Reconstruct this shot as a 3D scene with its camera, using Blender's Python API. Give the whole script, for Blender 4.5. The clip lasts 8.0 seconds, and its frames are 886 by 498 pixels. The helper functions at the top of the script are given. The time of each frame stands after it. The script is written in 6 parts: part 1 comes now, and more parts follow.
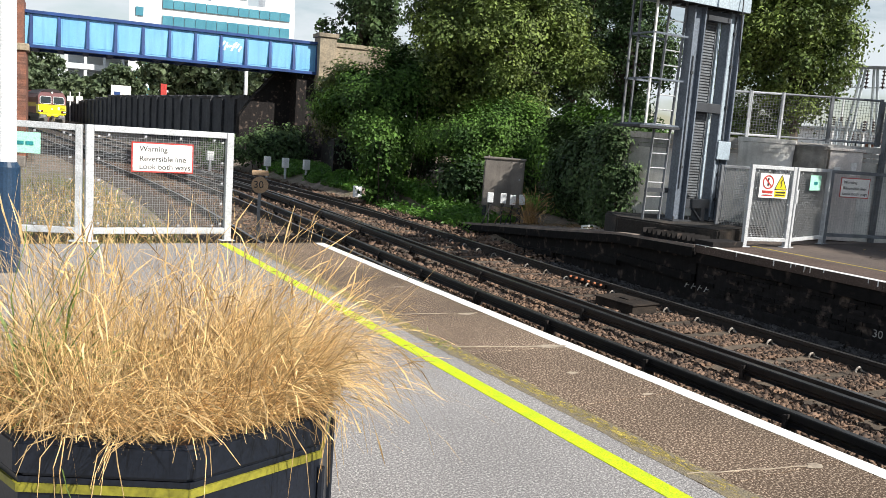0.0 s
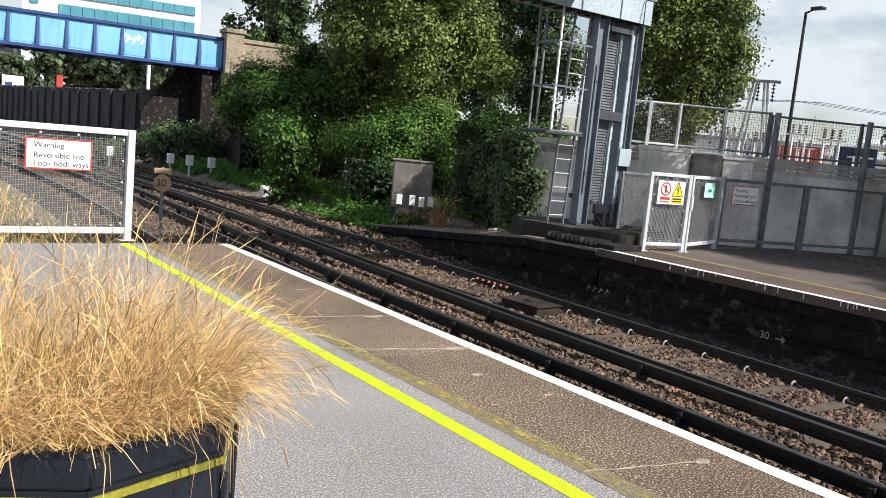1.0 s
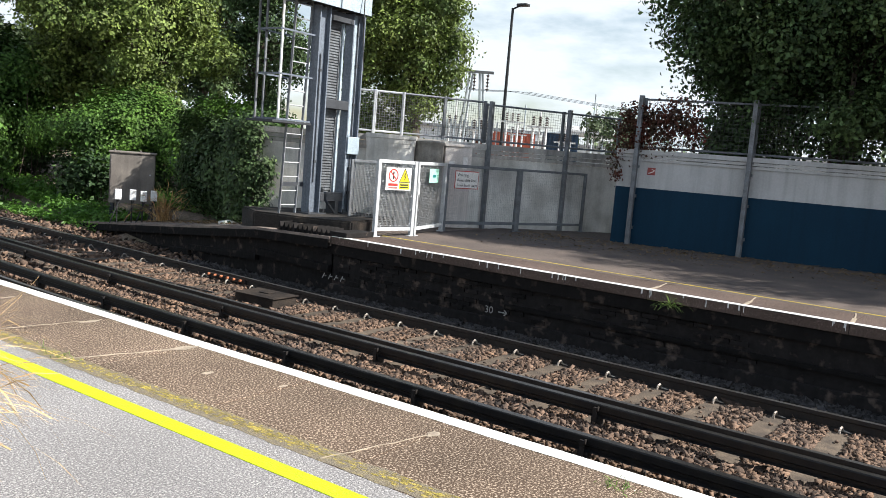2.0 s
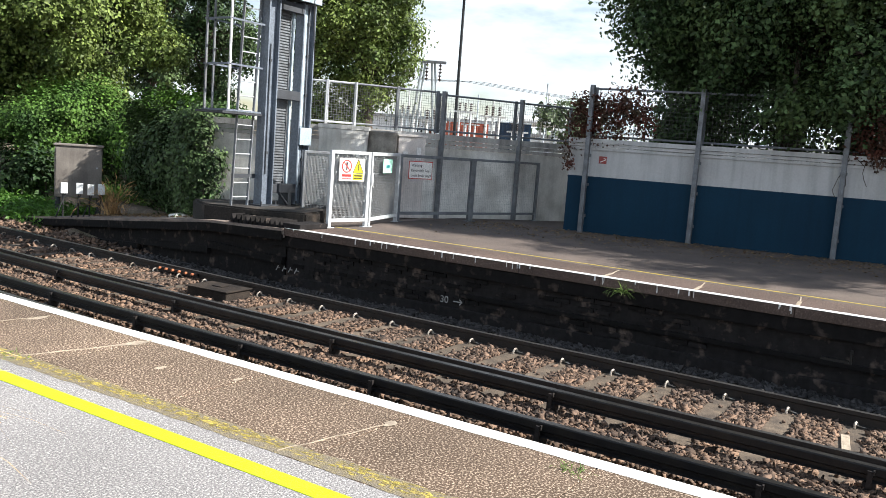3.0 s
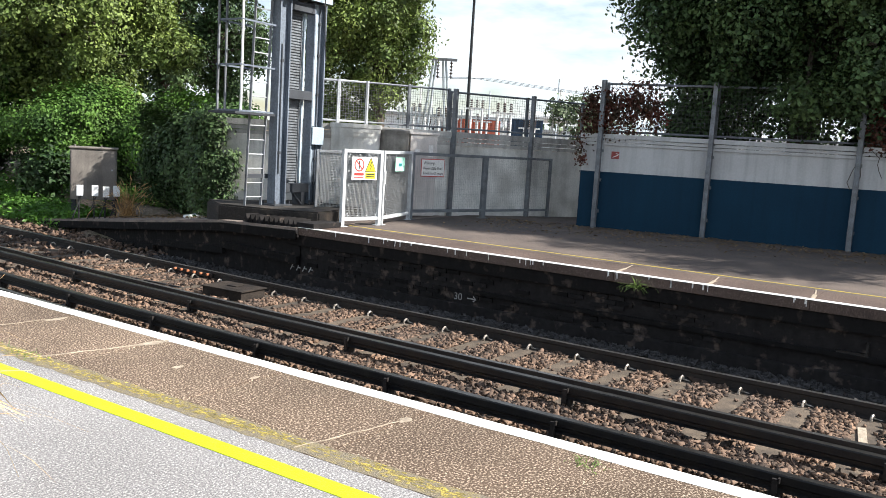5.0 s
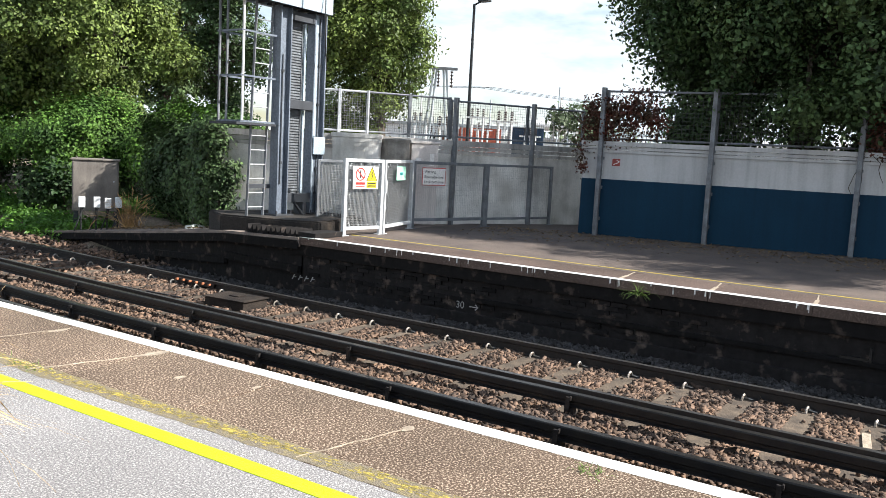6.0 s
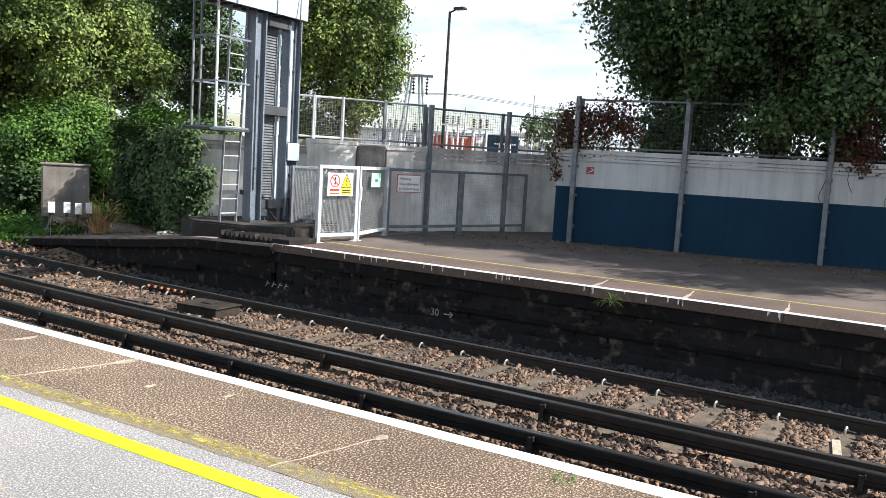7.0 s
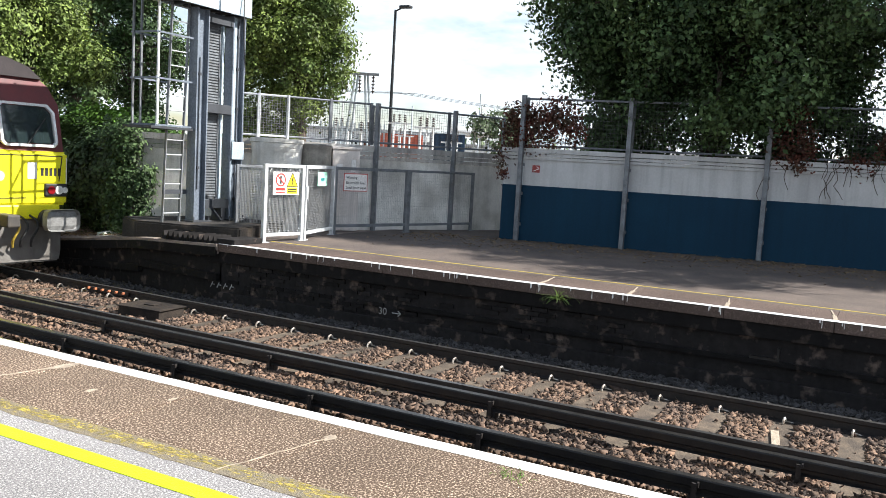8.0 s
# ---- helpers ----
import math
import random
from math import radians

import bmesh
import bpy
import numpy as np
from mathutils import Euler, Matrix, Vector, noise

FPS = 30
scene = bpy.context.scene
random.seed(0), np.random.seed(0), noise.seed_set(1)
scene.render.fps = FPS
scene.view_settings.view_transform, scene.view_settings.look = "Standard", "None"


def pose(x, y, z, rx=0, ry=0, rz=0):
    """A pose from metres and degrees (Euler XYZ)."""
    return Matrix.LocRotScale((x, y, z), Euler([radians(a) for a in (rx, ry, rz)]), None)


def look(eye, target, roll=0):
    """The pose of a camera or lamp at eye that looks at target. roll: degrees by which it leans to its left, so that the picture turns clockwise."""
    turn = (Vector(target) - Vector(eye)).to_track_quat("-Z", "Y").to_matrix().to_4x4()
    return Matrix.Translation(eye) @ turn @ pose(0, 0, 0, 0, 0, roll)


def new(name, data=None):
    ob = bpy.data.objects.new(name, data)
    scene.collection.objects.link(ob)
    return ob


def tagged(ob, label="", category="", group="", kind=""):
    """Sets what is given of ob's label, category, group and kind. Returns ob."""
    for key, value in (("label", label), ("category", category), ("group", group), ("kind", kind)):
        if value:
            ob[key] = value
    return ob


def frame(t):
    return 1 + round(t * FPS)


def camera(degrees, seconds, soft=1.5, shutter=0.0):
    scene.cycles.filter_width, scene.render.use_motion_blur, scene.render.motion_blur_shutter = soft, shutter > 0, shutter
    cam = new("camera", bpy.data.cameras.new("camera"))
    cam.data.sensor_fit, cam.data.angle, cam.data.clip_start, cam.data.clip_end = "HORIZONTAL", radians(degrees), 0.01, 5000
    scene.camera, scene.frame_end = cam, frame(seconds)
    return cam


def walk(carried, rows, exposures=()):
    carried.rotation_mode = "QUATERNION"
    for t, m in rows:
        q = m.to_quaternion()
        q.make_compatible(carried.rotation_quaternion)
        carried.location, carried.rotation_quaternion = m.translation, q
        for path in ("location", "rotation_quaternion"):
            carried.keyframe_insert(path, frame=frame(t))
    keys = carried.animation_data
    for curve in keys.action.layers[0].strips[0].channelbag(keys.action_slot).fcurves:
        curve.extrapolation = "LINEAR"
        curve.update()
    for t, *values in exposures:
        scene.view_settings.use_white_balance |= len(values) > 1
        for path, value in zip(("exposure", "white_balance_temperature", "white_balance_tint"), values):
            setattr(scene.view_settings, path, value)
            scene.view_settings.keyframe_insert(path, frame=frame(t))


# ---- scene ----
cam = camera(55.95, 8.0, soft=0.5)
PATH = [
    (0, .001, .110, 1.525, 81.986, -4.136, -29.740),
    (0.5, -.030, .086, 1.546, 81.901, -4.486, -31.684),
    (1, -.020, .060, 1.552, 82.567, -5.446, -35.900),
    (1.5, -.004, .047, 1.570, 83.257, -4.117, -39.820),
    (1.6, .004, .044, 1.566, 83.270, -3.990, -42.690),
    (1.7, .012, .040, 1.562, 83.350, -3.860, -45.540),
    (1.8, .020, .036, 1.558, 83.440, -4.030, -48.730),
    (1.9, .027, .032, 1.554, 83.520, -4.210, -51.490),
    (2, .032, .029, 1.550, 83.445, -4.651, -54.112),
    (2.2, .030, .026, 1.549, 83.250, -4.700, -56.760),
    (3.5, .017, .012, 1.545, 82.962, -4.100, -57.222),
    (4, .004, .002, 1.550, 82.855, -3.790, -56.830),
    (4.5, 0, 0, 1.550, 82.879, -3.654, -56.550),
    (5.8, .002, -.004, 1.547, 82.890, -3.010, -56.410),
    (6, .002, -.006, 1.546, 83.400, -2.957, -56.376),
    (6.5, .007, -.006, 1.550, 83.387, -2.940, -56.666),
    (7, .018, .004, 1.548, 83.970, -3.318, -58.082),
    (7.5, .016, .006, 1.547, 83.970, -3.368, -60.771),
    (8, .013, -.002, 1.550, 84.077, -3.238, -61.708),
]
walk(cam, [(t, pose(x, y, z, rx, ry, rz)) for t, x, y, z, rx, ry, rz in PATH], exposures=[(0.0, 0.55, 6350, 10), (1.4, 0.66, 6300, 10), (2.2, 0.98, 6250, 10), (3.4, 1.12, 6250, 10), (8.0, 1.18, 6200, 10)])

# ---- sky and sun ----
SUN_DIR = Vector((0.46, -1.00, 0.90)).normalized()
world = bpy.data.worlds.new("world")
scene.world = world
world.use_nodes = True
wn, wl = world.node_tree.nodes, world.node_tree.links
wn.clear()
w_out = wn.new("ShaderNodeOutputWorld")
w_bg = wn.new("ShaderNodeBackground")
w_sky = wn.new("ShaderNodeTexSky")
w_sky.sky_type = "NISHITA"
w_sky.sun_disc = False
w_sky.sun_elevation = math.asin(SUN_DIR.z)
w_sky.sun_rotation = math.atan2(SUN_DIR.x, SUN_DIR.y)
w_sky.air_density, w_sky.dust_density = 1.2, 0.6
w_co = wn.new("ShaderNodeTexCoord")
w_map = wn.new("ShaderNodeMapping")
w_map.inputs["Scale"].default_value = (1.6, 1.6, 5.0)
w_noise = wn.new("ShaderNodeTexNoise")
w_noise.inputs["Scale"].default_value = 2.3
w_noise.inputs["Detail"].default_value = 7.0
w_noise.inputs["Roughness"].default_value = 0.55
w_ramp = wn.new("ShaderNodeValToRGB")
w_ramp.color_ramp.elements[0].position = 0.36
w_ramp.color_ramp.elements[1].position = 0.53
w_mix = wn.new("ShaderNodeMix")
w_mix.data_type = "RGBA"
w_mix.inputs[7].default_value = (8.2, 8.8, 9.1, 1)
wl.new(w_co.outputs["Generated"], w_map.inputs["Vector"])
wl.new(w_map.outputs["Vector"], w_noise.inputs["Vector"])
wl.new(w_noise.outputs["Fac"], w_ramp.inputs["Fac"])
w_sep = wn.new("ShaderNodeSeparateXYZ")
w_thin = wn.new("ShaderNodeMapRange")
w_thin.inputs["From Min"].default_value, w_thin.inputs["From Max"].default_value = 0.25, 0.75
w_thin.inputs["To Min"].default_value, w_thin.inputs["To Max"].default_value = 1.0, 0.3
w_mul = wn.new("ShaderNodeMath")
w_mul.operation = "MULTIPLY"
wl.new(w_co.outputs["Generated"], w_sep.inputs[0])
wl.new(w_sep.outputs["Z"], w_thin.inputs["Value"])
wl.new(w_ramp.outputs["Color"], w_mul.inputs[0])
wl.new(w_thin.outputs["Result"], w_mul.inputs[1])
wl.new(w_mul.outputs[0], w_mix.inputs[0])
wl.new(w_sky.outputs["Color"], w_mix.inputs[6])
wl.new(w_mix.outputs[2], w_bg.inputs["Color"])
wl.new(w_bg.outputs["Background"], w_out.inputs["Surface"])
w_bg.inputs["Strength"].default_value = 0.066
sun = new("sun", bpy.data.lights.new("sun", "SUN"))
sun.data.energy, sun.data.angle, sun.data.color = 5.0, radians(0.6), (1.0, 0.94, 0.84)
sun.matrix_world = look((0, 0, 40), Vector((0, 0, 40)) - SUN_DIR)


# ---- materials ----
def mat(name, col, rough=0.6, metal=0.0, col2=None, scale=3.0, bump=0.15, bscale=60.0, rand=0.0, island=0.0,
        trans=0.0, world_co=True, streak=0.0, spec=0.5, edge=(0.35, 0.65), emit=0.0, stretch=(1, 1, 1), grain=0.22, broad=0.0):
    """A surface with two scales of variation: broad patches towards col2 and a fine grain."""
    m = bpy.data.materials.new(name)
    m.use_nodes = True
    n, l = m.node_tree.nodes, m.node_tree.links
    b = n["Principled BSDF"]
    col2 = col2 or tuple(c * 0.6 for c in col)
    if world_co:
        co = n.new("ShaderNodeNewGeometry").outputs["Position"]
    else:
        co = n.new("ShaderNodeTexCoord").outputs["Object"]
    mp = n.new("ShaderNodeMapping")
    mp.inputs["Scale"].default_value = stretch
    l.new(co, mp.inputs["Vector"])
    co = mp.outputs["Vector"]
    big = n.new("ShaderNodeTexNoise")
    big.inputs["Scale"].default_value, big.inputs["Detail"].default_value = scale, 6.0
    fine = n.new("ShaderNodeTexNoise")
    fine.inputs["Scale"].default_value, fine.inputs["Detail"].default_value = bscale, 3.0
    l.new(co, big.inputs["Vector"])
    l.new(co, fine.inputs["Vector"])
    ramp = n.new("ShaderNodeValToRGB")
    ramp.color_ramp.elements[0].position, ramp.color_ramp.elements[1].position = edge
    ramp.color_ramp.elements[0].color, ramp.color_ramp.elements[1].color = (*col, 1), (*col2, 1)
    l.new(big.outputs["Fac"], ramp.inputs["Fac"])
    last = ramp.outputs["Color"]
    if streak:
        st = n.new("ShaderNodeTexNoise")
        sm = n.new("ShaderNodeMapping")
        sm.inputs["Scale"].default_value = (7, 7, 0.5)
        st.inputs["Scale"].default_value, st.inputs["Detail"].default_value = 1.0, 5.0
        l.new(co, sm.inputs["Vector"])
        l.new(sm.outputs["Vector"], st.inputs["Vector"])
        sr = n.new("ShaderNodeMapRange")
        sr.inputs["From Min"].default_value, sr.inputs["From Max"].default_value = 0.45, 0.75
        sr.inputs["To Min"].default_value, sr.inputs["To Max"].default_value = 1.0, 1.0 - streak
        l.new(st.outputs["Fac"], sr.inputs["Value"])
        mm = n.new("ShaderNodeMix")
        mm.data_type, mm.blend_type = "RGBA", "MULTIPLY"
        mm.inputs[0].default_value = 1.0
        l.new(last, mm.inputs[6])
        l.new(sr.outputs["Result"], mm.inputs[7])
        last = mm.outputs[2]
    hsv = n.new("ShaderNodeHueSaturation")
    l.new(last, hsv.inputs["Color"])
    val = n.new("ShaderNodeMapRange")
    val.inputs["From Min"].default_value, val.inputs["From Max"].default_value = 0.32, 0.68
    val.inputs["To Min"].default_value, val.inputs["To Max"].default_value = 1 - grain, 1 + grain
    l.new(fine.outputs["Fac"], val.inputs["Value"])
    out = val.outputs["Result"]
    if broad:
        wide = n.new("ShaderNodeTexNoise")
        wide.inputs["Scale"].default_value, wide.inputs["Detail"].default_value = 1.1, 4.0
        l.new(co, wide.inputs["Vector"])
        wr = n.new("ShaderNodeMapRange")
        wr.inputs["From Min"].default_value, wr.inputs["From Max"].default_value = 0.3, 0.7
        wr.inputs["To Min"].default_value, wr.inputs["To Max"].default_value = 1 - broad, 1 + broad
        l.new(wide.outputs["Fac"], wr.inputs["Value"])
        wm = n.new("ShaderNodeMath")
        wm.operation = "MULTIPLY"
        l.new(out, wm.inputs[0])
        l.new(wr.outputs["Result"], wm.inputs[1])
        out = wm.outputs[0]
    for amount, socket in ((rand, "obj"), (island, "isl")):
        if amount:
            src = n.new("ShaderNodeObjectInfo").outputs["Random"] if socket == "obj" else n.new("ShaderNodeNewGeometry").outputs["Random Per Island"]
            v2 = n.new("ShaderNodeMapRange")
            v2.inputs["To Min"].default_value, v2.inputs["To Max"].default_value = 1 - amount, 1 + amount
            l.new(src, v2.inputs["Value"])
            mu = n.new("ShaderNodeMath")
            mu.operation = "MULTIPLY"
            l.new(out, mu.inputs[0])
            l.new(v2.outputs["Result"], mu.inputs[1])
            out = mu.outputs[0]
    l.new(out, hsv.inputs["Value"])
    l.new(hsv.outputs["Color"], b.inputs["Base Color"])
    b.inputs["Roughness"].default_value, b.inputs["Metallic"].default_value = rough, metal
    b.inputs["Specular IOR Level"].default_value = spec
    if bump:
        bp = n.new("ShaderNodeBump")
        bp.inputs["Strength"].default_value, bp.inputs["Distance"].default_value = bump, 0.02
        l.new(fine.outputs["Fac"], bp.inputs["Height"])
        l.new(bp.outputs["Normal"], b.inputs["Normal"])
    if trans:
        tr = n.new("ShaderNodeBsdfTranslucent")
        l.new(hsv.outputs["Color"], tr.inputs["Color"])
        mx = n.new("ShaderNodeMixShader")
        mx.inputs[0].default_value = trans
        l.new(b.outputs[0], mx.inputs[1])
        l.new(tr.outputs[0], mx.inputs[2])
        l.new(mx.outputs[0], n["Material Output"].inputs["Surface"])
    if emit:
        b.inputs["Emission Color"].default_value = (*col, 1)
        b.inputs["Emission Strength"].default_value = emit
    return m


M_TARMAC = mat("tarmac", (0.215, 0.205, 0.205), 0.95, col2=(0.40, 0.385, 0.37), scale=78, bump=0.12, bscale=150, edge=(0.50, 0.60), grain=0.65, spec=0.3, broad=0.10)
M_SLAB = mat("aggregate_slab", (0.090, 0.060, 0.041), 0.92, col2=(0.46, 0.36, 0.27), scale=80, bump=0.15, bscale=170, rand=0.12, edge=(0.50, 0.64), grain=0.65, spec=0.3, broad=0.22)
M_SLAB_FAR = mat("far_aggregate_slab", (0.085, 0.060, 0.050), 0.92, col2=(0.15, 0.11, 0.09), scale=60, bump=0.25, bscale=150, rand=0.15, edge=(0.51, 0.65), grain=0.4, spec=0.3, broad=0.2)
M_WHITE_LINE = mat("white_edge_paint", (0.78, 0.77, 0.74), 0.7, col2=(0.62, 0.6, 0.56), scale=3, bump=0.2, bscale=90, edge=(0.45, 0.8))
M_YELLOW_LINE = mat("yellow_line_paint", (0.53, 0.66, 0.004), 0.6, col2=(0.42, 0.56, 0.01), scale=9, bump=0.3, bscale=90, edge=(0.45, 0.75))
M_CONCRETE = mat("concrete", (0.46, 0.45, 0.43), 0.85, col2=(0.30, 0.29, 0.275), scale=1.6, bump=0.2, bscale=40, streak=0.45, grain=0.12)
M_CONCRETE_PALE = mat("pale_concrete", (0.76, 0.74, 0.705), 0.88, col2=(0.43, 0.41, 0.375), scale=1.7, bump=0.2, bscale=40, streak=0.22, edge=(0.42, 0.72), grain=0.10, broad=0.15)
M_WALL_WHITE = mat("white_wall_paint", (0.52, 0.52, 0.525), 0.75, col2=(0.42, 0.415, 0.415), scale=0.9, bump=0.06, bscale=30, streak=0.25, grain=0.05)
M_WALL_BLUE = mat("blue_wall_paint", (0.003, 0.026, 0.055), 0.7, spec=0.2, col2=(0.004, 0.032, 0.064), scale=0.8, bump=0.05, bscale=30, streak=0.15, grain=0.06)
M_SOOT = mat("sooty_brick", (0.014, 0.0125, 0.0125), 0.9, col2=(0.105, 0.08, 0.066), scale=5.5, bump=0.6, bscale=14, edge=(0.57, 0.72), streak=0.35, rand=0.5, spec=0.2)
M_BRICK = mat("red_brick", (0.26, 0.11, 0.07), 0.85, col2=(0.16, 0.08, 0.06), scale=3, bump=0.4, bscale=20, rand=0.3)
M_RAIL = mat("rail_side", (0.020, 0.018, 0.018), 0.6, 0.3, col2=(0.036, 0.029, 0.025), scale=6, bump=0.2, bscale=40)
M_RAIL_TOP = mat("worn_steel", (0.32, 0.31, 0.30), 0.35, 0.9, col2=(0.22, 0.21, 0.2), scale=6, bump=0.05)
M_COND = mat("conductor_rail_steel", (0.016, 0.016, 0.018), 0.45, 0.4, col2=(0.03, 0.027, 0.024), scale=5, bump=0.1)
M_COND_TOP = mat("conductor_rail_head", (0.10, 0.095, 0.09), 0.35, 0.8, col2=(0.06, 0.055, 0.05), scale=5, bump=0.05)
M_SLEEPER = mat("sleeper_concrete", (0.125, 0.094, 0.066), 0.92, col2=(0.055, 0.042, 0.032), scale=5, bump=0.4, bscale=50, rand=0.3)
M_CLIP = mat("clip_steel", (0.60, 0.55, 0.49), 0.5, 0.3, col2=(0.2, 0.16, 0.12), scale=20, bump=0)
M_STONE = mat("ballast_stone", (0.150, 0.094, 0.062), 0.9, col2=(0.095, 0.063, 0.046), scale=1.3, bump=0.3, bscale=80, island=0.8)
M_STONE_GREY = mat("grey_and_shaded_stone", (0.058, 0.053, 0.052), 0.9, col2=(0.038, 0.035, 0.034), scale=1.3, bump=0.3, bscale=80, island=0.6)
M_BALLAST = mat("ballast_bed", (0.05, 0.038, 0.03), 0.95, col2=(0.085, 0.065, 0.05), scale=30, bump=1.0, bscale=45)
M_EARTH = mat("earth", (0.25, 0.19, 0.155), 0.95, col2=(0.13, 0.112, 0.072), scale=1.6, bump=1.0, bscale=26, grain=0.4)
M_RAMP = mat("ramp_asphalt", (0.30, 0.235, 0.195), 0.95, col2=(0.17, 0.138, 0.12), scale=2.5, bump=0.6, bscale=60)
M_GALV = mat("galvanised_steel", (0.56, 0.575, 0.59), 0.55, 0.12, col2=(0.44, 0.455, 0.475), scale=8, bump=0.08, world_co=False)
M_WIRE = mat("wire_mesh", (0.27, 0.28, 0.29), 0.55, 0.4, col2=(0.3, 0.3, 0.3), scale=8, bump=0)
M_WIRE_DARK = mat("dark_wire", (0.09, 0.09, 0.095), 0.6, 0.3, scale=8, bump=0)
# dark steel for weathered parts, and a shaded copy of the galvanised steel
M_FENCE_DARK = mat("weathered_and_shaded_steel", (0.20, 0.215, 0.235), 0.6, 0.3, col2=(0.13, 0.135, 0.145), scale=6, bump=0.1)
M_GANTRY = mat("gantry_paint", (0.175, 0.205, 0.25), 0.5, 0.1, col2=(0.125, 0.148, 0.185), scale=1.5, bump=0.1, bscale=30, streak=0.3)
M_GANTRY_PALE = mat("gantry_pale_paint_and_lit_web", (0.42, 0.50, 0.56), 0.5, 0.1, col2=(0.34, 0.41, 0.47), scale=1.5, bump=0.1, bscale=30)
M_GANTRY_DARK = mat("gantry_dark", (0.05, 0.055, 0.065), 0.6, 0.2, scale=3, bump=0.1)
M_BRIDGE = mat("bridge_panel_blue", (0.16, 0.42, 0.70), 0.55, 0.0, col2=(0.20, 0.47, 0.74), scale=0.8, bump=0.1, streak=0.2)
M_BRIDGE_DARK = mat("bridge_rib_blue", (0.018, 0.065, 0.24), 0.55, 0.0, scale=1.0, bump=0.1)
M_STONEWORK = mat("sandstone", (0.34, 0.28, 0.20), 0.9, col2=(0.21, 0.18, 0.135), scale=1.3, bump=0.3, bscale=12, streak=0.3)
M_WHITE = mat("white_paint", (0.78, 0.79, 0.80), 0.5, col2=(0.68, 0.69, 0.70), scale=4, bump=0.03)
M_NAVY = mat("navy_paint", (0.012, 0.035, 0.075), 0.4, col2=(0.018, 0.045, 0.09), scale=4, bump=0.03)
M_SIGN_WHITE = mat("sign_white", (0.80, 0.78, 0.76), 0.5, col2=(0.74, 0.72, 0.70), scale=6, bump=0)
M_SIGN_RED = mat("sign_red", (0.55, 0.05, 0.04), 0.5, scale=6, bump=0)
M_SIGN_GREEN = mat("sign_pale_green", (0.42, 0.80, 0.62), 0.5, col2=(0.38, 0.74, 0.58), scale=6, bump=0)
M_SIGN_TEAL = mat("sign_print_teal", (0.03, 0.30, 0.32), 0.5, scale=6, bump=0)
M_SIGN_YELLOW = mat("sign_yellow", (0.85, 0.70, 0.02), 0.5, scale=6, bump=0)
M_BLACK = mat("black_print", (0.02, 0.02, 0.022), 0.6, scale=6, bump=0)
M_PLANTER = mat("planter_plastic", (0.006, 0.009, 0.016), 0.40, col2=(0.009, 0.012, 0.020), scale=5, bump=0.03, bscale=90, spec=0.4)
M_STRIPE = mat("planter_yellow_tape", (0.27, 0.25, 0.025), 0.5, scale=6, bump=0.05)
M_SOIL = mat("soil", (0.10, 0.065, 0.035), 0.95, scale=8, bump=0.6)
M_STRAW = mat("dry_grass", (0.72, 0.52, 0.25), 0.6, col2=(0.48, 0.30, 0.12), scale=7, bump=0, island=0.6, trans=0.15)
M_GRASS_GREEN = mat("green_grass", (0.20, 0.30, 0.07), 0.6, scale=9, bump=0, island=0.3, trans=0.35)
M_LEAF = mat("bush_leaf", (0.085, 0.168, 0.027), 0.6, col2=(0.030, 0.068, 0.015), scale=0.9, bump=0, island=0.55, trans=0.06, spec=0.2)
M_LEAF_TREE = mat("tree_leaf", (0.162, 0.216, 0.05), 0.6, col2=(0.06, 0.098, 0.026), scale=0.9, bump=0, island=0.65, trans=0.15, spec=0.3)
# leaf of the dark trees; also paints shade into ivy and undergrowth
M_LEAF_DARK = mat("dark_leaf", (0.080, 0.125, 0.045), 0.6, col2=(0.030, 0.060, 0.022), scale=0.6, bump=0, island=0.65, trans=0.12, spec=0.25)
M_LEAF_FAR = mat("far_leaf", (0.13, 0.17, 0.085), 0.6, col2=(0.085, 0.125, 0.065), scale=0.25, bump=0, island=0.45, trans=0.3)
M_LEAF_RED = mat("creeper_leaf", (0.12, 0.036, 0.026), 0.6, col2=(0.06, 0.042, 0.026), scale=4, bump=0, island=0.55, trans=0.2, spec=0.25)
M_COVER = mat("ground_cover_leaf", (0.13, 0.27, 0.04), 0.5, col2=(0.09, 0.20, 0.035), scale=1.0, bump=0, island=0.4, trans=0.4)
M_DEAD_LEAF = mat("fallen_leaf", (0.26, 0.17, 0.08), 0.8, scale=3, bump=0, island=0.5)
M_BARK = mat("bark", (0.085, 0.065, 0.05), 0.9, scale=4, bump=0.7, bscale=20)
M_CABINET = mat("cabinet_grey", (0.23, 0.205, 0.18), 0.7, 0.0, col2=(0.16, 0.14, 0.125), scale=2.5, bump=0.1, streak=0.3)
M_LOCO_YELLOW = mat("loco_yellow", (0.80, 0.75, 0.01), 0.4, col2=(0.74, 0.66, 0.012), scale=3, bump=0.02, world_co=False)
M_LOCO_RED = mat("loco_maroon", (0.135, 0.022, 0.026), 0.42, col2=(0.095, 0.02, 0.022), scale=3, bump=0.02, world_co=False)
M_LOCO_DARK = mat("loco_underframe", (0.05, 0.046, 0.042), 0.75, 0.1, col2=(0.085, 0.075, 0.062), scale=5, bump=0.15, world_co=False)
M_LOCO_ROOF = mat("loco_roof", (0.028, 0.02, 0.022), 0.7, scale=5, bump=0.1, world_co=False)
M_GOLD = mat("loco_gold_band", (0.55, 0.38, 0.05), 0.5, scale=5, bump=0, world_co=False)
M_GLASS = mat("dark_glass", (0.012, 0.02, 0.022), 0.06, col2=(0.02, 0.03, 0.03), scale=3, bump=0, spec=0.9, world_co=False)
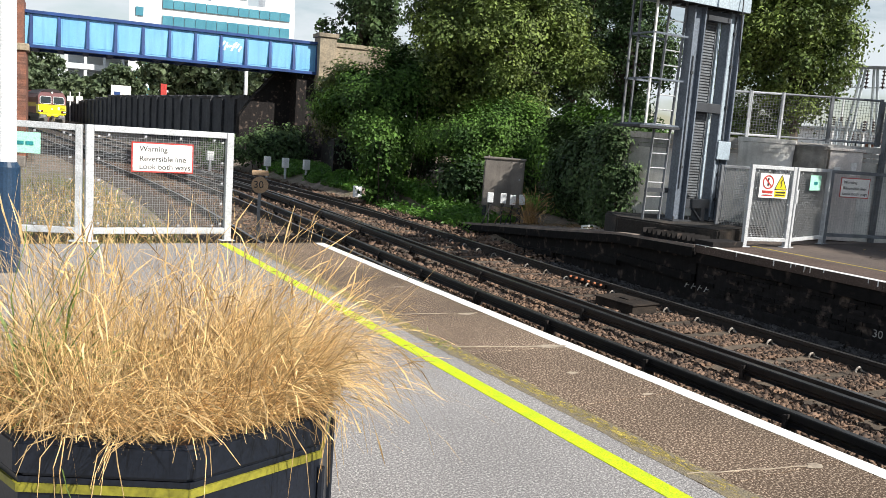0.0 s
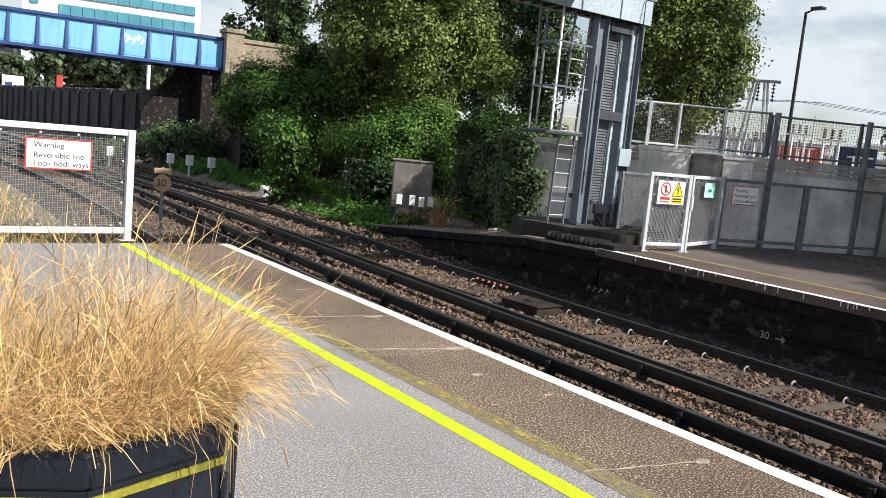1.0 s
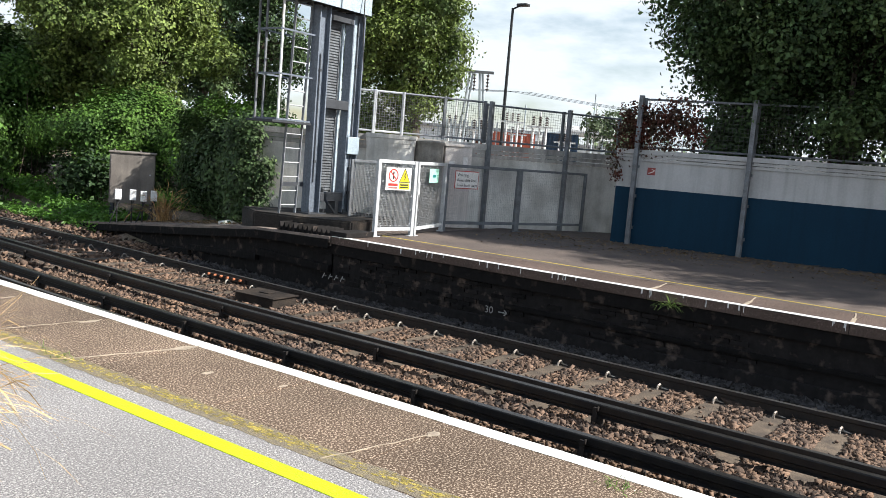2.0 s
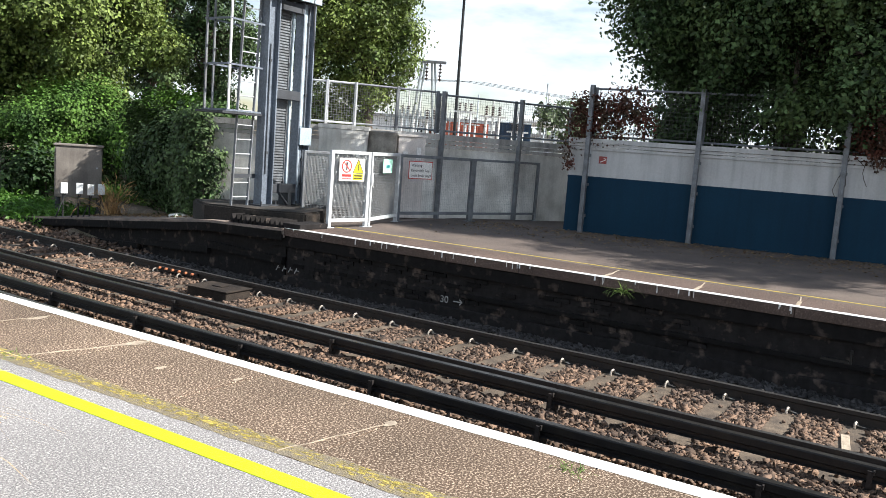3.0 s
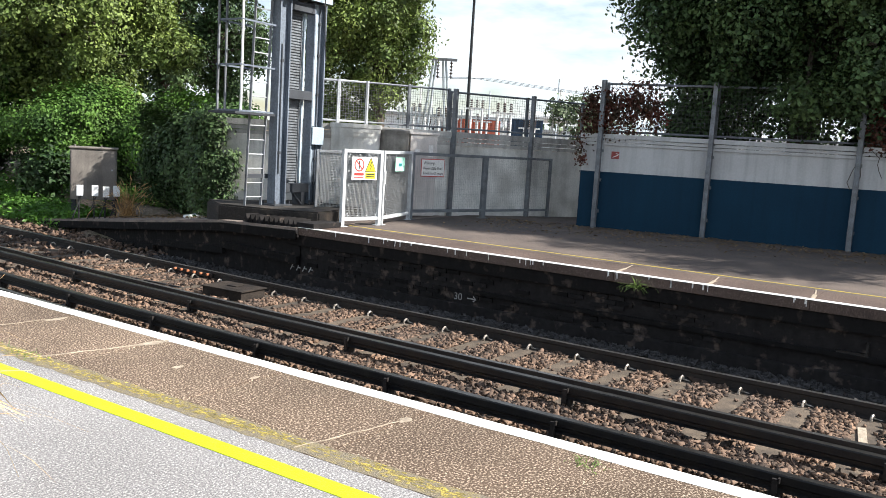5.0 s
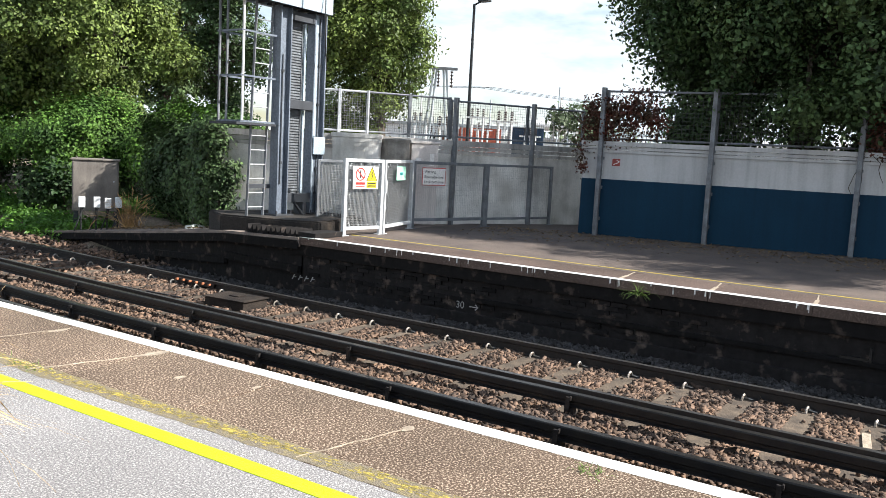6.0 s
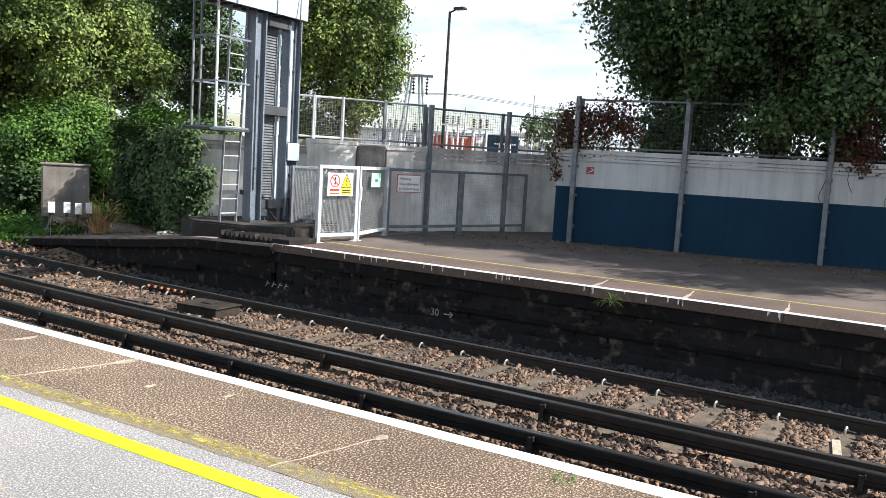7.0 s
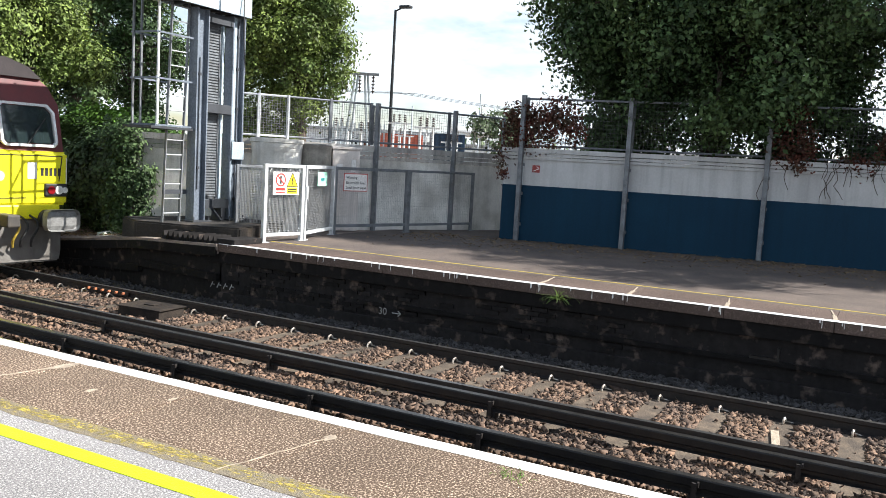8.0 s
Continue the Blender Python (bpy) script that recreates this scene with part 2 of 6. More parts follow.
M_LENS = mat("lamp_lens", (0.75, 0.74, 0.70), 0.2, col2=(0.6, 0.6, 0.58), scale=20, bump=0, world_co=False)
M_RED_LENS = mat("red_lens", (0.25, 0.01, 0.015), 0.2, scale=20, bump=0, world_co=False)
M_BUILD_WHITE = mat("render_white", (0.74, 0.76, 0.78), 0.8, col2=(0.66, 0.68, 0.70), scale=0.2, bump=0)
M_BUILD_GLASS = mat("office_glass", (0.06, 0.22, 0.30), 0.15, col2=(0.10, 0.30, 0.38), scale=0.3, bump=0)
M_FAR_GREY = mat("far_concrete", (0.33, 0.34, 0.35), 0.9, scale=0.3, bump=0)
M_FAR_STEEL = mat("far_steel", (0.55, 0.62, 0.67), 0.6, 0.2, scale=0.5, bump=0)
M_PORCELAIN = mat("brown_porcelain", (0.05, 0.03, 0.025), 0.3, scale=5, bump=0)
M_DARK_STEEL = mat("dark_post_paint", (0.02, 0.022, 0.025), 0.5, 0.2, scale=5, bump=0)
M_CHALK = mat("chalk_paint", (0.45, 0.44, 0.42), 0.9, scale=20, bump=0)
M_MORTAR = mat("pale_mortar", (0.46, 0.38, 0.29), 0.9, scale=12, bump=0.3)
M_OLD_YELLOW = mat("worn_yellow_paint", (0.36, 0.285, 0.05), 0.85, col2=(0.20, 0.155, 0.055), scale=14, bump=0.3, bscale=120, island=0.5, grain=0.5)
M_TANK = mat("weathered_tank_paint", (0.34, 0.32, 0.285), 0.6, 0.1, col2=(0.15, 0.135, 0.12), scale=3, bump=0.1, streak=0.4)
M_METER = mat("cabinet_pale_paint", (0.70, 0.65, 0.62), 0.6, col2=(0.60, 0.55, 0.52), scale=3, bump=0.05, streak=0.2)
M_BUFFER = mat("buffer_steel", (0.24, 0.24, 0.235), 0.55, 0.2, scale=8, bump=0.05, world_co=False)


# ---- mesh helpers ----
def box(bm, x0, y0, z0, x1, y1, z1, bev=0.0):
    g = bmesh.ops.create_cube(bm, size=1.0)
    bmesh.ops.scale(bm, vec=(abs(x1 - x0), abs(y1 - y0), abs(z1 - z0)), verts=g["verts"])
    bmesh.ops.translate(bm, vec=((x0 + x1) / 2, (y0 + y1) / 2, (z0 + z1) / 2), verts=g["verts"])
    if bev:
        bmesh.ops.bevel(bm, geom=list({e for v in g["verts"] for e in v.link_edges}), offset=bev, segments=2, affect="EDGES", profile=0.5)
    return bm


def rod(bm, p, q, r, seg=8, r2=None):
    p, q = Vector(p), Vector(q)
    d = q - p
    g = bmesh.ops.create_cone(bm, cap_ends=True, segments=seg, radius1=r, radius2=r if r2 is None else r2, depth=d.length)
    m = Matrix.Translation((p + q) / 2) @ d.to_track_quat("Z", "Y").to_matrix().to_4x4()
    bmesh.ops.transform(bm, matrix=m, verts=g["verts"])
    return bm


def bar(bm, p, q, w, h, up=(0, 0, 1)):
    """A bar of rectangular section from p to q, w across and h along up."""
    p, q, up = Vector(p), Vector(q), Vector(up)
    d = (q - p).normalized()
    s = d.cross(up).normalized() * (w / 2)
    u = s.cross(d).normalized() * (h / 2)
    vs = [bm.verts.new(c + a * s + b * u) for c in (p, q) for a, b in ((-1, -1), (1, -1), (1, 1), (-1, 1))]
    for f in ((0, 1, 2, 3), (7, 6, 5, 4), (0, 4, 5, 1), (1, 5, 6, 2), (2, 6, 7, 3), (3, 7, 4, 0)):
        bm.faces.new([vs[i] for i in f])
    return bm


def prism(bm, pts, z0, z1):
    """An upright solid over the closed outline pts (x, y)."""
    lo = [bm.verts.new((x, y, z0)) for x, y in pts]
    hi = [bm.verts.new((x, y, z1)) for x, y in pts]
    n = len(pts)
    bm.faces.new(lo[::-1])
    bm.faces.new(hi)
    for i in range(n):
        bm.faces.new((lo[i], lo[(i + 1) % n], hi[(i + 1) % n], hi[i]))
    bmesh.ops.recalc_face_normals(bm, faces=bm.faces)
    return bm


def sweep(bm, sec, line):
    """The closed section sec (across, up) carried along the line of points."""
    rings = []
    for i, p in enumerate(line):
        a, b = Vector(line[max(i - 1, 0)]), Vector(line[min(i + 1, len(line) - 1)])
        d = (b - a).normalized()
        s = d.cross(Vector((0, 0, 1))).normalized()
        rings.append([bm.verts.new(Vector(p) + s * u + Vector((0, 0, v))) for u, v in sec])
    n = len(sec)
    for r0, r1 in zip(rings, rings[1:]):
        for k in range(n):
            bm.faces.new((r0[k], r0[(k + 1) % n], r1[(k + 1) % n], r1[k]))
    bm.faces.new(rings[0])
    bm.faces.new(rings[-1][::-1])
    bmesh.ops.recalc_face_normals(bm, faces=bm.faces)
    return bm


def B():
    return bmesh.new()


def part(name, bm, material, parent=None, label="", smooth=False):
    me = bpy.data.meshes.new(name)
    bm.to_mesh(me)
    bm.free()
    me.materials.append(material)
    if smooth:
        for p in me.polygons:
            p.use_smooth = True
    ob = new(name, me)
    if parent:
        ob.parent = parent
    if label:
        tagged(ob, label)
    return ob


def thing(name, label, category, at=(0, 0, 0), rz=0.0, group="", kind=""):
    ob = new(name)
    ob.matrix_basis = pose(*at, 0, 0, rz)
    return tagged(ob, label, category, group, kind)


def setting(name, bm, material, label="", category=""):
    return tagged(part(name, bm, material), label, category, kind="structure")


def raw(name, verts, faces, material, parent=None):
    me = bpy.data.meshes.new(name)
    me.from_pydata(verts, [], faces)
    me.materials.append(material)
    ob = new(name, me)
    if parent:
        ob.parent = parent
    return ob


def words(text, size, material, parent, m, name="lettering", depth=0.001):
    cu = bpy.data.curves.new(name, "FONT")
    cu.body, cu.size, cu.extrude, cu.align_x, cu.align_y = text, size, depth, "LEFT", "CENTER"
    tmp = bpy.data.objects.new("tmp", cu)
    scene.collection.objects.link(tmp)
    bpy.context.view_layer.update()
    me = bpy.data.meshes.new_from_object(tmp)
    bpy.data.objects.remove(tmp)
    me.materials.append(material)
    ob = new(name, me)
    ob.parent = parent
    ob.matrix_basis = m
    return ob


def leaves(name, centres, normals, size, material, parent=None, seed=1, long=1.5, fold=0.25, wild=0.55):
    """Many small leaves, each two triangles folded along the middle, at the points given."""
    rng = np.random.default_rng(seed)
    n = len(centres)
    d = rng.normal(size=(n, 3))
    nn = normals + wild * rng.normal(size=(n, 3))
    nn /= np.linalg.norm(nn, axis=1)[:, None] + 1e-9
    a = np.cross(nn, d)
    a /= np.linalg.norm(a, axis=1)[:, None] + 1e-9
    b = np.cross(nn, a)
    s = (size * rng.uniform(0.6, 1.35, n))[:, None]
    v = np.empty((n, 4, 3))
    v[:, 0] = centres - a * s * long * 0.5
    v[:, 1] = centres + b * s * 0.5 + nn * s * fold
    v[:, 2] = centres + a * s * long * 0.5
    v[:, 3] = centres - b * s * 0.5 + nn * s * fold
    me = bpy.data.meshes.new(name)
    me.vertices.add(4 * n)
    me.vertices.foreach_set("co", v.ravel())
    idx = np.arange(n)[:, None] * 4
    tri = np.concatenate([idx + [0, 1, 2], idx + [0, 2, 3]], axis=1).reshape(-1)
    me.loops.add(len(tri))
    me.loops.foreach_set("vertex_index", tri)
    me.polygons.add(2 * n)
    me.polygons.foreach_set("loop_start", np.arange(0, 6 * n, 3))
    me.polygons.foreach_set("loop_total", np.full(2 * n, 3))
    me.update()
    me.validate()
    me.materials.append(material)
    ob = new(name, me)
    if parent:
        ob.parent = parent
    return ob


def clump_points(lumps, per_m2, seed, shell=0.35, sprig=0.5, each=9, dome=0.0):
    """Points with outward normals in uneven shells of the lumps (x, y, z, rx, ry, rz), in little sprigs."""
    rng = np.random.default_rng(seed)
    cs, ns = [], []
    for x, y, z, rx, ry, rz in lumps:
        area = 4 * math.pi * ((rx * ry + rx * rz + ry * rz) / 3)
        k = max(6, int(area * per_m2 / each))
        u = rng.normal(size=(k, 3))
        u /= np.linalg.norm(u, axis=1)[:, None]
        rad = 1 - shell * rng.random(k) ** 1.4 + 0.10 * rng.normal(size=k)
        c = u * rad[:, None]
        w = rng.normal(size=(k, each, 3)) * sprig * 0.33 * rng.uniform(.6, 1.4, (k, 1, 1))
        pts = (c * [rx, ry, rz])[:, None, :] + w + [x, y, z]
        cs.append(pts.reshape(-1, 3))
        nrm = u / [rx, ry, rz]
        nrm /= np.linalg.norm(nrm, axis=1)[:, None]
        whole = (c * [rx, ry, rz] + [x - lumps[0][0], y - lumps[0][1], z - lumps[0][2]]) / np.array(lumps[0][3:]) ** 2
        whole /= np.linalg.norm(whole, axis=1)[:, None] + 1e-9
        nrm = nrm * (1 - dome) + whole * dome
        ns.append(np.repeat(nrm + [0, 0, 0.35], each, axis=0))
    return np.concatenate(cs), np.concatenate(ns)


def lumps_in(x, y, z, rx, ry, rz, k, size, seed):
    """k smaller lumps spread over the outside of one large one, for an uneven outline."""
    rng = np.random.default_rng(seed)
    out = [(x, y, z, rx * 0.72, ry * 0.72, rz * 0.72)]
    for i in range(k):
        u = rng.normal(size=3)
        u /= np.linalg.norm(u)
        s = size * rng.uniform(0.5, 1.3)
        f = rng.uniform(0.55, 1.06)
        out.append((x + u[0] * rx * f, y + u[1] * ry * f, z + u[2] * rz * f, s, s, s * 0.8))
    return out


def tree(name, label, x, y, z, height, r, lumps, per_m2, leaf, material, seed, trunk=0.22):
    """A tapered trunk with limbs that reach into the crown's lumps (given from the tree's foot)."""
    root = thing(name, label, "tree", (x, y, z))
    rng = random.Random(seed)
    bm = B()
    top = height * 0.62
    last, rad = Vector((0, 0, -0.3)), trunk
    for i in range(1, 6):
        p = Vector((rng.uniform(-.12, .12) * i, rng.uniform(-.12, .12) * i, top * i / 5))
        rod(bm, last, p, rad, 9, rad * 0.84)
        last, rad = p, rad * 0.84
    for lx, ly, lz, *_ in lumps[1::2]:
        a = Vector((0, 0, top * rng.uniform(0.45, 0.95)))
        e = Vector((lx, ly, lz))
        mid = (a + e) / 2 + Vector((0, 0, 0.3))
        rod(bm, a, mid, trunk * 0.42, 6, trunk * 0.25)
        rod(bm, mid, e, trunk * 0.25, 6, trunk * 0.08)
    part("trunk", bm, M_BARK, root)
    c, n = clump_points(lumps, per_m2, seed, sprig=0.48, each=14)
    leaves("crown", c, n, leaf, material, root, seed, wild=0.4)
    return root


# ---- ground, platforms and walls ----
RAIL_Z = -0.86
BED_Z = -1.03


def track_x(y):
    """Middle of the far track, which bends a little beyond the platforms."""
    pts = [(-60, 9.0), (-12, 8.84), (0, 8.80), (6, 8.82), (12, 8.97), (17, 9.30), (22, 9.62), (28, 9.80), (37, 9.66), (55, 9.20), (98, 8.25), (160, 7.0)]
    for (y0, x0), (y1, x1) in zip(pts, pts[1:]):
        if y <= y1:
            t = (y - y0) / (y1 - y0)
            return x0 + (x1 - x0) * t
    return pts[-1][1]


def smooth_x(y):
    return sum(track_x(y + d) for d in (-4, -3, -2, -1, 0, 1, 2, 3, 4)) / 9


def ground_z(x, y):
    """Level of the land: the trackbed, the bank to its right, the flat yard behind the walls."""
    z = BED_Z - 0.03
    edge = smooth_x(y) + 1.9
    if y > 10 and x > edge - 0.4:
        k = min(1.0, max(0.0, x - edge + 0.4) / 1.5)
        z += (0.62 * k + 0.6 * min(1.0, max(0.0, x - edge - 3.5) / 6)) * min(1, max(0.0, y - 12.5) / 3.5)
    if 8 < y < 27:
        rx = 10.4 + 0.13 * max(0.0, y - 11.6)
        rz = max(-0.82, -0.06 - 0.103 * max(0.0, y - 11.6)) + 0.07 * max(0.0, y - 20)
        if x < rx + 0.3:
            z = BED_Z - 0.03
        elif x < rx + 1.7:
            z = min(z, rz - 0.07)
    if x < 3.5 and y > 11:
        z += 0.1
    return z


bm = B()
XS = [-900, -300, -120, -50, -25, -10, 0, 2, 4] + [5 + 0.5 * i for i in range(40)] + [27, 32, 40, 60, 100, 200, 400, 900]
YS = [-900, -200, -60, -20, -8, 0, 5, 8] + [10 + 1.0 * i for i in range(40)] + [52, 58, 66, 80, 100, 130, 180, 260, 400, 900]
gv = [[bm.verts.new((x, y, ground_z(x, y) + (0.05 * noise.noise((x * .7, y * .7, 0)) if 5 < x < 25 and 10 < y < 50 else 0))) for x in XS] for y in YS]
for j in range(len(YS) - 1):
    for i in range(len(XS) - 1):
        bm.faces.new((gv[j][i], gv[j][i + 1], gv[j + 1][i + 1], gv[j + 1][i]))
ground = setting("ground", bm, M_EARTH, "brown earth with sparse weeds along the railway", "ground")

bm = B()
bed_y = [-40 + 2.0 * i for i in range(80)]
sweep(bm, [(-6.2, -0.6), (2.2, -0.6), (1.75, 0.0), (-5.3, 0.0)], [(smooth_x(y), y, BED_Z) for y in bed_y])
setting("ballast_bed", bm, M_BALLAST, "dirty brown crushed stone ballast under the tracks", "ballast")

# near platform
XE, YE = 4.03, 10.06
near = setting("pavement_near", prism(B(), [(-30, -30), (2.955, -30), (2.955, YE), (-30, YE)], -1.6, 0.0), M_TARMAC,
               "pale grey tarmac platform surface", "platform")
bm = B()
box(bm, 2.957, -30, -1.6, XE - 0.10, YE - 0.004, -0.12)
setting("platform_wall_near", bm, M_SOOT, "sooty brick platform face", "platform wall")
bm = B()
box(bm, 2.69, -30, 0.0, 2.80, YE, 0.003)
setting("yellow_line_near", bm, M_YELLOW_LINE, "bright yellow painted safety line on tarmac", "line")
bm = B()
edge_l, edge_r = [], []
for i in range(300):
    y = -4 + i * (YE + 4) / 299
    c = 3.035 + 0.015 * math.sin(y * 0.8)
    edge_l.append(bm.verts.new((c - .092 - .018 * noise.noise((y * 7, 0, 0)), y, .0013)))
    edge_r.append(bm.verts.new((c + .062 + .022 * noise.noise((y * 6, 9, 0)), y, .0013)))
for i in range(299):
    bm.faces.new((edge_l[i], edge_r[i], edge_r[i + 1], edge_l[i + 1]))
setting("faded_yellow_stain", bm, mat("faded_olive_paint", (0.185, 0.155, 0.11), 0.9, col2=(0.25, 0.20, 0.09), scale=22, bump=0.5, bscale=120, edge=(0.45, 0.7), grain=0.5), "faint olive trace of an old yellow line", "line")
bm = B()
rng = random.Random(4)
for k in range(3600):
    y = rng.uniform(-4, YE)
    x = 3.035 + 0.015 * math.sin(y * 0.8) + max(-.055, min(.055, rng.gauss(0, .025)))
    if noise.noise((y * 2.1, 5.0, 1.0)) < -.25 and rng.random() < .7:
        continue
    rx, ry = rng.uniform(.003, .011), rng.uniform(.006, .032)
    vs = [bm.verts.new((x + rx * math.cos(a) * rng.uniform(.5, 1.2), y + ry * math.sin(a) * rng.uniform(.5, 1.2), 0.0019 + k * 1e-7)) for a in [i * math.tau / 7 for i in range(7)]]
    bm.faces.new(vs)
setting("worn_yellow_line", bm, M_OLD_YELLOW, "older worn yellow line along the coping slabs", "line")


def coping(name, x0, x1, y0, y1, joints, material):
    """A row of coping slabs, each its own piece, with a painted edge."""
    root = tagged(new(name), "row of brown exposed aggregate coping slabs", "platform edge", kind="structure")
    cuts = [y0] + [j for j in joints if y0 < j < y1] + [y1]
    cache = {}
    for a, b in zip(cuts, cuts[1:]):
        L = round(b - a, 3)
        if L not in cache:
            m = B()
            box(m, x0, 0.003, -0.12, x1, L - 0.003, 0.0, 0.004)
            cache[L] = part("slab", m, material)
            ob = cache[L]
        else:
            ob = new("slab", cache[L].data)
        ob.parent = root
        ob.matrix_basis = pose(0, a, 0.0006 * math.sin(a * 7))
    return root


PITCH = 1.15
coping("coping_near", 2.957, XE, -14.0, YE, [4.9 + PITCH * k for k in range(-16, 5)], M_SLAB)
bm = B()
rng = random.Random(2)
sec_y = -30.0
pts_out, pts_in = [], []
while sec_y < YE:
    pts_out.append((XE - 0.002, sec_y))
    pts_in.append((XE - 0.122 + rng.uniform(-.006, .006), sec_y))
    sec_y += 0.35
pts_out.append((XE - 0.002, YE - 0.01))
pts_in.append((XE - 0.122, YE - 0.01))
lo = [bm.verts.new((x, y, 0.0022)) for x, y in pts_out]
li = [bm.verts.new((x, y, 0.0022)) for x, y in pts_in]
for i in range(len(lo) - 1):
    bm.faces.new((lo[i], lo[i + 1], li[i + 1], li[i]))
setting("white_line_near", bm, M_WHITE_LINE, "white painted platform edge", "line")


def patch(name, x, y, rx, ry, rz, seed, z=0.0024):
    m = B()
    r = random.Random(seed)
    vs = [m.verts.new((rx * math.cos(a) * r.uniform(.6, 1.2), ry * math.sin(a) * r.uniform(.6, 1.2), 0)) for a in [i * math.tau / 11 for i in range(11)]]
    m.faces.new(vs)
    ob = setting(name, m, M_MORTAR, "pale mortar patch in a slab joint", "patch")
    ob.matrix_basis = pose(x, y, z, 0, 0, rz)
    return ob


for i, (x, y, a, b, r) in enumerate([(3.74, 6.02, .10, .035, 5), (3.80, 4.92, .17, .045, -12), (3.70, 3.78, .05, .02, 0), (3.71, 2.60, .055, .035, 10), (3.52, 4.30, .06, .025, 0), (3.66, 7.2, .09, .02, 4)]):
    patch("mortar_patch", x, y, a, b, r, i)
for y, s in ((4.93, 0.10), (6.05, 0.05), (2.6, 0.08)):
    m = B()
    prev = None
    for k in range(9):
        x = 2.98 + k * 0.09
        c = (x, y + 0.008 * math.sin(k * 2.1) + (8 - k) * s * 0.25)
        if prev:
            bar(m, (*prev, 0.002), (*c, 0.002), 0.012 if y == 4.93 else 0.005, 0.004)
        prev = c
    setting("joint_filler", m, M_MORTAR, "pale filler in a slab joint", "filler")

# far platform
XF = 10.36
FAR_END = 9.70
far_out = [(XF + 0.95, -30), (30, -30), (30, FAR_END + 0.2), (XF + 0.95, FAR_END)]
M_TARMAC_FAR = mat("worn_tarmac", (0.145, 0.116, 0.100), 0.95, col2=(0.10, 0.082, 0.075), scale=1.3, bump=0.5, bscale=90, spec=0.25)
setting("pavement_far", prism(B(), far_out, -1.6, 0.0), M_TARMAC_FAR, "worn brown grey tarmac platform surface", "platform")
setting("platform_end_far", prism(B(), [(XF + 0.95, FAR_END + .004), (30, FAR_END + .2), (30, 12.4), (11.4, 12.4), (10.9, 12.0)], -1.6, -0.02), M_RAMP, "dusty asphalt behind the platform end", "ground")
bm = B()
box(bm, XF + 1.09, -30, 0.0, XF + 1.14, FAR_END - 0.2, 0.004)
setting("yellow_line_far", bm, mat("faded_yellow_paint", (0.52, 0.40, 0.05), 0.7, col2=(0.36, 0.28, 0.07), scale=5, bump=0.1), "faded yellow safety line", "line")
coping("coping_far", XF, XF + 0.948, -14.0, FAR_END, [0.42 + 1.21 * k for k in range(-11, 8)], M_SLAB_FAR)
bm = B()
box(bm, XF - 0.002, -30, 0.006, XF + 0.13, FAR_END, 0.009)
setting("white_line_far", bm, M_WHITE_LINE, "white painted platform edge", "line")
for k in range(-2, 4):
    y = 0.42 + 1.21 * k
    m = B()
    bar(m, (XF + .14, y, 0.006), (XF + .5, y + .03, 0.006), 0.05, 0.004)
    bar(m, (XF + .5, y + .03, 0.006), (XF + .93, y + .09, 0.006), 0.018, 0.004)
    setting("joint_filler", m, M_MORTAR, "pale filler in a slab joint", "filler")
bm = B()
rng = random.Random(9)
for i in range(70):
    y = rng.uniform(-6, FAR_END)
    if rng.random() < .6:
        y = 0.42 + 1.21 * round((y - .42) / 1.21) + rng.gauss(0, .12)
    h = rng.uniform(0.02, 0.09)
    box(bm, XF - 0.006, y, -h, XF - 0.001, y + rng.uniform(.006, .02), 0.008)
setting("paint_drips", bm, M_WHITE_LINE, "white paint drips below the platform edge", "paint")

# sooty face of the far platform: bricks in courses, a recess and ledges
bm = B()
box(bm, XF + 0.10, -30, -1.6, XF + 0.9, FAR_END, -0.122)
face = setting("platform_wall_far", bm, M_SOOT, "sooty dark brick platform face", "platform wall")
for x0, z0, z1, y1 in ((0.03, -0.30, -0.124, FAR_END + .3), (0.04, -0.62, -0.56, 6.2), (0.02, -1.06, -0.80, FAR_END)):
    bm = B()
    box(bm, XF + x0, -30, z0, XF + 0.099, y1, z1, .004)
    part("ledge", bm, M_SOOT, face)
brick_mesh = None
rng = random.Random(11)
count = 0
for c in range(7):
    z = -0.38 - c * 0.066
    for k in range(46):
        y = 9.3 - k * 0.235 - (c % 2) * 0.117
        if y < 2.6 or rng.random() < 0.5 or count >= 290 or -0.63 < z < -0.55:
            continue
        if brick_mesh is None:
            m = B()
            box(m, -0.012, 0.005, 0.004, 0.05, 0.228, 0.062, 0.003)
            ob = part("brick", m, M_SOOT)
            brick_mesh = ob.data
        else:
            ob = new("brick", brick_mesh)
        ob.parent = face
        ob.matrix_basis = pose(XF + 0.092 - rng.random() * 0.012, y, z)
        count += 1
m = B()
box(m, XF + 0.05, 1.0, -0.57, XF + 0.13, 1.3, -0.53)
box(m, XF + 0.05, 0.97, -0.57, XF + 0.13, 0.998, -0.40)
setting("drain_outlet", m, M_COND, "small dark outlet in the platform face", "outlet")
chalk = thing("chalk_marking", "white chalk number and arrow on sooty brick", "marking", (XF + 0.072, 6.56, -0.70))
words("30", 0.15, M_CHALK, chalk, pose(0, 0, 0, 90, 0, -90), "numerals")
m = B()
bar(m, (0, -.24, 0), (0, -.39, 0), .016, .006, (1, 0, 0))
bar(m, (0, -.39, 0), (0, -.34, .04), .016, .006, (1, 0, 0))
bar(m, (0, -.39, 0), (0, -.34, -.04), .016, .006, (1, 0, 0))
part("arrow", m, M_CHALK, chalk)
chalk2 = thing("chalk_scrawl", "faint illegible chalk scrawl on sooty brick", "marking", (XF + 0.072, 9.9, -0.70))
m = B()
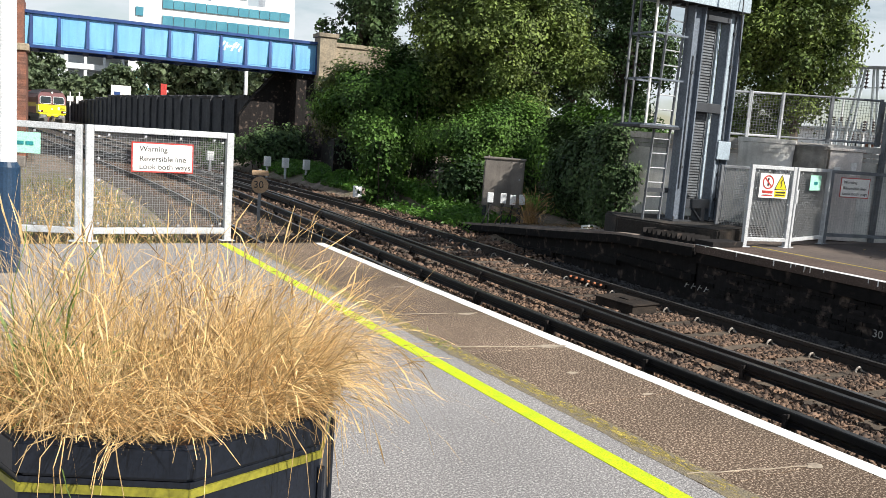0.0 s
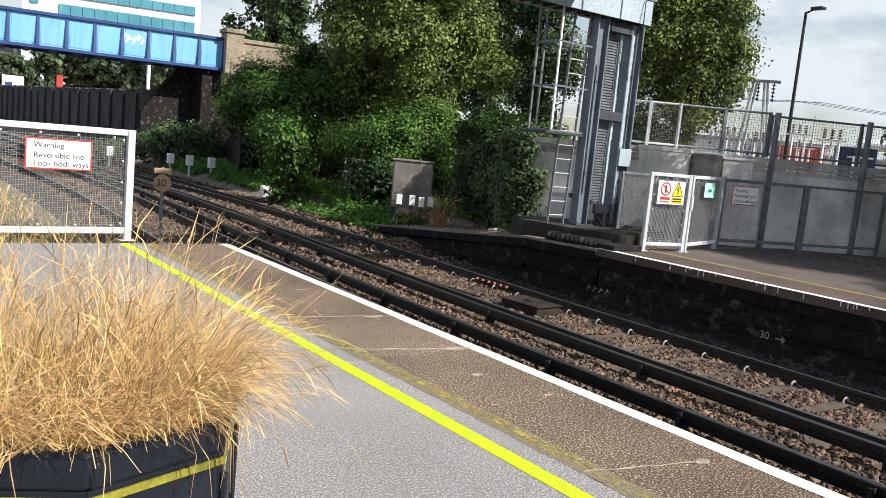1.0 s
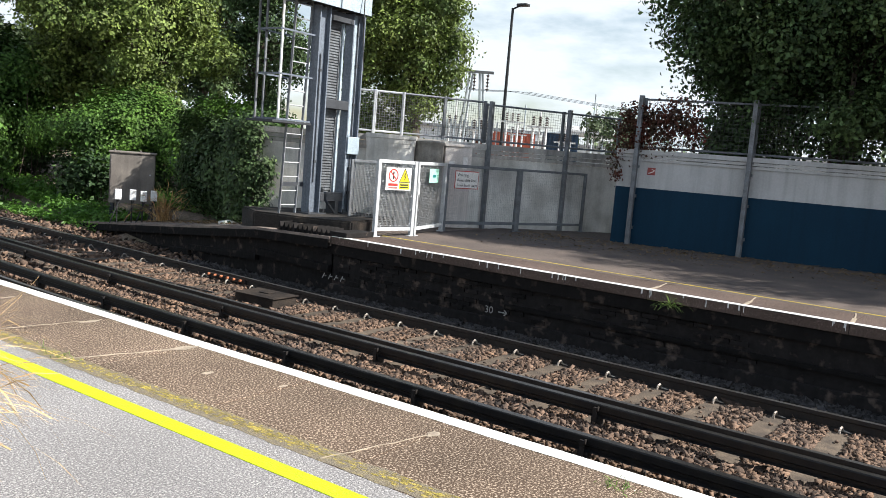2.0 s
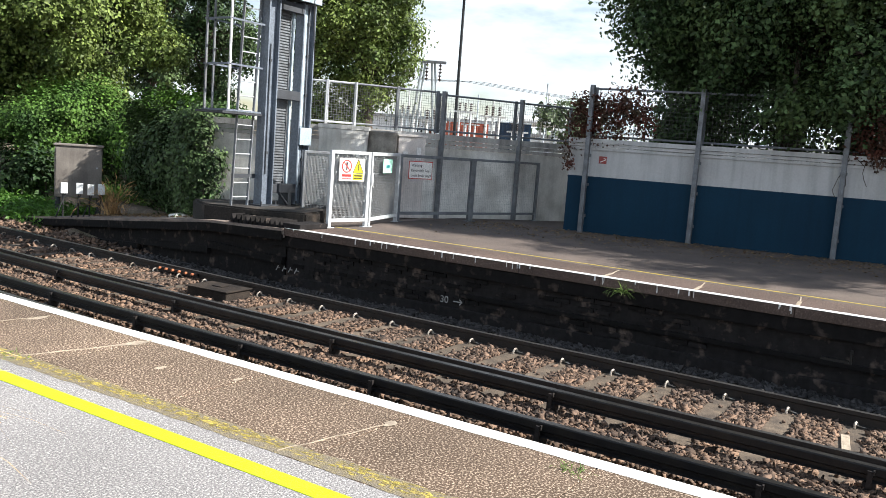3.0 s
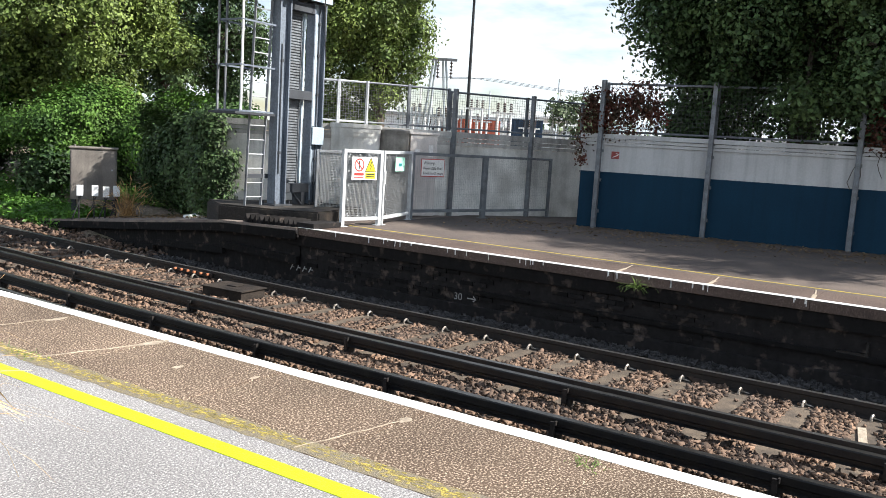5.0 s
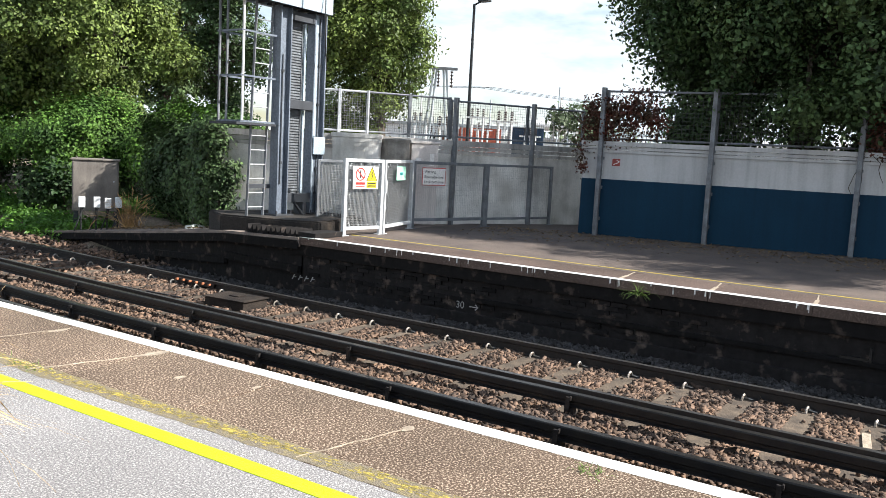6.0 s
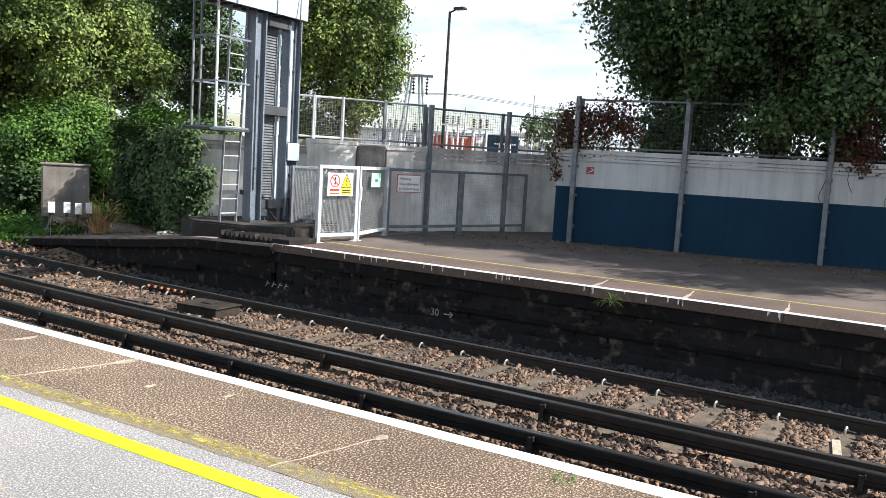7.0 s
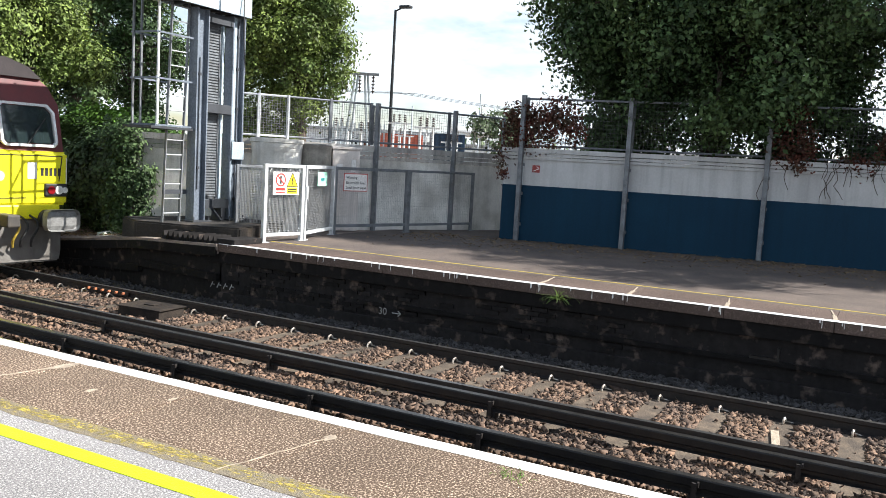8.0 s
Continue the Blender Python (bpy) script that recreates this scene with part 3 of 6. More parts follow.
for k in range(4):
    bar(m, (0, -.14 * k, -.04), (0, -.14 * k - .05, .05), .016, .006, (1, 0, 0))
    bar(m, (0, -.14 * k - .02, 0.01), (0, -.14 * k - .09, 0.01), .014, .006, (1, 0, 0))
part("strokes", m, M_CHALK, chalk2)

# ramp down from the far platform
bm = B()
ramp_line = [(9.70, 10.36, 0.0), (11.6, 10.44, -0.06), (14.1, 10.86, -0.33), (17.6, 11.35, -0.68), (20.5, 11.75, -0.98)]
rv_ = []
for y, x, z in ramp_line:
    rv_.append([bm.verts.new(c) for c in ((x - .03, y, z - .16), (x - .03, y, z), (x + 1.4, y, z + .01), (x + 3.2, y, z - 0.05), (x + 3.2, y, z - .16))])
for a, b in zip(rv_, rv_[1:]):
    for k in range(5):
        bm.faces.new((a[k], a[(k + 1) % 5], b[(k + 1) % 5], b[k]))
bm.faces.new(rv_[0][::-1])
bm.faces.new(rv_[-1])
bmesh.ops.recalc_face_normals(bm, faces=bm.faces)
setting("ramp", bm, M_RAMP, "dusty asphalt ramp falling away from the platform end", "ramp")
bm = B()
for (y0, x0, z0), (y1, x1, z1) in zip(ramp_line, ramp_line[1:]):
    va = [bm.verts.new(c) for c in ((x0 + .075, y0, -1.7), (x0 + .075, y0, z0 - .162), (x0 + .5, y0, z0 - .162), (x0 + .5, y0, -1.7))]
    vb = [bm.verts.new(c) for c in ((x1 + .075, y1, -1.7), (x1 + .075, y1, z1 - .162), (x1 + .5, y1, z1 - .162), (x1 + .5, y1, -1.7))]
    for k in range(4):
        bm.faces.new((va[k], va[(k + 1) % 4], vb[(k + 1) % 4], vb[k]))
bmesh.ops.recalc_face_normals(bm, faces=bm.faces)
setting("ramp_wall", bm, M_SOOT, "sooty brick side of the ramp", "wall")
bm = B()
for (y0, x0, z0), (y1, x1, z1) in zip(ramp_line, ramp_line[1:]):
    bar(bm, (x0 - .035, y0, z0 - 0.12), (x1 - .035, y1, z1 - 0.12), 0.05, 0.15)
    bar(bm, (x0 + .02, y0, z0 - 0.55), (x1 + .02, y1, z1 - 0.45), 0.08, 0.12)
setting("ramp_kerb", bm, M_SOOT, "dark kerb along the ramp", "kerb")


def wall_run(name, pts, z0, z1, thick, material, label):
    """A wall with thickness along the points, whose visible face is on the left of the line."""
    m = B()
    for (x0, y0), (x1, y1) in zip(pts, pts[1:]):
        d = Vector((x1 - x0, y1 - y0, 0)).normalized()
        s = Vector((d.y, -d.x, 0)) * -thick
        prism(m, [(x0, y0), (x1, y1), (x1 + s.x, y1 + s.y), (x0 + s.x, y0 + s.y)], z0, z1)
    return setting(name, m, material, label, "wall")


# blue and white wall beside the far platform
BW = [(16.30, 7.30), (19.9, -14.0)]


def bw(y, off=0.0):
    t = (7.30 - y) / 21.3
    return 16.30 + 3.6 * t - off


wall_run("wall_east", BW, -0.4, 1.17, 0.35, M_WALL_BLUE, "concrete wall painted dark blue at the bottom")
wall_run("wall_east_upper", BW, 1.172, 1.72, 0.35, M_WALL_WHITE, "white painted upper part of the wall")
bm = B()
for z0, z1, o in ((1.722, 1.78, .03), (1.79, 1.85, .05), (1.86, 1.95, .08)):
    prism(bm, [(bw(7.32, o), 7.32), (bw(-14, o), -14), (bw(-14, -.36), -14), (bw(7.32, -.36), 7.32)], z0, z1)
setting("wall_coping_east", bm, M_WALL_WHITE, "stepped white concrete coping", "coping")

# grey wall with a rounded corner behind the gates
corner = [(11.85, 13.75), (12.1, 13.3), (12.75, 12.2), (13.0, 11.75), (13.3, 11.42), (13.7, 11.12), (14.2, 10.80), (15.4, 10.0), (18.4, 8.25), (20.0, 7.4)]
bm = B()
for a, b in zip(corner, corner[1:]):
    d = Vector((b[0] - a[0], b[1] - a[1], 0)).normalized()
    s = Vector((-d.y, d.x, 0)) * 0.3
    prism(bm, [a, b, (b[0] + s.x, b[1] + s.y), (a[0] + s.x, a[1] + s.y)], -0.4, 1.52)
setting("wall_north", bm, M_CONCRETE_PALE, "stained pale concrete retaining wall with a rounded corner", "wall")
bm = B()
for z0, z1, o in ((1.524, 1.60, .03), (1.61, 1.69, .05), (1.70, 1.82, .08)):
    for a, b in zip(corner, corner[1:]):
        d = Vector((b[0] - a[0], b[1] - a[1], 0)).normalized()
        s = Vector((-d.y, d.x, 0))
        a2, b2 = Vector((*a, 0)) - s * o, Vector((*b, 0)) - s * o
        a3, b3 = Vector((*a, 0)) + s * .34, Vector((*b, 0)) + s * .34
        prism(bm, [a2.xy, b2.xy, b3.xy, a3.xy], z0, z1)
setting("wall_coping_north", bm, M_CONCRETE, "stepped concrete coping with lichen stains", "coping")
bm = B()
prism(bm, [(14.1, 12.0), (20.2, 8.2), (60, -14), (60, 60), (19.5, 30), (16.8, 15.5)], -1.0, 1.50)
setting("yard", bm, M_EARTH, "raised yard behind the retaining walls", "ground")


# ---- railway tracks ----
RAIL_SEC = [(-.035, 0), (.035, 0), (.035, -.04), (.009, -.055), (.009, -.135), (.07, -.15), (.07, -.16), (-.07, -.16), (-.07, -.15), (-.009, -.135), (-.009, -.055), (-.035, -.04)]
COND_SEC = [(-.04, 0), (.04, 0), (.045, -.01), (.045, -.07), (.02, -.085), (.02, -.115), (.06, -.13), (-.06, -.13), (-.02, -.115), (-.02, -.085), (-.045, -.07), (-.045, -.01)]
ys = [-14 + 1.0 * i for i in range(75)] + [62 + 4.0 * i for i in range(25)]


def rail_line(off, z):
    out = []
    for y in ys:
        d = (smooth_x(y + 1) - smooth_x(y - 1)) / 2
        out.append((smooth_x(y) + off, y - off * d, z))
    return out


def railway(name, off, label):
    root = tagged(new(name), label, "railway track", kind="structure")
    for s in (-0.752, 0.752):
        part("rail", sweep(B(), RAIL_SEC, rail_line(off + s, RAIL_Z)), M_RAIL, root)
        part("rail_head", sweep(B(), [(-.03, .002), (.03, .002), (.03, -.004), (-.03, -.004)], rail_line(off + s, RAIL_Z)), M_RAIL_TOP, root, "worn steel running surface")
    return root


far_track = railway("railway_far", 0.0, "straight ballasted railway track with concrete sleepers")
near_track = railway("railway_near", -3.40, "railway track below the near platform edge")
sl = B()
box(sl, -1.25, -0.13, -0.16, 1.25, 0.13, 0.0, 0.015)
sleeper0 = part("sleeper", sl, M_SLEEPER, far_track)
cl = B()
for k in range(9):
    a0, a1 = math.pi * 1.35 * k / 9, math.pi * 1.35 * (k + 1) / 9
    rod(cl, (0.045 * math.cos(a0), 0.0 + 0.02 * k / 9, 0.045 * math.sin(a0) + .015), (0.045 * math.cos(a1), 0.02 * (k + 1) / 9, 0.045 * math.sin(a1) + .015), 0.014, 5)
rod(cl, (.045, 0, .015), (.045, -.09, .0), 0.011, 5)
clip0 = part("rail_clip", cl, M_CLIP, far_track)
first = True
for k in range(86):
    y = 0.76 - 0.665 * 12 + 0.665 * k
    slope = math.degrees(math.atan((smooth_x(y + 1) - smooth_x(y - 1)) / 2))
    for tr, off in ((far_track, 0.0), (near_track, -3.40)):
        if k > 60 and tr is near_track:
            continue
        ob = sleeper0 if first else new("sleeper", sleeper0.data)
        ob.parent = tr
        ob.matrix_basis = pose(smooth_x(y) + off, y, BED_Z + 0.01, 0, 0, -slope)
        if tr is far_track and k < 70:
            for s in (0.655, -0.86, 0.86):
                c = clip0 if first else new("rail_clip", clip0.data)
                first = False
                c.parent = tr
                c.matrix_basis = pose(smooth_x(y) + s, y, BED_Z + .014, 0, 0, 0 if s < .8 else 180)
for nm, off, posts in (("conductor_rail", -1.255, [3.33 + 2.87 * k for k in range(-5, 11)]), ("conductor_rail", -2.245, [2.98 + 1.86 * k for k in range(-8, 16)])):
    root = thing(nm, "black steel conductor rail on insulator posts", "conductor rail", group="conductor rails")
    zc = RAIL_Z + 0.085
    part("rail", sweep(B(), COND_SEC, rail_line(off, zc)[:62]), M_COND, root)
    part("rail_head", sweep(B(), [(-.036, .002), (.036, .002), (.036, -.004), (-.036, -.004)], rail_line(off, zc)[:62]), M_COND_TOP, root, "worn top of the conductor rail")
    m0 = B()
    box(m0, -0.05, -0.05, -0.30, 0.05, 0.05, -0.13, 0.012)
    box(m0, -0.085, -0.02, -0.17, -0.06, 0.02, -0.03)
    box(m0, 0.06, -0.02, -0.17, 0.085, 0.02, -0.03)
    box(m0, -0.085, -0.035, -0.06, -0.05, -0.022, -0.02)
    p0 = part("insulator", m0, M_RAIL, root)
    for i, y in enumerate(posts):
        ob = p0 if i == 0 else new("insulator", p0.data)
        ob.parent = root
        ob.matrix_basis = pose(smooth_x(y) + off, y, zc)
# turnout rails of the line that joins from beyond the platform end
for d0, d1, nm in ((-0.75, -5.4, "turnout_rail"), (0.75, -4.0, "turnout_rail")):
    line = []
    for i in range(31):
        t = i / 30
        y = 13 + 42 * t
        line.append((smooth_x(y) + d0 + (d1 - d0) * t * t, y, RAIL_Z - .002))
    root = thing(nm, "rusty steel turnout rail curving away", "rail", group="turnout rails")
    part("rail", sweep(B(), RAIL_SEC, line), M_RAIL, root)
    part("rail_head", sweep(B(), [(-.03, .002), (.03, .002), (.03, -.004), (-.03, -.004)], line), M_RAIL_TOP, root)

# loose stones of the ballast
def stones(name, n, y0, y1, x0, x1, size, seed, material=None, over=False):
    g = np.random.default_rng(seed)
    ico = np.array([(a, b, c) for a in (-.8, .8) for b in (-.8, .8) for c in (-.8, .8)])
    fc = np.array([(0, 1, 3), (0, 3, 2), (4, 6, 7), (4, 7, 5), (0, 4, 5), (0, 5, 1), (2, 3, 7), (2, 7, 6), (0, 2, 6), (0, 6, 4), (1, 5, 7), (1, 7, 3)])
    y = g.uniform(y0, y1, n)
    off = g.uniform(x0, x1, n)
    fr = (y - 0.76) / 0.665
    k = np.round(fr)
    d = fr - k
    d = np.where((np.abs(off) < 1.28) & (not over), np.sign(d) * (0.20 + 0.30 * np.abs(2 * d)), d)
    y = (k + d) * 0.665 + 0.76
    x = np.array([smooth_x(v) for v in y]) + off
    s = size * g.uniform(.55, 1.35, (n, 1, 1))
    shape = (ico[None] + .34 * g.normal(size=(n, 8, 3))) * g.uniform(.6, 1.15, (n, 1, 3))
    tilt = g.normal(size=(n, 3, 3)) * .35 + np.eye(3)
    shape = shape @ tilt
    ang = g.uniform(0, math.tau, n)
    ca, sa = np.cos(ang)[:, None], np.sin(ang)[:, None]
    v = shape * s
    v = np.stack([v[..., 0] * ca - v[..., 1] * sa, v[..., 0] * sa + v[..., 1] * ca, v[..., 2] * .8], -1)
    heap = np.where((off > -2.2) & (off < -1.3), .03, 0.0) + np.where(off > .9, .05, 0) + np.where((off < -2.35), -0.02, 0)
    v += np.stack([x, y, BED_Z - 0.005 + heap + .024 * g.random(n) + (.018 if over else 0)], -1)[:, None, :]
    f = (fc[None] + 8 * np.arange(n)[:, None, None]).reshape(-1)
    me = bpy.data.meshes.new(name)
    me.vertices.add(8 * n)
    me.vertices.foreach_set("co", v.ravel())
    me.loops.add(len(f))
    me.loops.foreach_set("vertex_index", f)
    me.polygons.add(12 * n)
    me.polygons.foreach_set("loop_start", np.arange(0, 36 * n, 3))
    me.polygons.foreach_set("loop_total", np.full(12 * n, 3))
    me.update()
    me.materials.append(material or M_STONE)
    return tagged(new(name, me), "crushed brown grey ballast stones between the rails", "ballast", kind="stuff")


stones("ballast_stones", 58000, -2.5, 13.5, -2.35, 0.85, 0.0245, 3)
stones("ballast_stones", 500, -2.5, 13.5, -1.2, 0.7, 0.017, 8, None, True)
stones("ballast_stones", 12000, -2.5, 13.5, -3.9, -2.3, 0.033, 4, M_STONE_GREY)
# strip beside the far platform: its shadow is put into darker grey stones
stones("ballast_stones", 12000, -2.5, 13.5, 0.8, 1.56, 0.028, 6, M_STONE_GREY)
stones("ballast_stones", 18000, 13.5, 42, -4.6, 2.2, 0.038, 5)


# ---- fences, gates and signs ----
def mesh_wires(w, h, pitch, r):
    """A woven wire panel, w across and h high, in the plane y = 0."""
    m = B()
    n = int(w / pitch)
    for i in range(1, n):
        bar(m, (i * w / n, 0, 0), (i * w / n, 0, h), r, r, (0, 1, 0))
    k = int(h / pitch)
    for i in range(1, k):
        bar(m, (0, r, i * h / k), (w, r, i * h / k), r, r, (0, 1, 0))
    return m


def panel(name, label, a, b, z0, z1, post=0.06, rail=0.05, pitch=0.045, wire=0.004, material=None, wire_mat=None, group="", category="fence panel", legs=True, lugs=True):
    """A framed mesh panel standing between the plan points a and b."""
    d = Vector((b[0] - a[0], b[1] - a[1], 0))
    w = d.length
    root = thing(name, label, category, (a[0], a[1], 0), math.degrees(math.atan2(d.y, d.x)), group)
    material, wire_mat = material or M_GALV, wire_mat or M_WIRE
    for x in (0, w):
        m = B()
        box(m, x - post / 2, -post / 2, 0.0 if legs else z0, x + post / 2, post / 2, z1, 0.006)
        part("post", m, material, root)
    for z in (z0 + rail / 2, z1 - rail / 2):
        m = B()
        box(m, post / 2 + .001, -rail / 2, z - rail / 2, w - post / 2 - .001, rail / 2, z + rail / 2, 0.005)
        part("rail", m, material, root)
    m = mesh_wires(w - post, z1 - z0 - 2 * rail, pitch, wire)
    ob = part("wire_mesh", m, wire_mat, root)
    ob.matrix_basis = pose(post / 2, 0.02, z0 + rail)
    if lugs:
        spots = [(x + (.05 if x < w / 2 else -.05), z0 + (z1 - z0) * (k + .5) / 5) for x in (post * .5, w - post * .5) for k in range(5)]
        spots += [(w * (k + .5) / 4, z) for z in (z0 + rail + .03, z1 - rail - .03) for k in range(4)]
        m = B()
        box(m, -.012, -.035, -.012, .012, -.026, .012)
        lug = part("clamp", m, material, root)
        for k, (x, z) in enumerate(spots):
            ob = lug if k == 0 else new("clamp", lug.data)
            ob.parent = root
            ob.matrix_basis = pose(x, 0, z)
    if legs:
        for x in (0, w):
            m = B()
            box(m, x - .09, -.06, 0, x + .09, .06, .012, .003)
            part("foot_plate", m, material, root)
    return root


f1 = panel("mesh_fence", "galvanised mesh fence panel across the platform end", (1.25, 10.22), (2.84, 10.28), 0.09, 1.32, 0.085, 0.07, 0.027, 0.0034, group="platform end fence")
f2 = panel("mesh_fence", "galvanised mesh fence panel beside the platform end", (0.0, 10.66), (1.145, 10.24), 0.09, 1.315, 0.07, 0.07, 0.027, 0.0034, group="platform end fence")


def notice(at, rz, w, h, lines, label, border=True, text_h=0.055, bars=None, back=None, ink=None, name="warning_sign", red=0.012):
    """A flat plate with a border and its words or, where they cannot be read, bars."""
    root = thing(name, label, "sign", at, rz)
    m = B()
    box(m, 0, 0, 0, w, .004, h, .001)
    part("plate", m, M_SIGN_RED if border else (back or M_SIGN_WHITE), root)
    if border:
        m = B()
        box(m, red, -.003, red, w - red, -.0005, h - red)
        part("face", m, back or M_SIGN_WHITE, root)
    for text, x, z, s in lines:
        words(text, s, ink or M_BLACK, root, pose(x, -.0055, z, 90, 0, 0))
    if bars:
        m = B()
        for x0, z0, x1, z1 in bars:
            box(m, x0, -.007, z0, x1, -.0045, z1)
        part("print", m, ink or M_BLACK, root)
    return root


notice((1.685, 10.16, 0.815), 1.5, 0.70, 0.345, [("Warning", .085, .268, .090), ("Reversible line", .085, .155, .090), ("Look both ways", .085, .064, .090)],
       "white warning sign with a red border on the mesh fence", red=.016)
notice((0.44, 10.42, 0.965), -20, 0.34, 0.23, [], "pale green plate with teal print", False, back=M_SIGN_GREEN, ink=M_SIGN_TEAL, name="location_plate",
       bars=[(.09, .09, .17, .13), (.19, .09, .27, .13)])
m = B()
box(m, 0, 0, 0, .16, .05, .12, .008)
tagged(part("junction_box", m, M_CABINET), "small grey box hung on the fence", "box").matrix_basis = pose(0.46, 10.39, 0.81, 0, 0, -20)

# gates of the far platform
GA, GB, GC, GD = (11.22, 9.47), (12.10, 9.33), (13.55, 9.72), (17.55, 8.62)
GE = (15.50, 9.18)
gates = "platform gates"
g1 = panel("gate", "galvanised mesh gate with safety notices", GA, (12.08, 9.335), 0.10, 1.36, 0.07, 0.06, 0.03, 0.006, group=gates, category="gate")
g2 = panel("gate", "galvanised mesh gate standing at an angle", (12.17, 9.34), GC, 0.10, 1.36, 0.07, 0.06, 0.03, 0.006, group=gates, category="gate")
m = B()
box(m, -.03, -.05, .75, .05, -.02, .98, .01)
part("latch", m, M_GALV, g2)
# side panel frames: shade put into a darker steel than the gates have
g3 = panel("mesh_fence", "long galvanised mesh panel with a warning sign", (13.62, 9.72), GE, 0.14, 1.35, 0.07, 0.06, 0.05, 0.0016, M_FENCE_DARK, M_WIRE, "gate side panels", lugs=False)
g4 = panel("mesh_fence", "grey mesh panel against the concrete wall", (15.57, 9.16), GD, 0.14, 1.35, 0.06, 0.05, 0.06, 0.0016, M_FENCE_DARK, M_WIRE, "gate side panels", lugs=False)
panel("mesh_fence", "low mesh panel beside the gantry foot", (11.95, 10.75), (12.85, 10.35), 0.10, 1.30, 0.05, 0.05, 0.03, 0.006, M_FENCE_DARK, M_WIRE, "gate side panels", lugs=False)
GR = math.degrees(math.atan2(GB[1] - GA[1], GB[0] - GA[0]))
s1 = thing("safety_notice", "white notice with a red prohibition ring and yellow warning triangle", "sign", (GA[0] + .13, GA[1] - .07, .83), GR)
m = B()
box(m, 0, 0, 0, .60, .004, .40, .001)
part("plate", m, M_SIGN_WHITE, s1)
m = B()
for k in range(24):
    a0, a1 = math.tau * k / 24, math.tau * (k + 1) / 24
    bar(m, (.17 + .105 * math.cos(a0), -.003, .26 + .105 * math.sin(a0)), (.17 + .105 * math.cos(a1), -.003, .26 + .105 * math.sin(a1)), .022, .003, (0, 1, 0))
bar(m, (.10, -.003, .33), (.24, -.003, .19), .022, .003, (0, 1, 0))
part("prohibition_ring", m, M_SIGN_RED, s1)
m = B()
bar(m, (.17, -.002, .19), (.17, -.002, .33), .03, .002, (0, 1, 0))
box(m, .07, -.004, .05, .27, -.001, .055)
part("print", m, M_BLACK, s1)
m = B()
box(m, .06, -.003, .03, .28, -.001, .045)
box(m, .06, -.003, .075, .28, -.001, .12)
part("red_band", m, M_SIGN_RED, s1)
m = B()
vs = [m.verts.new(c) for c in ((.32, -.003, .15), (.56, -.003, .15), (.44, -.003, .38))]
m.faces.new(vs)
box(m, .32, -.003, .02, .56, -.001, .13)
part("warning_triangle", m, M_SIGN_YELLOW, s1)
m = B()
bar(m, (.455, -.005, .31), (.43, -.005, .25), .018, .002, (0, 1, 0))
bar(m, (.43, -.005, .25), (.455, -.005, .245), .012, .002, (0, 1, 0))
bar(m, (.455, -.005, .245), (.435, -.005, .18), .016, .002, (0, 1, 0))
for p, q in (((.315, .145), (.565, .145)), ((.315, .145), (.44, .39)), ((.565, .145), (.44, .39))):
    bar(m, (p[0], -.004, p[1]), (q[0], -.004, q[1]), .012, .002, (0, 1, 0))
box(m, .34, -.005, .085, .54, -.003, .11)
box(m, .34, -.005, .045, .54, -.003, .065)
part("bolt_symbol", m, M_BLACK, s1)
GR2 = math.degrees(math.atan2(GC[1] - 9.34, GC[0] - 12.17))
notice((12.62, 9.40, .98), GR2, .48, .26, [], "pale green plate with small print", False, back=M_SIGN_GREEN, ink=M_SIGN_TEAL, name="location_plate", bars=[(.16, .10, .32, .15)])
GR3 = math.degrees(math.atan2(GE[1] - 9.72, GE[0] - 13.62))
notice((13.74, 9.60, .87), GR3, .62, .36, [("Warning", .055, .275, .082), ("Reversible line", .055, .17, .082), ("Look both ways", .055, .072, .082)],
       "white warning sign with a red border on the panel", red=.016)


# fence on top of the walls
def wall_fence(a, b, z0, z1, pitch, label, foot=None, dark=True, mid=True):
    d = Vector((b[0] - a[0], b[1] - a[1], 0))
    root = thing("wall_fence", label, "fence", (a[0], a[1], 0), math.degrees(math.atan2(d.y, d.x)), "fences on the walls")
    w = d.length
    pm = M_FENCE_DARK if dark else M_GALV
    for x in (0.0, w):
        m = B()
        box(m, x - .03, -.03, z0 if foot is None else foot, x + .03, .03, z1 + .03, .005)
        part("post", m, pm, root)
    for z in (z0 + .06, z1):
        m = B()
        rod(m, (0.03, 0, z), (w - .03, 0, z), .022, 8)
        part("rail", m, pm, root)
    ob = part("wire_mesh", mesh_wires(w, z1 - z0 - .06, pitch, .004), M_WIRE_DARK if dark else M_WIRE, root)
    ob.matrix_basis = pose(0, 0.026, z0 + .06)
    return root


wp = [6.90, 4.73, 2.14, -0.4, -3.0, -5.6, -8.2]
for y0, y1 in zip(wp, wp[1:]):
    wall_fence((bw(y0, -.12), y0), (bw(y1, -.12), y1), 1.95, 2.98, .075, "wire mesh fence between grey posts on the painted wall")
# stanchions in dark steel: the shade along the wall is in their colour
for i, y in enumerate(wp):
    m = B()
    box(m, -.045, -.045, -0.02, .045, .045, 3.04, .006)
    for z in (.35, 1.0, 1.6, 1.85):
        box(m, .045, -.06, z - .03, .09, .06, z + .03)
    t = thing("fence_stanchion", "tall grey stanchion bolted to the painted wall", "post", (bw(y, .11), y, 0), group="wall stanchions")
    part("post", m, M_FENCE_DARK, t)
cage = [(12.82, 12.02), (13.28, 11.42), (13.75, 11.05), (14.55, 10.55), (15.35, 10.05)]
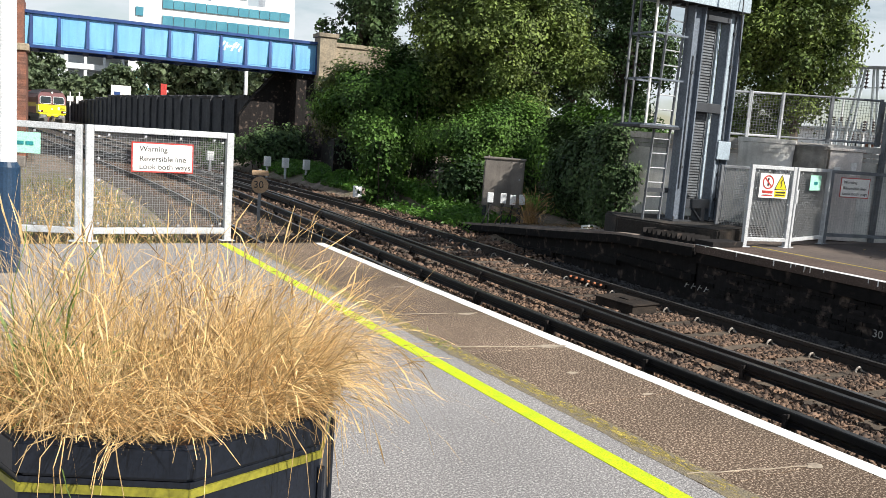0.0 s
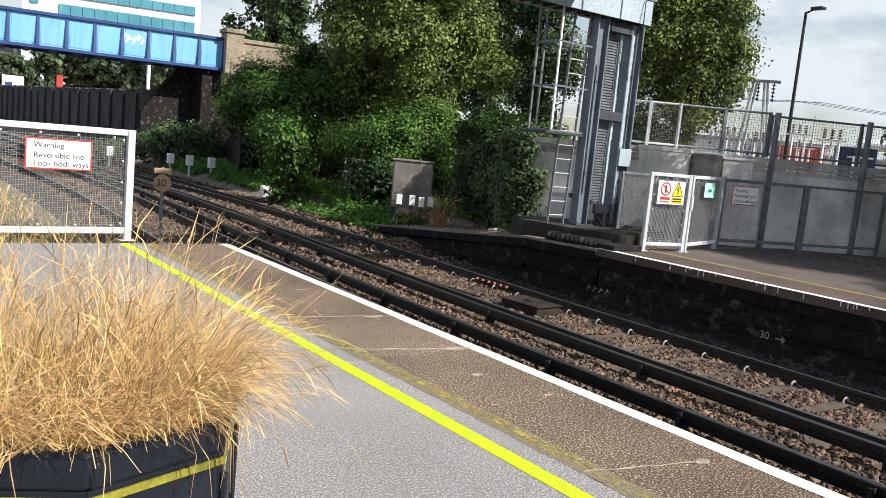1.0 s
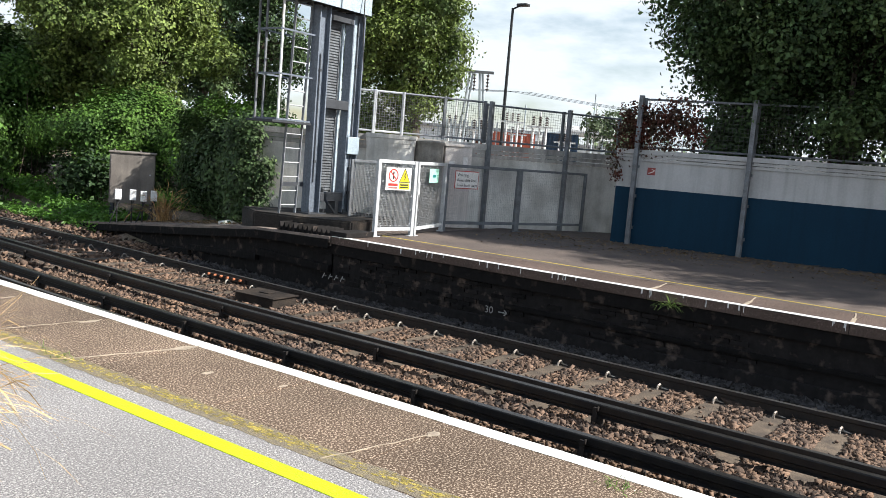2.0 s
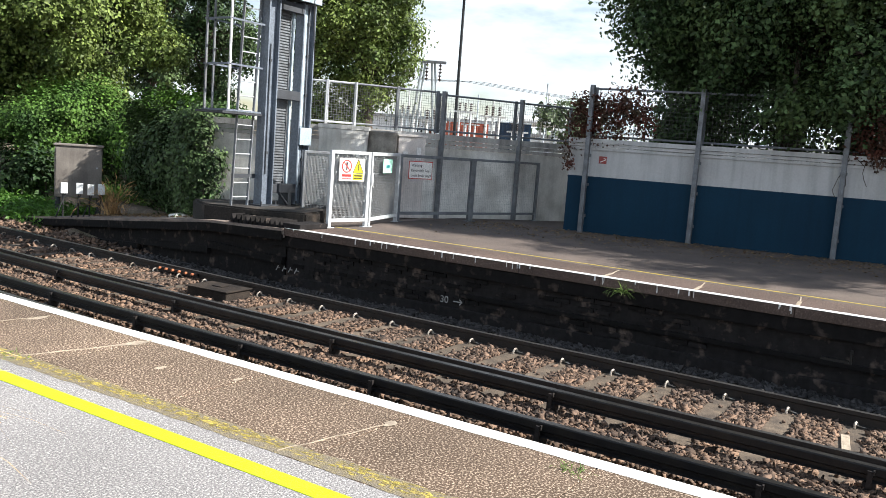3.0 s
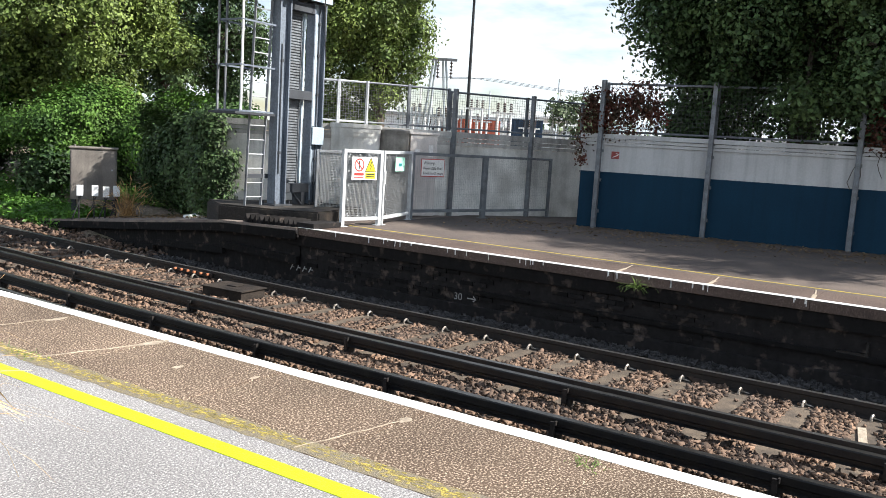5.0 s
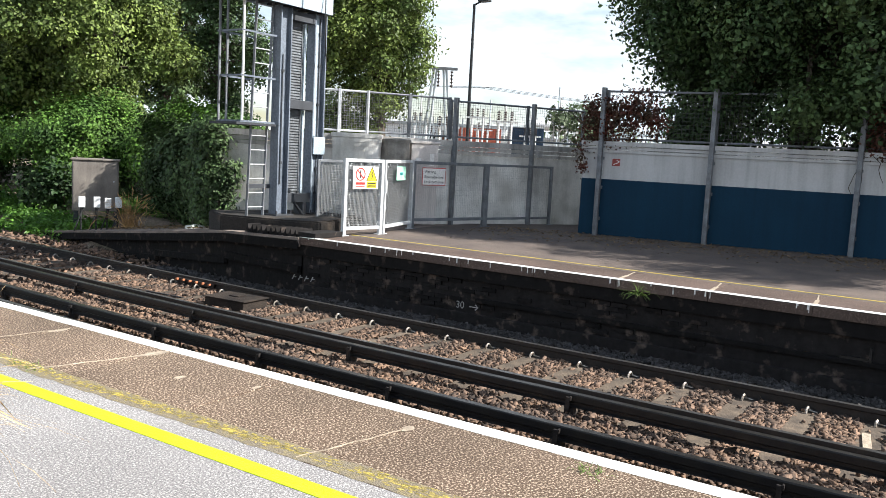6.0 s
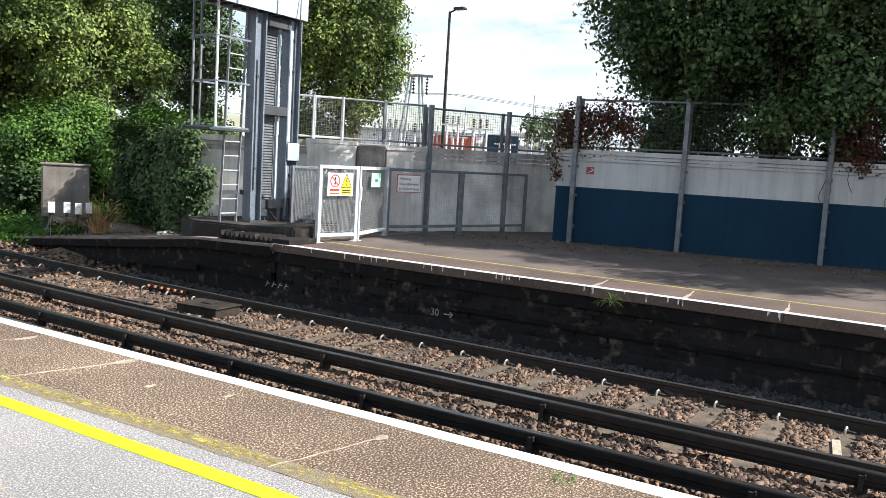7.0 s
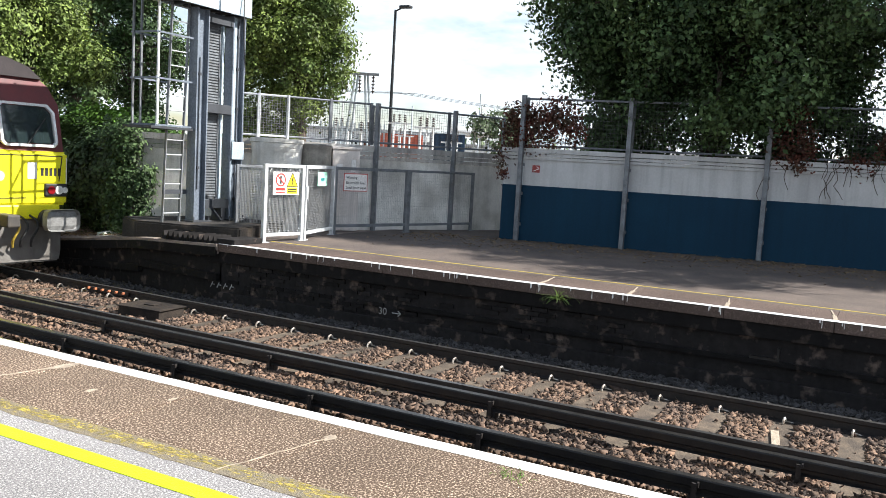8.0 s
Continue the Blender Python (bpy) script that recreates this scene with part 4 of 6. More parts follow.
for k, (a, b) in enumerate(zip(cage, cage[1:])):
    wall_fence((a[0] + .1, a[1] + .1), (b[0] + .1, b[1] + .1), 1.84, 2.72, .05, "galvanised mesh cage panel above the rounded wall corner", dark=k > 1)
tops = [(15.45, 10.08), (17.15, 9.08), (17.3, 9.0), (18.5, 8.3)]
for a, b in zip(tops, tops[1:]):
    wall_fence((a[0] + .08, a[1] + .08), (b[0] + .08, b[1] + .08), 1.84, 2.68, .06, "wire mesh fence along the retaining wall")
# these two are darkened for shade in the same way
for x, y in ((15.38, 9.93), (17.10, 8.93)):
    m = B()
    box(m, -.045, -.045, -.02, .045, .045, 2.74, .006)
    part("post", m, M_FENCE_DARK, thing("fence_stanchion", "tall galvanised stanchion against the retaining wall", "post", (x, y, 0), group="wall stanchions"))
# meter cabinet by the wall
cab = thing("electric_cabinet", "pale grey electrical cabinet with notices by the wall", "cabinet", (14.27, 10.27, 0), -31)
m = B()
box(m, 0, 0, 0, .62, .3, 1.70, .01)
part("body", m, M_METER, cab)
m = B()
box(m, -.03, -.03, 1.705, .65, .33, 1.76, .01)
part("lid", m, M_METER, cab)
m = B()
box(m, .1, -.012, 1.28, .22, -.001, 1.40)
part("notice", m, M_SIGN_WHITE, cab)
m = B()
box(m, .42, -.012, 1.25, .52, -.001, 1.5)
part("notice", m, M_SIGN_WHITE, cab)
drum = B()
g = bmesh.ops.create_cone(drum, cap_ends=True, segments=32, radius1=.50, radius2=.50, depth=1.6)
bmesh.ops.translate(drum, vec=(0, 0, .80), verts=g["verts"])
for z, r in ((1.63, .51), (1.71, .52), (1.80, .535)):
    g = bmesh.ops.create_cone(drum, cap_ends=True, segments=32, radius1=r, radius2=r, depth=.085)
    bmesh.ops.translate(drum, vec=(0, 0, z), verts=g["verts"])
tagged(part("concrete_drum", drum, M_CONCRETE_PALE, smooth=False), "stained round concrete chamber by the wall corner", "chamber").matrix_basis = pose(13.42, 11.05, 0)
tank = thing("round_tank", "dark grey rounded metal tank beside the electrical cabinet", "tank", (13.98, 10.50, 0))
m = B()
rod(m, (0, 0, 0), (0, 0, 1.70), .32, 28)
part("shell", m, M_TANK, tank)
m = B()
rod(m, (0, 0, 1.701), (0, 0, 1.76), .335, 28)
rod(m, (0, 0, 1.761), (0, 0, 1.79), .33, 28, .20)
part("lid", m, M_TANK, tank)
red = thing("red_notice", "small red notice on the white wall", "sign", (bw(6.70, .012), 6.70, 1.42), -90 + 9.6)
m = B()
box(m, .02, 0, .03, .18, .006, .18, .001)
part("plate", m, mat("faded_red", (.28, .05, .045), .6, scale=6, bump=0), red)
m = B()
bar(m, (.05, -.002, .06), (.16, -.002, .11), .014, .002, (0, 1, 0))
bar(m, (.11, -.002, .15), (.17, -.002, .12), .012, .002, (0, 1, 0))
part("symbol", m, M_SIGN_WHITE, red)
m = B()
rod(m, (0, 0, 0), (0, 0, .62), .012, 6)
rod(m, (0, 0, .62), (.0, .10, .68), .012, 6)
tagged(part("conduit", m, M_GALV), "thin conduit up the white wall", "conduit").matrix_basis = pose(bw(6.98, .03), 6.86, 1.2)

# ---- signal gantry ----
gy = 11.3
gan = thing("signal_gantry", "blue grey steel signal gantry on a concrete foundation", "gantry", (0, gy, 0))


def h_leg(x0, x1, y, z0, z1, d=.34):
    a, b = x0 + .03, x1 - .03
    lo, hi = y - d / 2, y + d / 2
    return prism(B(), [(x0, lo), (a, lo), (a, y - .012), (b, y - .012), (b, lo), (x1, lo), (x1, hi), (b, hi), (b, y + .012), (a, y + .012), (a, hi), (x0, hi)], z0, z1)


part("leg", h_leg(11.31, 11.60, .0, .20, 4.06, .20), M_GANTRY, gan)
part("leg", h_leg(12.22, 12.56, .0, .20, 4.06, .20), M_GANTRY, gan)
# sun on the right leg's web, painted as pale strips over it
m = B()
box(m, 12.253, -.022, 1.74, 12.40, -.0125, 4.05)
box(m, 12.253, -.022, .24, 12.36, -.0125, 1.36)
part("sunlit_web", m, M_GANTRY_PALE, gan, "web of the gantry leg, sunlight painted as a pale strip")
m = B()
box(m, 12.24, -.135, 1.38, 12.57, -.101, 1.72, .01)
part("cable_box", m, M_GANTRY_PALE, gan, "pale cable box")
for x, zs in ((12.44, (.62, 1.1, 2.35, 3.1, 3.7)), (11.45, (1.2, 2.9))):
    m = B()
    rod(m, (x, -.03, zs[0] - .4), (x, -.03, zs[-1] + .3), .010, 6)
    for z in zs:
        box(m, x - .03, -.05, z - .025, x + .03, -.0125, z + .025)
    part("cable", m, M_GANTRY_DARK, gan)
for x in (11.455, 12.39):
    m = B()
    box(m, x - .23, -.19, .201, x + .23, .19, .235, .004)
    for dx in (-.19, .19):
        for dy in (-.15, .15):
            rod(m, (x + dx, dy, .23), (x + dx, dy, .30), .016, 6)
    part("base_plate", m, M_GANTRY_DARK, gan)
for z in (.45, 2.22, 3.85):
    m = B()
    box(m, 11.601, -.10, z, 12.219, .10, z + .17, .006)
    part("cross_beam", m, M_GANTRY_DARK, gan)
m = B()
for s in (0, 1):
    x = 11.74 if s == 0 else 12.04
    box(m, x, .06, .62, x + .025, .12, 3.85)
for k in range(62):
    z = .66 + k * .052
    box(m, 11.766, .075, z, 12.039, .10, z + .03)
box(m, 11.766, .101, .62, 12.039, .108, 3.85)
part("cable_tray", m, M_FENCE_DARK, gan, "ribbed cable tray between the legs")
m = B()
box(m, 12.07, .02, .62, 12.115, .06, 3.85)
part("cable_duct", m, M_GANTRY_PALE, gan, "pale cable duct")
m = B()
rod(m, (11.75, -.12, .45), (12.0, -.12, .22), .03, 6)
box(m, 12.0, -.12, .2, 12.1, .12, .45)
part("foot_bracket", m, M_GANTRY_DARK, gan)
BX0 = -4.0
m = B()
box(m, BX0, -.24, 4.07, 12.55, -.20, 4.52)
part("beam_side", m, M_GANTRY_PALE, gan, "pale blue face of the overhead beam")
m = B()
box(m, BX0, .30, 4.07, 12.55, .34, 4.52)
part("beam_side", m, M_GANTRY_PALE, gan)
m = B()
box(m, 12.51, -.199, 4.07, 12.55, .299, 4.52)
box(m, BX0, -.26, 4.525, 12.63, .36, 4.56)
part("beam_top", m, M_GANTRY, gan)
m = B()
for k in range(60):
    x = 12.4 - k * .27
    box(m, x, -.195, 4.08, x + .06, .295, 4.12)
for k in range(5):
    box(m, BX0, -.17 + k * .10, 4.125, 12.7, -.13 + k * .10, 4.14)
part("walkway_grid", m, M_GANTRY_DARK, gan)
m = B()
box(m, BX0, -.9, 4.40, 10.6, -.28, 4.44)
for k in range(34):
    box(m, BX0 + k * .43, -.9, 4.33, BX0 + k * .43 + .04, -.28, 4.40)
box(m, BX0, -.93, 4.36, 10.62, -.90, 4.50)
part("maintenance_walkway", m, M_GANTRY_DARK, gan)
m = B()
for k in range(16):
    x = BX0 + 1 + k * 1.0
    if x < 12.5:
        rod(m, (x, -.9, 4.5), (x, -.9, 5.5), .02, 6)
rod(m, (BX0, -.9, 5.5), (10.6, -.9, 5.5), .02, 6)
rod(m, (BX0, -.9, 5.0), (10.6, -.9, 5.0), .015, 6)
part("handrail", m, M_GANTRY, gan)
m = B()
prev = None
for k in range(25):
    t = k / 24
    c = Vector((12.30 - .5 * math.sin(t * 3) * .2 + .1 * t, -.27 - .06 * math.sin(t * math.pi), 4.5 - 1.5 * t))
    if prev:
        rod(m, prev, c, .011, 5)
    prev = c
part("loose_cable", m, M_BLACK, gan)
m = B()
prev = None
for k in range(14):
    t = k / 13
    c = Vector((7.6 + 3.0 * t, -.6, 4.30 - .28 * math.sin(t * math.pi)))
    if prev:
        rod(m, prev, c, .014, 5)
    prev = c
part("loose_cable", m, M_BLACK, gan)
# ladder with a safety cage
lad = thing("access_ladder", "grey steel access ladder with a safety cage", "ladder", (0, gy, 0))
L0, L1 = Vector((10.75, .10, .21)), Vector((10.90, .10, 4.4))
for o in (0, .40):
    m = B()
    bar(m, L0 + Vector((o, 0, 0)), L1 + Vector((o, 0, 0)), .05, .02, (1, 0, 0))
    part("stile", m, M_FENCE_DARK, lad)
for k in range(16):
    t = (k + .6) / 16
    c = L0.lerp(L1, t)
    m = B()
    rod(m, c, c + Vector((.40, 0, 0)), .011, 6)
    part("rung", m, M_GALV, lad)
for z in (1.92, 2.72, 3.5):
    m = B()
    bar(m, (10.40, -.05, z), (11.24, -.05, z), .03, .03)
    bar(m, (10.40, .55, z), (11.24, .55, z), .03, .03)
    bar(m, (10.42, -.05, z), (10.42, .55, z), .03, .03)
    part("cage_hoop", m, M_GANTRY, lad)
for x, y, mt in ((10.45, -.05, M_WHITE), (10.40, .5, M_FENCE_DARK), (10.62, .55, M_FENCE_DARK)):
    m = B()
    box(m, x - .018, y - .015, 1.92, x + .018, y + .015, 4.4)
    part("cage_upright", m, mt, lad)
m = B()
box(m, 10.28, -.1, 1.86, 11.24, .6, 1.90)
part("rest_platform", m, M_GANTRY_DARK, lad)
m = B()
bar(m, (10.75, .10, .75), (11.32, .10, .75), .03, .08)
part("stay", m, M_GANTRY_DARK, lad)
# foundation
m = B()
prism(m, [(10.55, 11.85), (10.82, 10.55), (11.15, 9.95), (12.9, 10.35), (13.0, 12.0), (11.0, 12.7)], -.9, .21)
bmesh.ops.bevel(m, geom=m.edges[:], offset=.03, segments=2, affect="EDGES")
setting("gantry_foundation", m, mat("mossy_concrete", (0.022, 0.019, 0.017), .95, col2=(.075, .058, .045), edge=(.5, .75), scale=3, bump=.8, bscale=25), "dark weathered concrete gantry foundation", "foundation")
sp = thing("trespass_guard", "black ribbed anti-trespass boards at the platform end", "trespass guard", (10.40, 9.80, -.03), 0)
for k in range(11):
    m = B()
    pts = [(0, 0), (.105, 0), (.03, .15)]
    vs0 = [m.verts.new((0, k * .115 + x, z)) for x, z in pts]
    vs1 = [m.verts.new((.42, k * .115 + x, z)) for x, z in pts]
    m.faces.new(vs0)
    m.faces.new(vs1[::-1])
    for i in range(3):
        m.faces.new((vs0[i], vs0[(i + 1) % 3], vs1[(i + 1) % 3], vs1[i]))
    bmesh.ops.recalc_face_normals(m, faces=m.faces)
    part("rib", m, M_SOOT, sp)
m = B()
box(m, .0, -.42, .03, .7, -.03, .12, .01)
part("board", m, M_SOOT, sp)

# ---- planter with dry grass ----
PX, PY, PR, PH = 0.588, 2.935, 0.62, 0.62
pl = thing("planter", "black octagonal plastic planter with a yellow stripe", "planter", (PX, PY, 0))
ang = [radians(-94 + 45 * k) for k in range(8)]


def octo(r):
    return [(r * math.cos(a), r * math.sin(a)) for a in ang]


def ring(r_out, r_in, z0, z1, bev=0.0):
    m = B()
    o0 = [m.verts.new((x, y, z0)) for x, y in octo(r_out)]
    o1 = [m.verts.new((x, y, z1)) for x, y in octo(r_out)]
    i0 = [m.verts.new((x, y, z0)) for x, y in octo(r_in)]
    i1 = [m.verts.new((x, y, z1)) for x, y in octo(r_in)]
    for k in range(8):
        j = (k + 1) % 8
        m.faces.new((o0[k], o0[j], o1[j], o1[k]))
        m.faces.new((i0[j], i0[k], i1[k], i1[j]))
        m.faces.new((o1[k], o1[j], i1[j], i1[k]))
        m.faces.new((o0[j], o0[k], i0[k], i0[j]))
    bmesh.ops.recalc_face_normals(m, faces=m.faces)
    if bev:
        bmesh.ops.bevel(m, geom=m.edges[:], offset=bev, segments=3, affect="EDGES")
    return m


part("tub", ring(PR - .012, PR - .07, 0.0, PH - .107), M_PLANTER, pl)
part("rim", ring(PR, PR - .09, PH - .105, PH, .012), M_PLANTER, pl, "rounded black rim")
part("stripe", ring(PR - .004, PR - .02, PH - .150, PH - .126), M_STRIPE, pl, "yellow stripe round the tub")
for x, y in octo(PR - .006):
    part("corner_bead", rod(B(), (x, y, 0.01), (x, y, PH - .18), .012, 6), M_PLANTER, pl)
m = B()
vs = [m.verts.new((x, y, PH - .06)) for x, y in octo(PR - .08)]
m.faces.new(vs)
part("soil", m, M_SOIL, pl, "dry brown soil")


def grass(name, n, seed, material, base, hgt, lean, width, label, heads=0.25, spread=0.5, zbase=0.0, droop=0.5, floor=None):
    """Blades as thin bent ribbons that start upright or leaning, wander and droop; some carry a seed head."""
    g = np.random.default_rng(seed)
    V, F = [], []
    segs = 7
    for i in range(n):
        x, y, lx, ly, h = base(g)
        L = h * g.uniform(.45, 1.15) * hgt
        d = np.array([lx * lean, ly * lean, 1.0]) + np.append(g.normal(size=2) * spread, 0)
        d /= np.linalg.norm(d)
        w = width * g.uniform(.6, 1.5)
        sd = np.append(g.normal(size=2), g.normal() * .3)
        sd /= np.linalg.norm(sd)
        head = g.random() < heads
        lowest = 0.22 if g.random() < .02 else 0.0
        dr = droop * g.uniform(.2, 1.6)
        p = np.array([x, y, zbase])
        k0 = len(V)
        for k in range(segs + 1):
            t = k / segs
            ww = w * (1 - .7 * t)
            if head and k >= segs - 1:
                ww = w * 2.2 if k == segs - 1 else w * .3
            V.append(tuple(p - sd * ww))
            V.append(tuple(p + sd * ww))
            d = d + np.array([0, 0, -dr * (t + .15) * .55]) + g.normal(size=3) * .15
            d /= np.linalg.norm(d)
            q = p
            p = p + d * (L / segs)
            if floor is not None and p[2] < floor + 0.02:
                out = math.hypot(p[0] - PX, p[1] - PY)
                if out < PR:
                    p[2] = floor + 0.015 * g.random()
                elif p[2] < floor - lowest:
                    p = q
        for k in range(segs):
            a = k0 + 2 * k
            F.append((a, a + 1, a + 3, a + 2))
    return tagged(raw(name, V, F, material), label, "grass", kind="stuff")


def tub_base(g):
    r = PR * .80 * math.sqrt(g.random())
    a = g.uniform(0, math.tau)
    x, y = r * math.cos(a), r * math.sin(a)
    out = r / (PR * .8)
    return PX + x, PY + y, .55 * math.cos(a) * out + .12, .45 * math.sin(a) * out, 1.0


def right_base(g):
    a = g.uniform(radians(-75), radians(60))
    r = PR * g.uniform(.35, .82)
    return PX + r * math.cos(a), PY + r * math.sin(a), .95 * math.cos(a) + .15, .75 * math.sin(a), 1.0


def front_base(g):
    a = g.uniform(radians(-185), radians(-20))
    r = PR * g.uniform(.55, .84)
    side = 1.0 if g.random() < .8 else -1.0
    return PX + r * math.cos(a), PY + r * math.sin(a), -1.2 * side * math.sin(a) + .18 * math.cos(a), 1.2 * side * math.cos(a) + .18 * math.sin(a), 1.0


grass("dry_grass", 1900, 1, M_STRAW, tub_base, .50, .55, .0013, "tall dry golden grass growing in the planter", .30, .22, PH - .07, .55, PH)
grass("dry_grass", 2300, 2, M_STRAW, right_base, .60, .95, .0012, "dry golden grass leaning over the planter's side", .35, .25, PH - .07, .75, PH)
grass("dry_grass", 3600, 3, M_STRAW, front_base, .47, .95, .0017, "matted dry grass over the planter's rim", .1, .55, PH - .05, 1.6, PH + .015)


def back_base(g):
    a = g.uniform(radians(20), radians(200))
    r = PR * g.uniform(.3, .85)
    return PX + r * math.cos(a), PY + r * math.sin(a), .3 * math.cos(a), .3 * math.sin(a), 1.0


grass("dry_grass", 620, 4, M_STRAW, back_base, .66, .3, .0011, "tall seeded grass stalks at the planter's back", .6, .15, PH - .07, .3, PH)


def long_base(g):
    a = g.uniform(radians(-45), radians(50))
    r = PR * g.uniform(.5, .85)
    return PX + r * math.cos(a), PY + r * math.sin(a), 1.0 * math.cos(a) + .2, .8 * math.sin(a) + .1, 1.0


grass("dry_grass", 110, 8, M_STRAW, long_base, .68, .75, .0012, "long thin grass stalks reaching out of the planter", .5, .25, PH - .06, .8)


def green_base(g):
    return PX - .38 + g.normal() * .05, PY + .0 + g.normal() * .12, g.normal() * .3, g.normal() * .3, 1.0


grass("green_grass", 110, 5, M_GRASS_GREEN, green_base, .55, .5, .004, "few green blades among the dry grass", 0, .4, PH - .06)
# stalks hanging down over the rim
m = B()
g = random.Random(6)
for a0 in [-112] * 7 + [-55] * 6 + [-47] * 12 + [-130] * 4 + [-90] * 2 + [-70] * 2:
    a = radians(a0 + g.gauss(0, 3.5))
    c = Vector((PX + math.cos(a) * (PR - .02), PY + math.sin(a) * (PR - .02), PH + .02))
    e = c + Vector((math.cos(a) * g.uniform(.03, .10) + g.gauss(0, .03), math.sin(a) * g.uniform(.03, .10), -g.uniform(.06, .26)))
    mid = (c + e) / 2 + Vector((math.cos(a) * .03, math.sin(a) * .03, .04))
    rod(m, c, mid, .0016, 4)
    rod(m, mid, e, .0016, 4, .0006)
tagged(part("hanging_straw", m, M_STRAW), "dry stalks hanging down over the planter's rim", "grass", kind="stuff")

# lamp column at the near platform end
lc = thing("lamp_column", "white lamp column with a navy blue base", "lamp post", (0.355, 8.45, 0))
m = B()
rod(m, (0, 0, .985), (0, 0, 6.0), .078, 20)
part("shaft", m, M_WHITE, lc, "white painted shaft")
m = B()
rod(m, (0, 0, 0), (0, 0, .94), .108, 20)
rod(m, (0, 0, .94), (0, 0, .984), .108, 20, .082)
part("base", m, M_NAVY, lc, "navy blue base", False)
m = B()
rod(m, (0, 0, 6.0), (.6, 0, 6.35), .03, 10)
box(m, .5, -.12, 6.3, 1.1, .12, 6.42, .03)
part("lantern", m, M_WHITE, lc)

# ---- lineside things ----
tb = thing("track_box", "rusty steel equipment box between the rails", "box", (smooth_x(9.7) + .10, 9.75, BED_Z), 4)
m = B()
box(m, -.27, -.40, 0, .27, .40, .15, .012)
part("body", m, mat("rusty_plate", (.018, .015, .014), .9, .0, col2=(.045, .035, .028), scale=4, bump=.4, spec=.2), tb)
m = B()
box(m, -.29, -.43, .152, .29, .43, .17, .006)
box(m, -.05, -.1, .171, .12, .1, .185, .004)
part("lid", m, bpy.data.materials["rusty_plate"], tb)
fp = thing("rail_joint", "steel fishplate with rusty bolts at a rail joint", "fishplate", (smooth_x(11.5) + .655, 11.5, BED_Z + .06))
m = B()
box(m, .02, -.5, 0, .06, .5, .07, .004)
part("plate", m, M_RAIL, fp)
for k in range(6):
    m = B()
    rod(m, (.02, -.42 + k * .168, .05), (-.03, -.42 + k * .168, .05), .022, 6)
    part("bolt", m, mat("rust", (.45, .16, .07), .8, scale=20, bump=.2) if k == 0 else bpy.data.materials["rust"], fp)
wpk = thing("marker_plank", "pale plank lying on a sleeper", "plank", (smooth_x(.76) - .02, .78, BED_Z + .012), 8)
m = B()
box(m, -.22, -.04, 0, .28, .04, .02, .003)
part("plank", m, M_MORTAR, wpk)
m = B()
box(m, -.02, -.9, 0, .02, .9, .02)
tagged(part("cable_run", m, M_BLACK), "black cable lying beside the rail", "cable").matrix_basis = pose(smooth_x(10.9) - .25, 11.6, BED_Z + .035, 0, 0, 3)

bx = thing("relay_cabinet", "weathered grey lineside relay cabinet", "cabinet", (11.85, 18.55, -.33), -36)
m = B()
box(m, 0, 0, .02, 1.05, .62, 1.24, .012)
part("body", m, M_CABINET, bx)
for x in (.07, .98):
    for y in (.07, .55):
        part("leg", box(B(), x - .04, y - .04, -.62, x + .04, y + .04, .019), M_GANTRY_DARK, bx)
m = B()
box(m, -.03, -.03, 1.245, 1.08, .65, 1.29, .012)
rod(m, (.1, .1, 1.29), (.1, .1, 1.34), .02, 6)
rod(m, (.7, .1, 1.29), (.7, .1, 1.34), .02, 6)
part("lid", m, M_CABINET, bx)
m = B()
box(m, .03, -.012, .08, 1.02, -.001, 1.20, .003)
part("door", m, M_CABINET, bx)
m = B()
rod(m, (.94, -.012, .75), (.94, -.05, .75), .02, 8)
part("handle", m, M_GALV, bx)
for k, (x, y, h) in enumerate([(11.20, 17.15, .72), (11.48, 17.0, .72), (11.66, 16.85, .70), (11.86, 16.75, .72)]):
    mk = thing("trackside_terminal", "small white terminal box on a thin post", "terminal", (x, y, -.62), -36 + k, "terminals by the cabinet")
    m = B()
    box(m, -.07, -.05, h - .2, .07, .05, h + .04, .01)
    part("box", m, M_WHITE, mk)
    m = B()
    rod(m, (-.02, 0, 0), (-.02, 0, h - .2), .02, 6)
    rod(m, (.03, 0, h - .2), (-.1, -.06, .15), .015, 6)
    rod(m, (-.1, -.06, .15), (-.16, -.06, -.02), .015, 6)
    part("post", m, M_BLACK, mk)
mk = thing("white_marker", "short white marker block beside the track", "marker", (11.0, 24.6, -.75), 0)
m = B()
box(m, -.12, -.1, 0, .12, .1, .36, .02)
part("block", m, M_WHITE, mk)
m = B()
box(m, -.05, -.108, .12, .05, -.101, .22)
part("print", m, M_BLACK, mk)
for k, (x, y) in enumerate([(10.9, 33.5), (11.5, 33.0), (12.1, 32.2), (9.2, 36.0)]):
    mk = thing("trackside_terminal", "small white terminal box on a post under the bridge", "terminal", (x, y, -.85), 0, "terminals by the bridge")
    m = B()
    box(m, -.13, -.1, .45, .13, .1, .85, .02)
    part("box", m, M_WHITE, mk)
    m = B()
    rod(m, (0, 0, 0), (0, 0, .45), .05, 6)
    part("post", m, M_GALV, mk)
sg = thing("speed_sign", "round weathered speed restriction sign on a short post", "sign", (5.12, 16.2, -1.09), -15)
m = B()
rod(m, (0, 0, 1.31), (0, .02, 1.31), .165, 28)
part("disc", m, mat("weathered_tan", (.42, .29, .18), .7, col2=(.30, .20, .12), scale=8, bump=.1), sg)
words("30", .20, M_BLACK, sg, pose(-.125, -.004, 1.31, 90, 0, 0), "numerals")
m = B()
box(m, -.03, .025, 0, .03, .06, 1.62)
